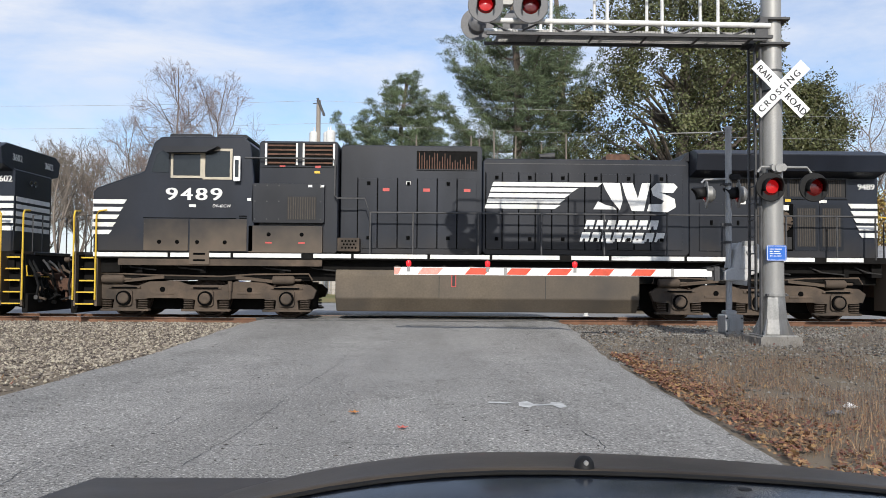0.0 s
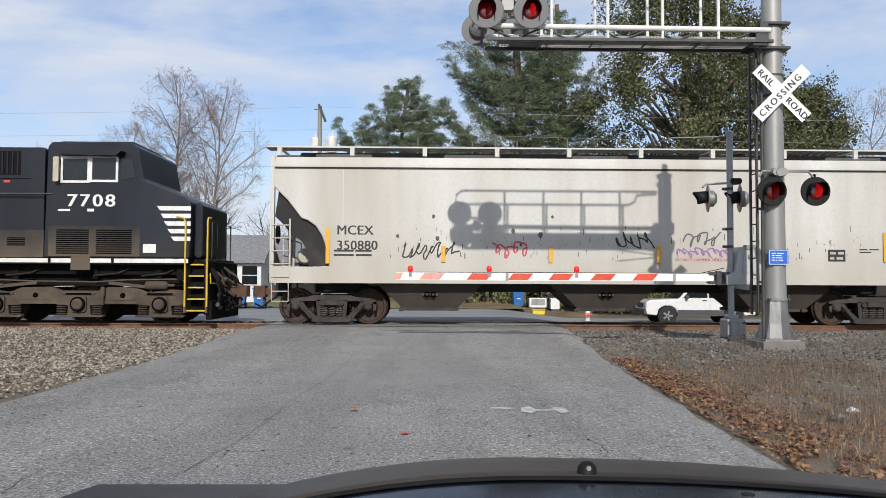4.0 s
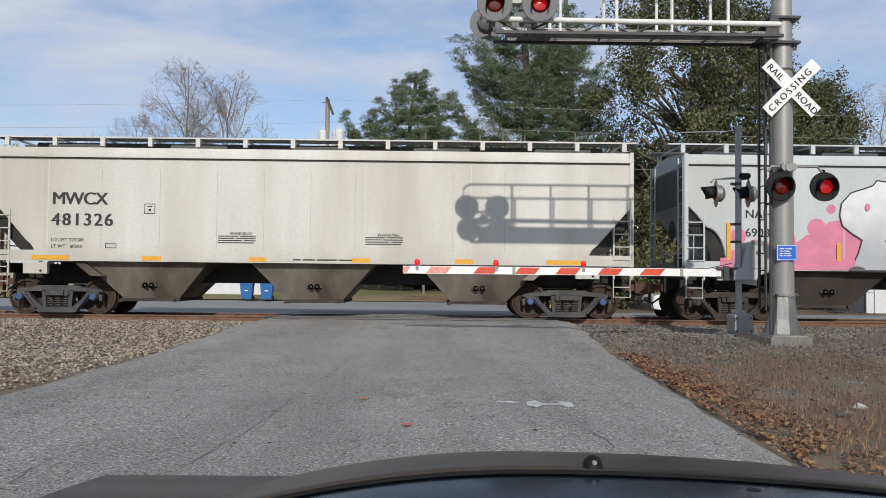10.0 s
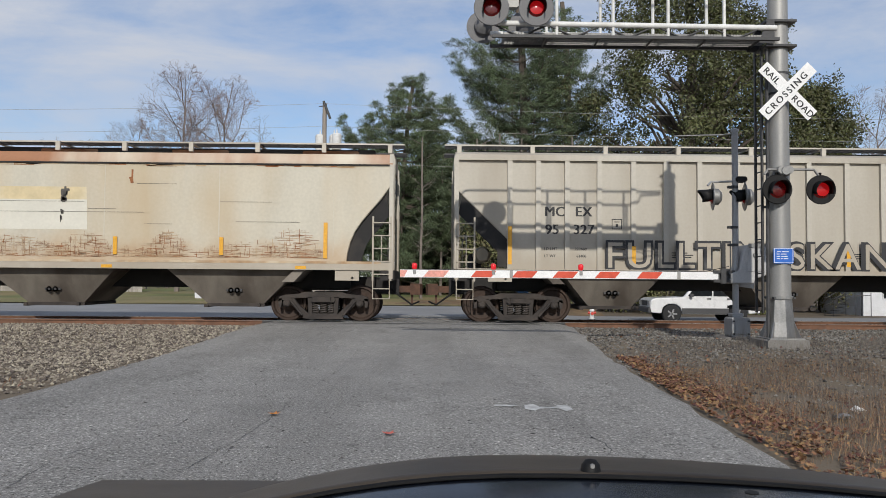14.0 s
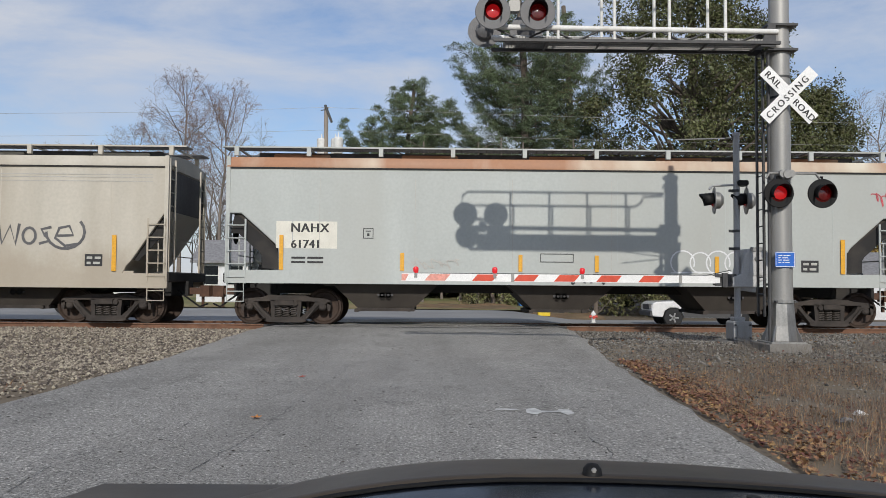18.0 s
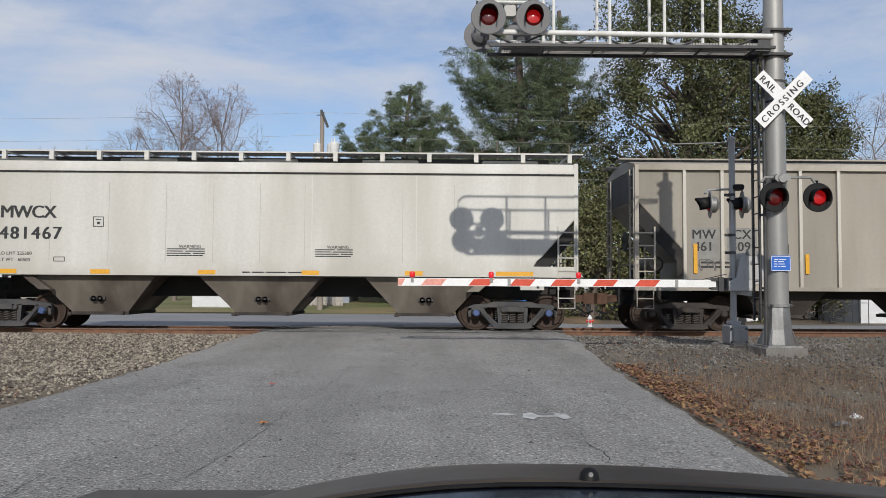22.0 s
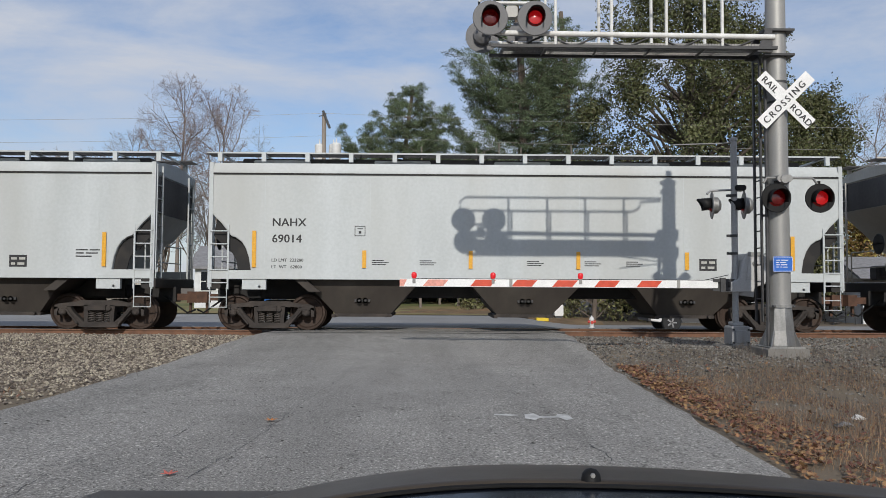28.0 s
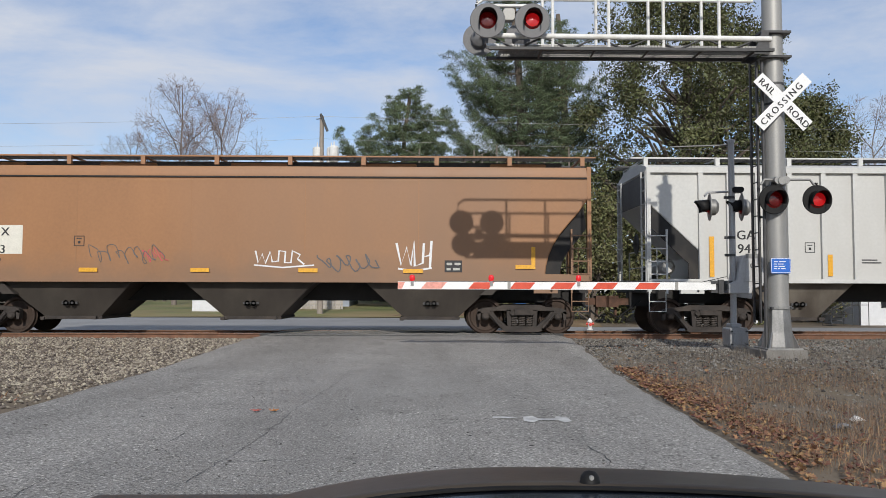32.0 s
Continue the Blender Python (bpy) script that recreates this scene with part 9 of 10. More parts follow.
pine(pose(-2.6, 55, 0), 15.2, 5.2, 3, "medium pine tree with long upswept boughs", 0.1, 2.0)
pine(pose(6.3, 55, 0), 24.5, 5.9, 5, "tall pine tree with open layered boughs", 0.16, 1.3)
pine(pose(1.8, 63, 0), 11.5, 3.6, 8, "slim pine standing behind others", 0.15)
pine(pose(10.8, 61, 0), 24.0, 4.6, 11, "tall pine tree with open layered boughs", 0.2)
broadleaf(pose(15.4, 50, -0.4), 25.0, 8.0, 21, "large olive-green evergreen tree with dense crown", n=1300)
broadleaf(pose(20.8, 53, -0.5), 20.5, 6.4, 22, "large olive-green evergreen tree with dense crown", n=900)
broadleaf(pose(26.6, 54, -0.5), 16.2, 4.9, 23, "narrow evergreen tree with a ragged top", n=600)
for x, y, h, r, sd in ((3.5, 48, 6.5, 3.0, 31), (9.5, 47, 7.5, 3.0, 32), (13.5, 46, 7.0, 3.0, 33), (18.0, 46.5, 8.0, 3.2, 34), (23.0, 49, 8.0, 3.2, 35), (29.0, 52, 7.0, 3.0, 36)):
    broadleaf(pose(x, y, -0.3), h, r, sd, "tangled undergrowth with yellowing leaves beside the street" if x > 28 else "tangled evergreen undergrowth beside the street", autumn_leaf if x > 28 else bush_leaf, low=0.0, n=330, per=36)
round_tree(pose(-18.8, 58, 0), 17.3, 3.3, 71, "tall leafless tree with fine grey twigs", 0.42)
round_tree(pose(-15.9, 58.6, 0), 16.5, 3.9, 72, "tall leafless tree with fine grey twigs", 0.3)
round_tree(pose(-22.3, 58.6, 0), 13.2, 3.3, 73, "shorter leafless tree with fine grey twigs", 0.2)
round_tree(pose(33.6, 60, -0.4), 17.0, 4.8, 47, "leafless tree with fine reddish-grey twigs", 0.25)
def sapling_mesh(h, seed):
    """A straight thin trunk with a few short side twigs."""
    rng = np.random.default_rng(seed)
    m = Mesh()
    trunk, _ = limb(m, Vector((0, 0, -0.2)), Vector((0.02, 0, 1)), h, 0.1, rng, 0.05, 8)
    for i in range(26):
        f = 0.2 + 0.78 * rng.random()
        k = min(7, int(f * 8))
        u = rng.random() * 6.283
        pts, d = limb(m, trunk[k].lerp(trunk[k + 1], f * 8 - k), Vector((math.cos(u), math.sin(u), 0.5)).normalized(), 0.5 + 1.1 * rng.random(), 0.018, rng, 0.3, 3)
        limb(m, pts[1], (d + Vector(rng.normal(size=3)) * 0.6).normalized(), 0.5, 0.01, rng, 0.3, 2)
    return m


sap = thing("sapling", pose(2.6, 49, 0), "slender leafless sapling among pines", "tree")
part("branchwork", sapling_mesh(10.3, 49), bark_grey, sap, "leafless grey branches")
tagged(sap, group="saplings among the pines")
for i, (x, y) in enumerate(((1.6, 52), (3.3, 50.5), (4.0, 47.5), (4.6, 53), (5.3, 49), (0.4, 54), (7.2, 51), (8.4, 48), (10.5, 52), (3.0, 54), (-0.8, 49))):
    copy_thing(sap, pose(x, y, 0, 0, 0, 53 * i))
for x, y, h, r, sd in ((-2.5, 66, 10.5, 4.2, 81), (3.5, 68, 11.5, 4.6, 82), (9.5, 68, 12.0, 4.8, 83), (16, 66, 12.0, 4.8, 84), (23, 66, 11.0, 4.6, 85), (30, 68, 9.5, 4.4, 86), (5.8, 60, 7.0, 3.6, 87), (0.6, 60, 6.5, 3.4, 88)):
    broadleaf(pose(x, y, -0.4), h, r, sd, "dark evergreen woodland edge behind the pines", woods_leaf, low=0.0, n=420, per=30, size=0.19)
brush = bare(pose(-30, 62, 0), 9.0, 53, "leafless grey roadside brush", 0.7, 4, "brush")
tagged(brush, group="brush along the far street")
for i, (x, y) in enumerate(((-26.5, 60), (-33.5, 60), (-36.5, 66), (-23, 66), (-40, 62), (-11.5, 66), (-7.5, 64), (-14, 68), (-17, 65), (-20, 68), (-22.5, 62), (-25, 70), (-28.5, 68), (-31, 64), (-38, 60), (-43, 64), (-47, 62), (-5, 67), (27.5, 64), (31, 66), (38, 66), (42, 62))):
    copy_thing(brush, pose(x, y, 0, 0, 0, 67 * i))
thicket = bare(pose(-29.5, 59, 0), 12.0, 57, "leafless reddish-grey thicket beside the street", 0.55, 5, "thicket")
tagged(thicket, group="thicket along the far street")
for i, (x, y) in enumerate(((-26.5, 57), (-32.5, 60), (-28, 64), (-35, 63), (-24.5, 63), (35.5, 60), (-21.5, 64), (-27, 67), (-30.5, 69), (-23.5, 68), (-33, 66), (-19.5, 70))):
    copy_thing(thicket, pose(x, y, 0, 0, 0, 50 + 71 * i))
pine(pose(-41.0, 70, 0), 13.5, 3.5, 61, "dark reddish conifer at the end of the street", 0.1)

# ---- pole and wires ----
wood = mat("pole_wood", (0.27, 0.235, 0.2), 0.9, var=0.2, scale=3, fine=20, bump=0.4, streak=6)
pole = thing("utility_pole", pose(-6.35, 45, -0.1), "grey wooden utility pole with transformers", "utility pole")
part("shaft", Mesh().tube([(0, 0, 0), (0, 0, 11.4)], 0.17, 10, 0.12), wood, pole)
part("top_brace", Mesh().tube([(-0.05, -0.15, 11.5), (0.35, -0.15, 10.5)], 0.07, 6).tube([(-0.3, -0.1, 11.2), (0.05, -0.1, 11.25)], 0.03, 5), steel_dark, pole)
for x in (-0.25, 0.55, 0.75):
    tr = part("transformer", Mesh().lathe([(0, 0.0), (0, 0.24), (0.06, 0.27), (0.85, 0.27), (0.92, 0.2), (0.93, 0.0)], (x, 0.1 if x < 0.7 else -0.3, 8.7), "z", 14), white_paint, pole, "pale can transformer", smooth=True)
    part("bushing", Mesh().lathe([(0, 0.05), (0.25, 0.03), (0.3, 0.0)], (x, 0.1 if x < 0.7 else -0.3, 9.62), "z", 8), white_paint, tr)
for z in (11.3, 10.0, 8.0):
    wire = Mesh()
    for a, b in ((-60, -6.35), (-6.35, 60)):
        pts = []
        for i in range(15):
            u = i / 14
            pts.append((a + (b - a) * u, 45 + (0.02 if z > 9 else 0.3), z - 1.2 * 4 * u * (1 - u) * 0.5))
        wire.tube(pts, 0.009, 4)
    thing("overhead_wire", pose(0, 0, 0), "thin overhead wire along the street", "wire", "wires along the street", m=wire, material=galv)

# ---- houses and fences beyond ----
siding = mat("pale_siding", (0.68, 0.69, 0.7), 0.7, var=0.08, scale=2, bump=0.05)
blue_siding = mat("blue_grey_siding", (0.3, 0.34, 0.4), 0.7, var=0.1, scale=2, bump=0.05)
shingle = mat("grey_shingles", (0.22, 0.22, 0.23), 0.9, var=0.25, scale=6, bump=0.3)
fence_wood = mat("weathered_fence", (0.36, 0.33, 0.29), 0.9, var=0.2, scale=5, bump=0.3, rnd=0.2)


def house(at, w, d, eave, ridge, wall, label, porch=False):
    h = thing("house", at, label, "house")
    part("wall", Mesh().prism([(-w / 2, -0.4), (w / 2, -0.4), (w / 2, eave), (-w / 2, eave)], -d / 2, d / 2), wall, h)
    part("gable", Mesh().prism([(-d / 2, eave), (d / 2, eave), (0, ridge - 0.1)], -w / 2 + 0.01, w / 2 - 0.01, "x"), wall, h)
    rf = [(-d / 2 - 0.4, eave - 0.12), (0, ridge), (d / 2 + 0.4, eave - 0.12), (d / 2 + 0.4, eave + 0.02), (0, ridge + 0.16), (-d / 2 - 0.4, eave + 0.02)]
    part("roof", Mesh().prism(rf, -w / 2 - 0.3, w / 2 + 0.3, "x"), shingle, h, "grey shingle roof")
    for i in range(int(eave / 0.2)):
        part("siding_board", Mesh().prism([(-w / 2, 0.2 * i), (w / 2, 0.2 * i), (w / 2, 0.2 * i + 0.19), (-w / 2, 0.2 * i + 0.19)], -d / 2 - 0.012, -d / 2), wall, h)
    for x in (-w * 0.3, w * 0.05, w * 0.34):
        wd = part("window", Mesh().box(x - 0.45, x + 0.45, -d / 2 - 0.04, -d / 2 - 0.015, 1.0, 2.1), glass_dark, h)
        fr = Mesh()
        for a in (-0.5, 0.45):
            fr.box(x + a, x + a + 0.05, -d / 2 - 0.06, -d / 2 - 0.02, 0.95, 2.15)
        fr.box(x - 0.45, x + 0.45, -d / 2 - 0.06, -d / 2 - 0.02, 2.1, 2.15).box(x - 0.45, x + 0.45, -d / 2 - 0.06, -d / 2 - 0.02, 0.95, 1.0).box(x - 0.45, x + 0.45, -d / 2 - 0.055, -d / 2 - 0.02, 1.53, 1.57)
        part("frame", fr, white_paint, wd)
    return h


house(pose(-10.2, 58, 0.2), 9.0, 6.5, 2.5, 4.3, blue_siding, "low blue-grey house with a shingle roof")
house(pose(-12.2, 49.5, 0.1, 0, 0, 0), 4.2, 4.0, 2.4, 3.6, siding, "low white house with horizontal siding")
house(pose(28.5, 47.5, -0.6), 8.0, 5.0, 2.6, 3.8, siding, "white single-storey house with horizontal siding")
for x0, x1, y, nm in ((-32, -20.5, 56, 0), (-9.2, -5.6, 50, 1)):
    f = thing("fence", pose(0, y, 0.05), "weathered vertical board fence", "fence")
    bd = cached("fence_board", lambda: Mesh().prism([(-0.07, 0), (0.07, 0), (0.07, 1.45), (0.0, 1.52), (-0.07, 1.45)], -0.01, 0.01))
    x = x0
    while x < x1:
        part("board", bd, fence_wood, f, at=pose(x, 0, random.uniform(-0.04, 0.04) + 0.02 * (y - 41) * 0.5, 0, random.uniform(-1.5, 1.5)))
        x += 0.16
    part("rail", Mesh().box(x0, x1, 0.01, 0.05, 0.4, 0.48), fence_wood, f)
    part("rail", Mesh().box(x0, x1, 0.01, 0.05, 1.1, 1.18), fence_wood, f)
st = thing("stair_rail", pose(23.2, 44.5, -0.62), "black metal stair with railings beside a white trailer", "stairs")
for i in range(4):
    part("tread", Mesh().box(-0.9 + i * 0.3, -0.6 + i * 0.3, -0.5, 0.5, 0.17 * (i + 1) - 0.03, 0.17 * (i + 1)), steel_dark, st)
for y in (-0.5, 0.5):
    part("railing", Mesh().tube([(-0.9, y, 0), (-0.9, y, 1.0), (0.3, y, 1.65), (1.2, y, 1.65), (1.2, y, 0)], 0.025, 6).tube([(-0.9, y, 0.6), (0.3, y, 1.2), (1.2, y, 1.2)], 0.018, 5).tube([(0.3, y, 0), (0.3, y, 1.65)], 0.02, 5), steel_dark, st)

# ---- ballast, weeds and leaves ----
rng = np.random.default_rng(77)


def stones(n, xr, yr, keep, size, name, material, label):
    v, f = [], []
    oct_ = np.array([(1, 0, 0), (-1, 0, 0), (0, 1, 0), (0, -1, 0), (0, 0, 1), (0, 0, -1)], float)
    tri = [(0, 2, 4), (2, 1, 4), (1, 3, 4), (3, 0, 4), (2, 0, 5), (1, 2, 5), (3, 1, 5), (0, 3, 5)]
    made = 0
    while made < n:
        x, y = rng.uniform(*xr), rng.uniform(*yr)
        if not keep(x, y):
            continue
        s = size * (0.5 + rng.random() ** 2)
        p = oct_ * rng.uniform(0.6, 1.2, (6, 3)) * s
        p[:, 2] *= 0.75
        a = rng.random() * 6.28
        q = np.stack([p[:, 0] * math.cos(a) - p[:, 1] * math.sin(a), p[:, 0] * math.sin(a) + p[:, 1] * math.cos(a), p[:, 2]], 1) + (x, y, ground_height(x, y) + 0.35 * s)
        k = len(v)
        v += q.tolist()
        f += [(a_ + k, b_ + k, c_ + k) for a_, b_, c_ in tri]
        made += 1
    me = bpy.data.meshes.new(name)
    me.from_pydata(v, [], f)
    me.materials.append(None)
    return thing(name, pose(0, 0, 0), label, "gravel", kind="stuff", m=me, material=material)


stones(38000, (-15, -4.3), (8.5, 20.6), lambda x, y: x < left_edge(y) + rng.normal() * 0.08 and y > 8.5 + rng.random() * 3.5, 0.029, "ballast", stone_m, "pale crushed stone ballast beside the rails")
stones(2500, (-15, -4.3), (20.9, 22.1), lambda x, y: True, 0.045, "ballast", stone_m, "crushed stone ballast between the rails")
stones(30000, (2.9, 15), (8.0, 20.6), lambda x, y: x > right_edge(y) + 0.03 and rng.random() < smoothstep(8, 14, y), 0.024, "ballast", stone_dark, "grey crushed stone ballast overgrown with dead weeds")
stones(2500, (3.0, 15), (20.9, 25.0), lambda x, y: True, 0.045, "ballast", stone_dark, "grey crushed stone ballast around the far rail")

straw = islands(mat("dry_grass", (0.25, 0.155, 0.095), 0.9, var=0.3, scale=2, bump=0), 0.6, 0.02)
weed = islands(mat("dead_weeds", (0.15, 0.128, 0.108), 0.9, var=0.25, scale=2, bump=0), 0.45, 0.02)


def blades(n, pick, hmin, hmax, w, name, material, label, lean=0.5):
    v, f = [], []
    for _ in range(n):
        x, y = pick()
        h = rng.uniform(hmin, hmax)
        a, b = rng.random() * 6.28, rng.random() * 6.28
        l1 = lean * h * rng.random()
        z = ground_height(x, y) - 0.01
        cx, cy = math.cos(a) * w, math.sin(a) * w
        tx, ty = math.cos(b) * l1, math.sin(b) * l1
        k = len(v)
        v += [(x - cx, y - cy, z), (x + cx, y + cy, z), (x + cx * 0.7 + tx * 0.4, y + cy * 0.7 + ty * 0.4, z + h * 0.6), (x - cx * 0.7 + tx * 0.4, y - cy * 0.7 + ty * 0.4, z + h * 0.6), (x + tx, y + ty, z + h * (0.95 if l1 < h * 0.3 else 0.8))]
        f += [(k, k + 1, k + 2, k + 3), (k + 3, k + 2, k + 4)]
    me = bpy.data.meshes.new(name)
    me.from_pydata(v, [], f)
    me.materials.append(None)
    return thing(name, pose(0, 0, 0), label, "grass", kind="stuff", m=me, material=material)


def verge(y0, y1, x_off, x1):
    def pick():
        while True:
            y = rng.uniform(y0, y1)
            x = rng.uniform(2.7, x1)
            if x > right_edge(y) + 0.05 + x_off * rng.random() and noise.noise((x * 0.9, y * 0.9, 7)) > -0.25 + 0.3 * rng.random():
                return x, y
    return pick


blades(19000, verge(4.5, 12.0, 0.25, 9.0), 0.03, 0.17, 0.0022, "dry_grass", straw, "straw-coloured dry grass on the verge", 1.2)
blades(15000, verge(7.5, 15.5, 1.3, 12.0), 0.05, 0.3, 0.0019, "dead_weeds", weed, "grey-brown dead weeds by the signal", 0.6)
blades(2500, lambda: (rng.uniform(-16, -5.2), rng.uniform(6.5, 10.5)), 0.04, 0.14, 0.006, "dry_grass", straw, "straw-coloured dry grass by the road edge", 1.2)

leaf_m = islands(mat("fallen_leaves", (0.235, 0.115, 0.062), 0.8, var=0.3, scale=3, fine=30, bump=0.1), 0.6, 0.035)


def litter(n, pick, size, label):
    v, f = [], []
    shape = [(0, -1), (0.35, -0.45), (0.95, -0.5), (0.55, 0.05), (0.75, 0.6), (0.25, 0.5), (0, 1.0), (-0.25, 0.5), (-0.75, 0.6), (-0.55, 0.05), (-0.95, -0.5), (-0.35, -0.45)]
    for _ in range(n):
        x, y = pick()
        s, a = size * (0.5 + 0.9 * rng.random()), rng.random() * 6.28
        tilt, rollv, curl = rng.normal() * 0.35, rng.normal() * 0.35, rng.random() * 0.5
        z = ground_height(x, y) + 0.02 + 0.03 * rng.random() + 0.25 * s
        k = len(v)
        v.append((x, y, z))
        for px, py in shape:
            qx, qy = px * s * math.cos(a) - py * s * math.sin(a), px * s * math.sin(a) + py * s * math.cos(a)
            v.append((x + qx, y + qy, z + qx * tilt + qy * rollv + curl * s * (px * px + py * py) * 0.5))
        f += [(k, k + 1 + i, k + 1 + (i + 1) % 12) for i in range(12)]
    me = bpy.data.meshes.new("fallen_leaves")
    me.from_pydata(v, [], f)
    me.materials.append(None)
    return thing("fallen_leaves", pose(0, 0, 0), label, "leaves", kind="stuff", m=me, material=leaf_m)


def near_road():
    y = rng.uniform(4.2, 11.5)
    if rng.random() < 0.35:
        y = rng.uniform(9.5, 14.0)
        return right_edge(y) + 0.1 + abs(rng.normal()) * 0.35, y
    far = abs(rng.normal()) * (0.95 - 0.06 * (y - 4))
    if noise.noise((far * 1.3, y * 0.9, 11)) < -0.12:
        far *= 0.35
    return right_edge(y) + 0.03 + far, y


litter(7000, near_road, 0.021, "brown and orange fallen leaves along the road edge")
litter(8000, verge(4.3, 12.5, 0.1, 8.5), 0.011, "crumbled brown leaf fragments over the verge")
litter(700, lambda: (rng.uniform(3, 12), rng.uniform(8, 20)), 0.028, "scattered brown fallen leaves among the weeds")
litter(400, lambda: (rng.uniform(-10, -4.9), rng.uniform(6, 10)), 0.035, "scattered brown fallen leaves by the road edge")


# ---- small things on the road ----
def ribbon_on_road(name, pts, w, material, label, jag=0.03):
    m = Mesh()
    fine = []
    for a, b in zip(pts, pts[1:]):
        n = max(2, int(math.hypot(b[0] - a[0], b[1] - a[1]) / 0.12))
        fine += [(a[0] + (b[0] - a[0]) * i / n + rng.normal() * jag, a[1] + (b[1] - a[1]) * i / n + rng.normal() * jag) for i in range(n)]
    for i, (x, y) in enumerate(fine):
        p, q = fine[max(0, i - 1)], fine[min(len(fine) - 1, i + 1)]
        dx, dy = q[0] - p[0], q[1] - p[1]
        ln = math.hypot(dx, dy) or 1
        ww = w * (0.4 + 0.9 * rng.random())
        z = road_height(x, y) + 0.005
        m.v += [(x - dy / ln * ww, y + dx / ln * ww, z), (x + dy / ln * ww, y - dx / ln * ww, z)]
    m.f = [(2 * i, 2 * i + 1, 2 * i + 3, 2 * i + 2) for i in range(len(fine) - 1)]
    return thing(name, pose(0, 0, 0), label, "road mark", kind="structure", m=m, material=material)


for line in [[(-1.67, 5.46), (-1.59, 6.21), (-1.53, 6.93), (-1.5, 7.83), (-1.5, 8.79), (-1.42, 10.01), (-1.32, 11.63), (-1.38, 15.01)], [(-3.17, 5.85), (-2.93, 5.87), (-2.71, 5.86), (-2.51, 6.29)], [(-2.63, 4.98), (-2.67, 5.35), (-2.68, 5.78)], [(-2.26, 6.91), (-2.26, 7.54), (-2.23, 7.74)], [(-2.26, 6.6), (-1.9, 6.2), (-1.6, 6.08), (-0.7, 6.19), (0.01, 6.15)], [(1.31, 6.75), (1.38, 6.4), (1.35, 5.88)]]:
    ribbon_on_road("crack", line, 0.0028, tar, "thin dark crack in the asphalt", 0.012)
ribbon_on_road("tar_seam", [(-1.1, 18.3), (0.6, 18.2), (2.6, 18.25)], 0.025, tar, "dark tar seam across the road", 0.01)
ribbon_on_road("tar_seam", [(-4.1, 19.9), (-1.0, 19.75), (2.8, 19.9)], 0.05, tar, "dark tar seam along the near rail", 0.02)


def mark_on_road(poly):
    thing("road_paint", pose(0, 0, 0), "worn remnant of white road paint", "road mark", kind="structure",
          m=Mesh().add([(x, y, road_height(x, y) + 0.006) for x, y in poly], [tuple(range(len(poly)))]), material=roadpaint)


mark_on_road([(0.93, 8.05), (1.02, 7.95), (1.08, 8.08), (1.28, 8.12), (1.33, 7.95), (1.42, 8.05), (1.4, 8.3), (1.3, 8.34), (1.26, 8.2), (1.1, 8.2), (1.05, 8.38), (0.95, 8.3)])
mark_on_road([(0.62, 8.22), (0.8, 8.2), (0.9, 8.24), (0.8, 8.3), (0.65, 8.32)])
bits = Mesh()
for i in range(2600):
    y = 4.5 + 14.5 * rng.random() ** 1.3
    x = rng.uniform(-4.5, 2.6)
    s = 0.003 + 0.009 * rng.random() ** 3
    z = road_height(x, y) + 0.004
    a = rng.random() * 3.14
    c, d = math.cos(a) * s * (1 + 2 * rng.random()), math.sin(a) * s
    bits.add([(x - c, y - d, z), (x + d, y - c * 0.5, z + 0.002), (x + c, y + d, z), (x - d * 0.6, y + c * 0.5, z + s * 0.6)], [(0, 1, 2, 3)])
thing("road_grit", pose(0, 0, 0), "dark grit and leaf crumbs on the asphalt", "grit", kind="stuff", m=bits, material=islands(mat("grit", (0.06, 0.052, 0.045), 0.9, bump=0), 0.6))
orange_leaf = mat("orange_leaf", (0.5, 0.2, 0.05), 0.7, var=0.25, scale=30, bump=0.1)
red_leaf = mat("red_leaf", (0.5, 0.13, 0.1), 0.7, var=0.25, scale=30, bump=0.1)


def road_leaf(at, s, material, label):
    shape = [(0, -1), (0.25, -0.5), (0.95, -0.6), (0.55, 0.0), (0.85, 0.55), (0.3, 0.45), (0, 1.0), (-0.3, 0.45), (-0.85, 0.55), (-0.55, 0.0), (-0.95, -0.6), (-0.25, -0.5)]
    m = Mesh().add([(0, 0, 0.012)] + [(a * s, b * s, 0.012 + 0.35 * s * (a * a + b * b) * (0.4 + 0.6 * abs(math.sin(3 * a + b)))) for a, b in shape], [(0, 1 + i, 1 + (i + 1) % 12) for i in range(12)])
    lf = thing("leaf", at, label, "leaf", "loose leaves on the road", m=m, material=material)
    lf.modifiers.new("thick", "SOLIDIFY").thickness = 0.003
    return lf


LEAF_A = road_leaf(pose(0, 6, 0), 0.055, orange_leaf, "curled orange maple leaf on the asphalt")
LEAF_B = road_leaf(pose(0.2, 6, 0), 0.055, red_leaf, "curled reddish maple leaf on the asphalt")
scrap = thing("paper_scrap", pose(4.62, 8.6, ground_height(4.62, 8.6) + 0.03), "crumpled white paper scrap among dry grass", "litter",
              m=Mesh().add([(-0.08, -0.04, 0), (0.015, -0.05, 0.04), (0.085, -0.015, 0.01), (0.065, 0.05, 0.02), (-0.015, 0.035, 0.06), (-0.075, 0.04, 0.015)], [(0, 1, 4, 5), (1, 2, 3, 4), (5, 4, 3, 2, 1, 0)]), material=white_sheet)
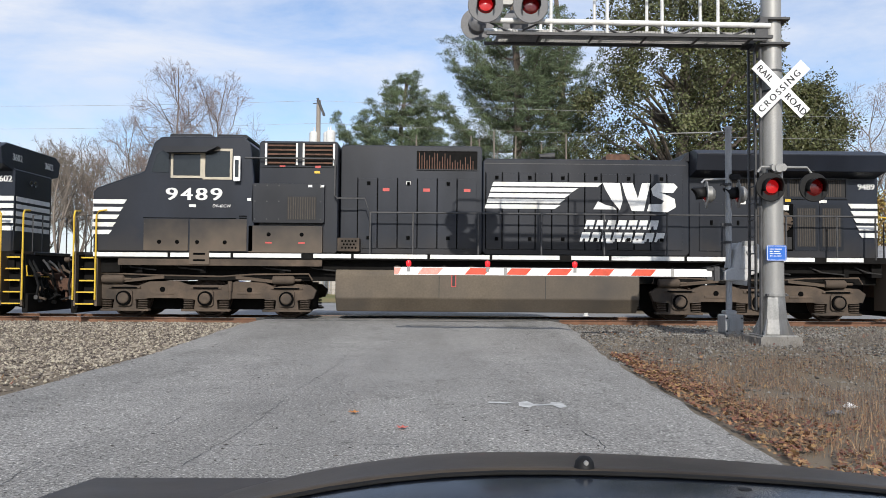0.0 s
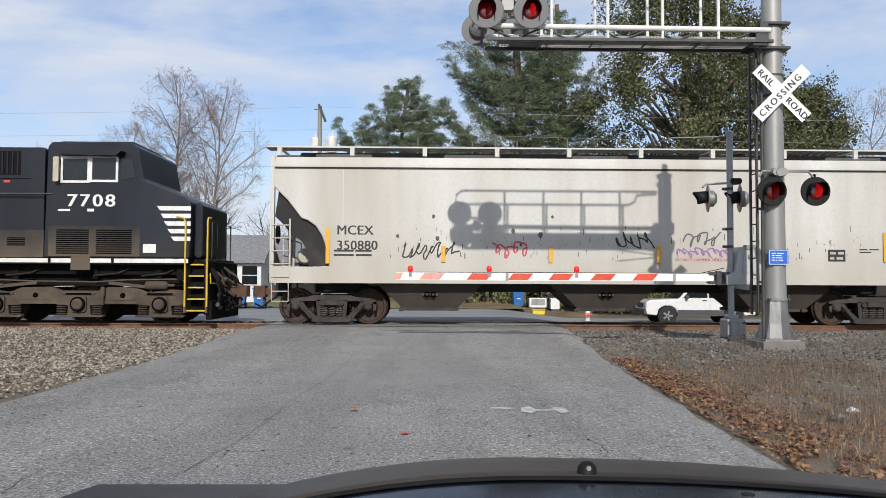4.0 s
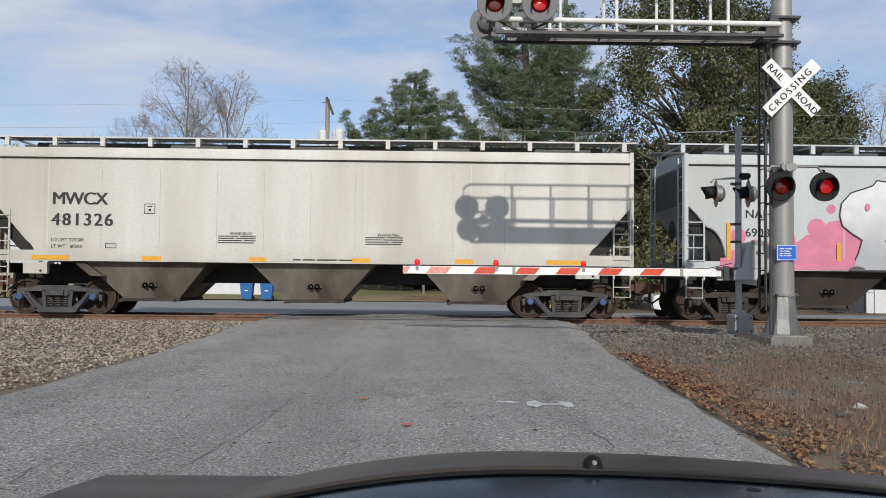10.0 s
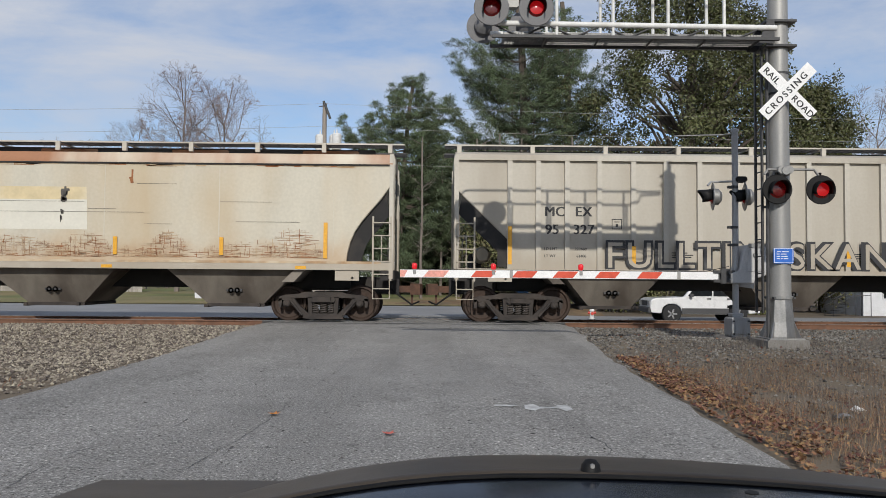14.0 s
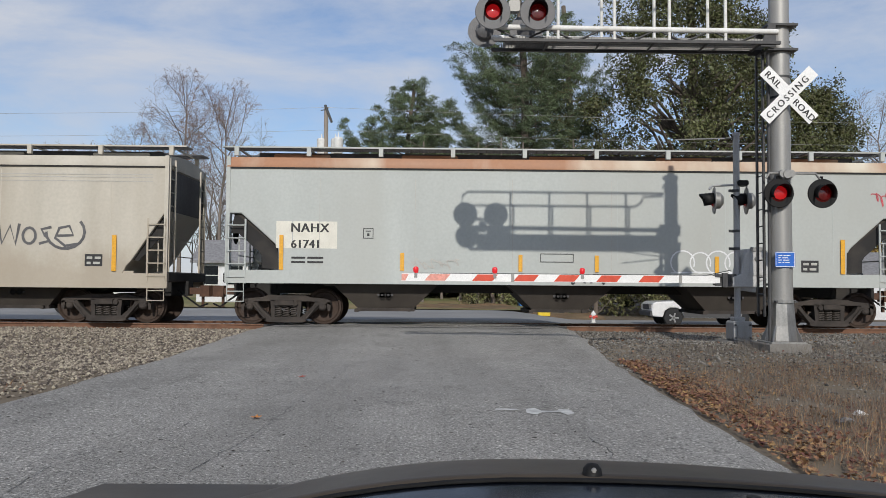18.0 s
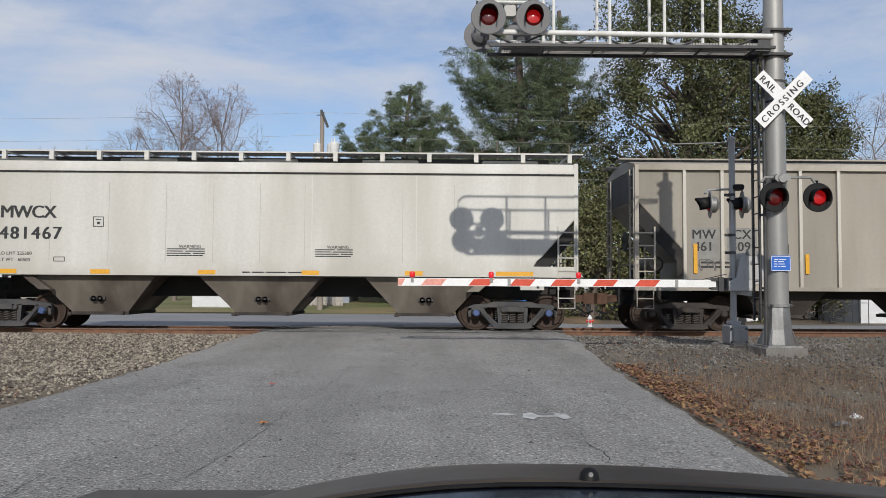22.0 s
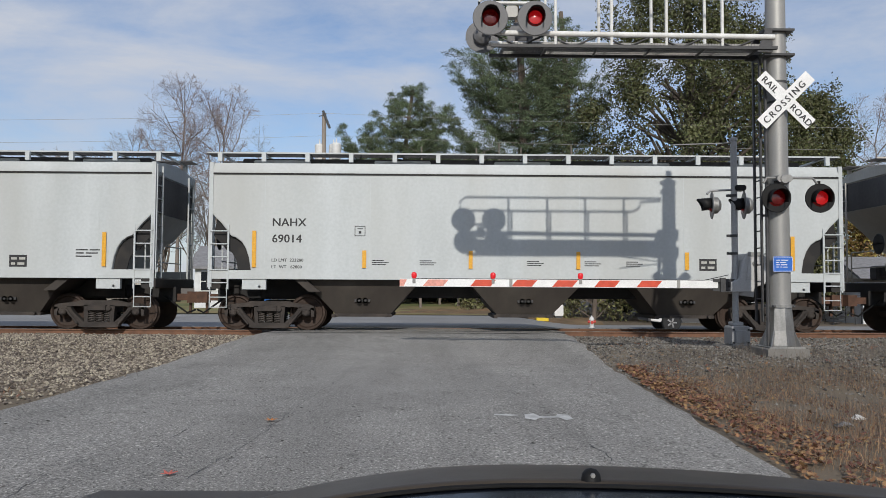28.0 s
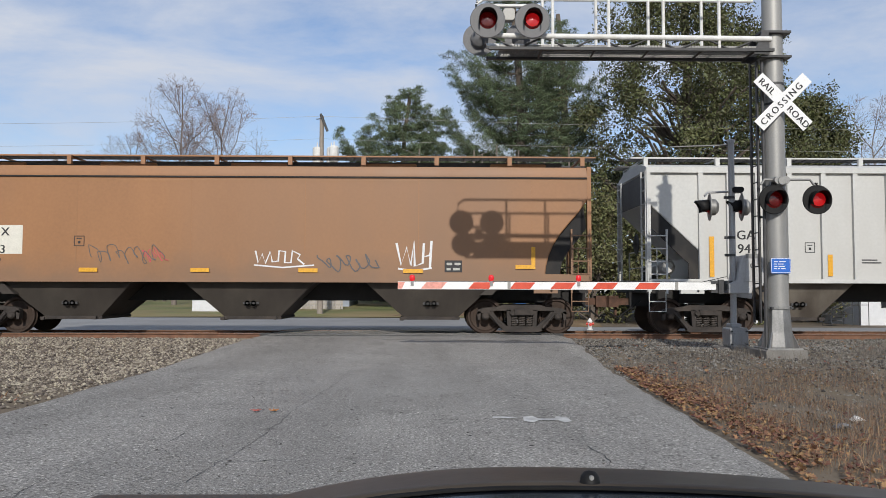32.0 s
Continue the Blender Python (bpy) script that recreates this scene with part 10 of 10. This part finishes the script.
scrap2 = thing("plastic_scrap", pose(4.15, 8.0, ground_height(4.15, 8.0) + 0.03), "torn grey plastic scrap among dry grass", "litter",
               m=Mesh().add([(-0.1, -0.04, 0), (0.0, -0.07, 0.035), (0.1, -0.03, 0.0), (0.08, 0.05, 0.03), (-0.02, 0.015, 0.05), (-0.09, 0.06, 0.01)], [(0, 1, 4, 5), (1, 2, 3, 4), (5, 4, 3, 2, 1, 0)]), material=galv)


# ---- everything that moves ----
def motions():
    for ob, x in MOVING:
        walk(ob, [(t, pose(x - S(t), TRACK_Y, RAIL_Z)) for t in range(0, 33)])
    steps = [i * 0.05 for i in range(641)]
    for w, dx, off, carx, r in WHEELS:
        seen = [t for t in steps if -15 < carx + off - S(t) < 15]
        if not seen:
            continue
        rows = [] if seen[0] == 0 else [(0.0, S(seen[0]))]
        rows += [(t, S(t)) for t in seen]
        rows += [] if seen[-1] >= 32.0 else [(32.0, S(seen[-1]))]
        walk(w, [(t, pose(dx, 0, r, 0, -math.degrees(s / r) % 360 - 360)) for t, s in rows])
    # the estate car on the street
    def drive(t):
        return 2.76 - 11.07 * (t - 16.5)
    walk(mover, [(t, pose(drive(t), 33.2, -0.09 - dip(drive(t)))) for t in [0, 4, 8, 12] + [14 + 0.25 * i for i in range(17)] + [20, 24, 28, 32]])
    turns = [14.6 + 0.04 * i for i in range(101)]
    for w, x, y in CAR_WHEELS:
        walk(w, [(t, pose(x, y, 0.37, 0, math.degrees(drive(t) / 0.37) % 360)) for t in [0.0] + turns + [32.0]])
    # leaves that the passing train's draught pushes about
    for lf, rows in ((LEAF_A, [(0, -0.69, 7.53), (6, -0.77, 8.23), (9, -0.74, 8.4), (11, -0.78, 8.02), (13, -1.37, 7.55), (19, -1.69, 7.56), (23, -1.57, 7.56), (28, -1.57, 7.76), (32, -1.69, 8.59)]), (LEAF_B, [(0, -0.21, 6.79), (6, -0.21, 6.82), (9, -0.22, 6.89), (13, -0.36, 6.66), (16, -0.38, 6.64), (19, -2.3, 12.3), (24, -1.92, 8.38), (28, -1.82, 5.55), (30, -1.91, 6.89), (32, -1.88, 8.58)])):
        walk(lf, [(t, pose(x, y, road_height(x, y) + 0.004, 0, 0, 25 * i)) for i, (t, x, y) in enumerate(rows)])
    # added two-faced discs turn over in pairs to imitate the flashing lights
    for rot, phase in FLASH_DISCS:
        a, rows = (0 if phase == 0 else 180), []
        t = 5.76 - 5 * 1.19 + 0.595 * 0
        rows.append((0.0, a))
        n = 0
        while True:
            n += 1
            tf = t + 0.595 * n
            if tf > 31.9:
                break
            if tf < 0.1:
                continue
            rows += [(tf - 0.05, a), (tf - 0.017, a + 60), (tf + 0.017, a + 120), (tf + 0.05, a + 180)]
            a += 180
        rows.append((32.0, a))
        walk(rot, [(u, pose(0, -0.04, 0, 0, 0, v % 360)) for u, v in rows])


motions()
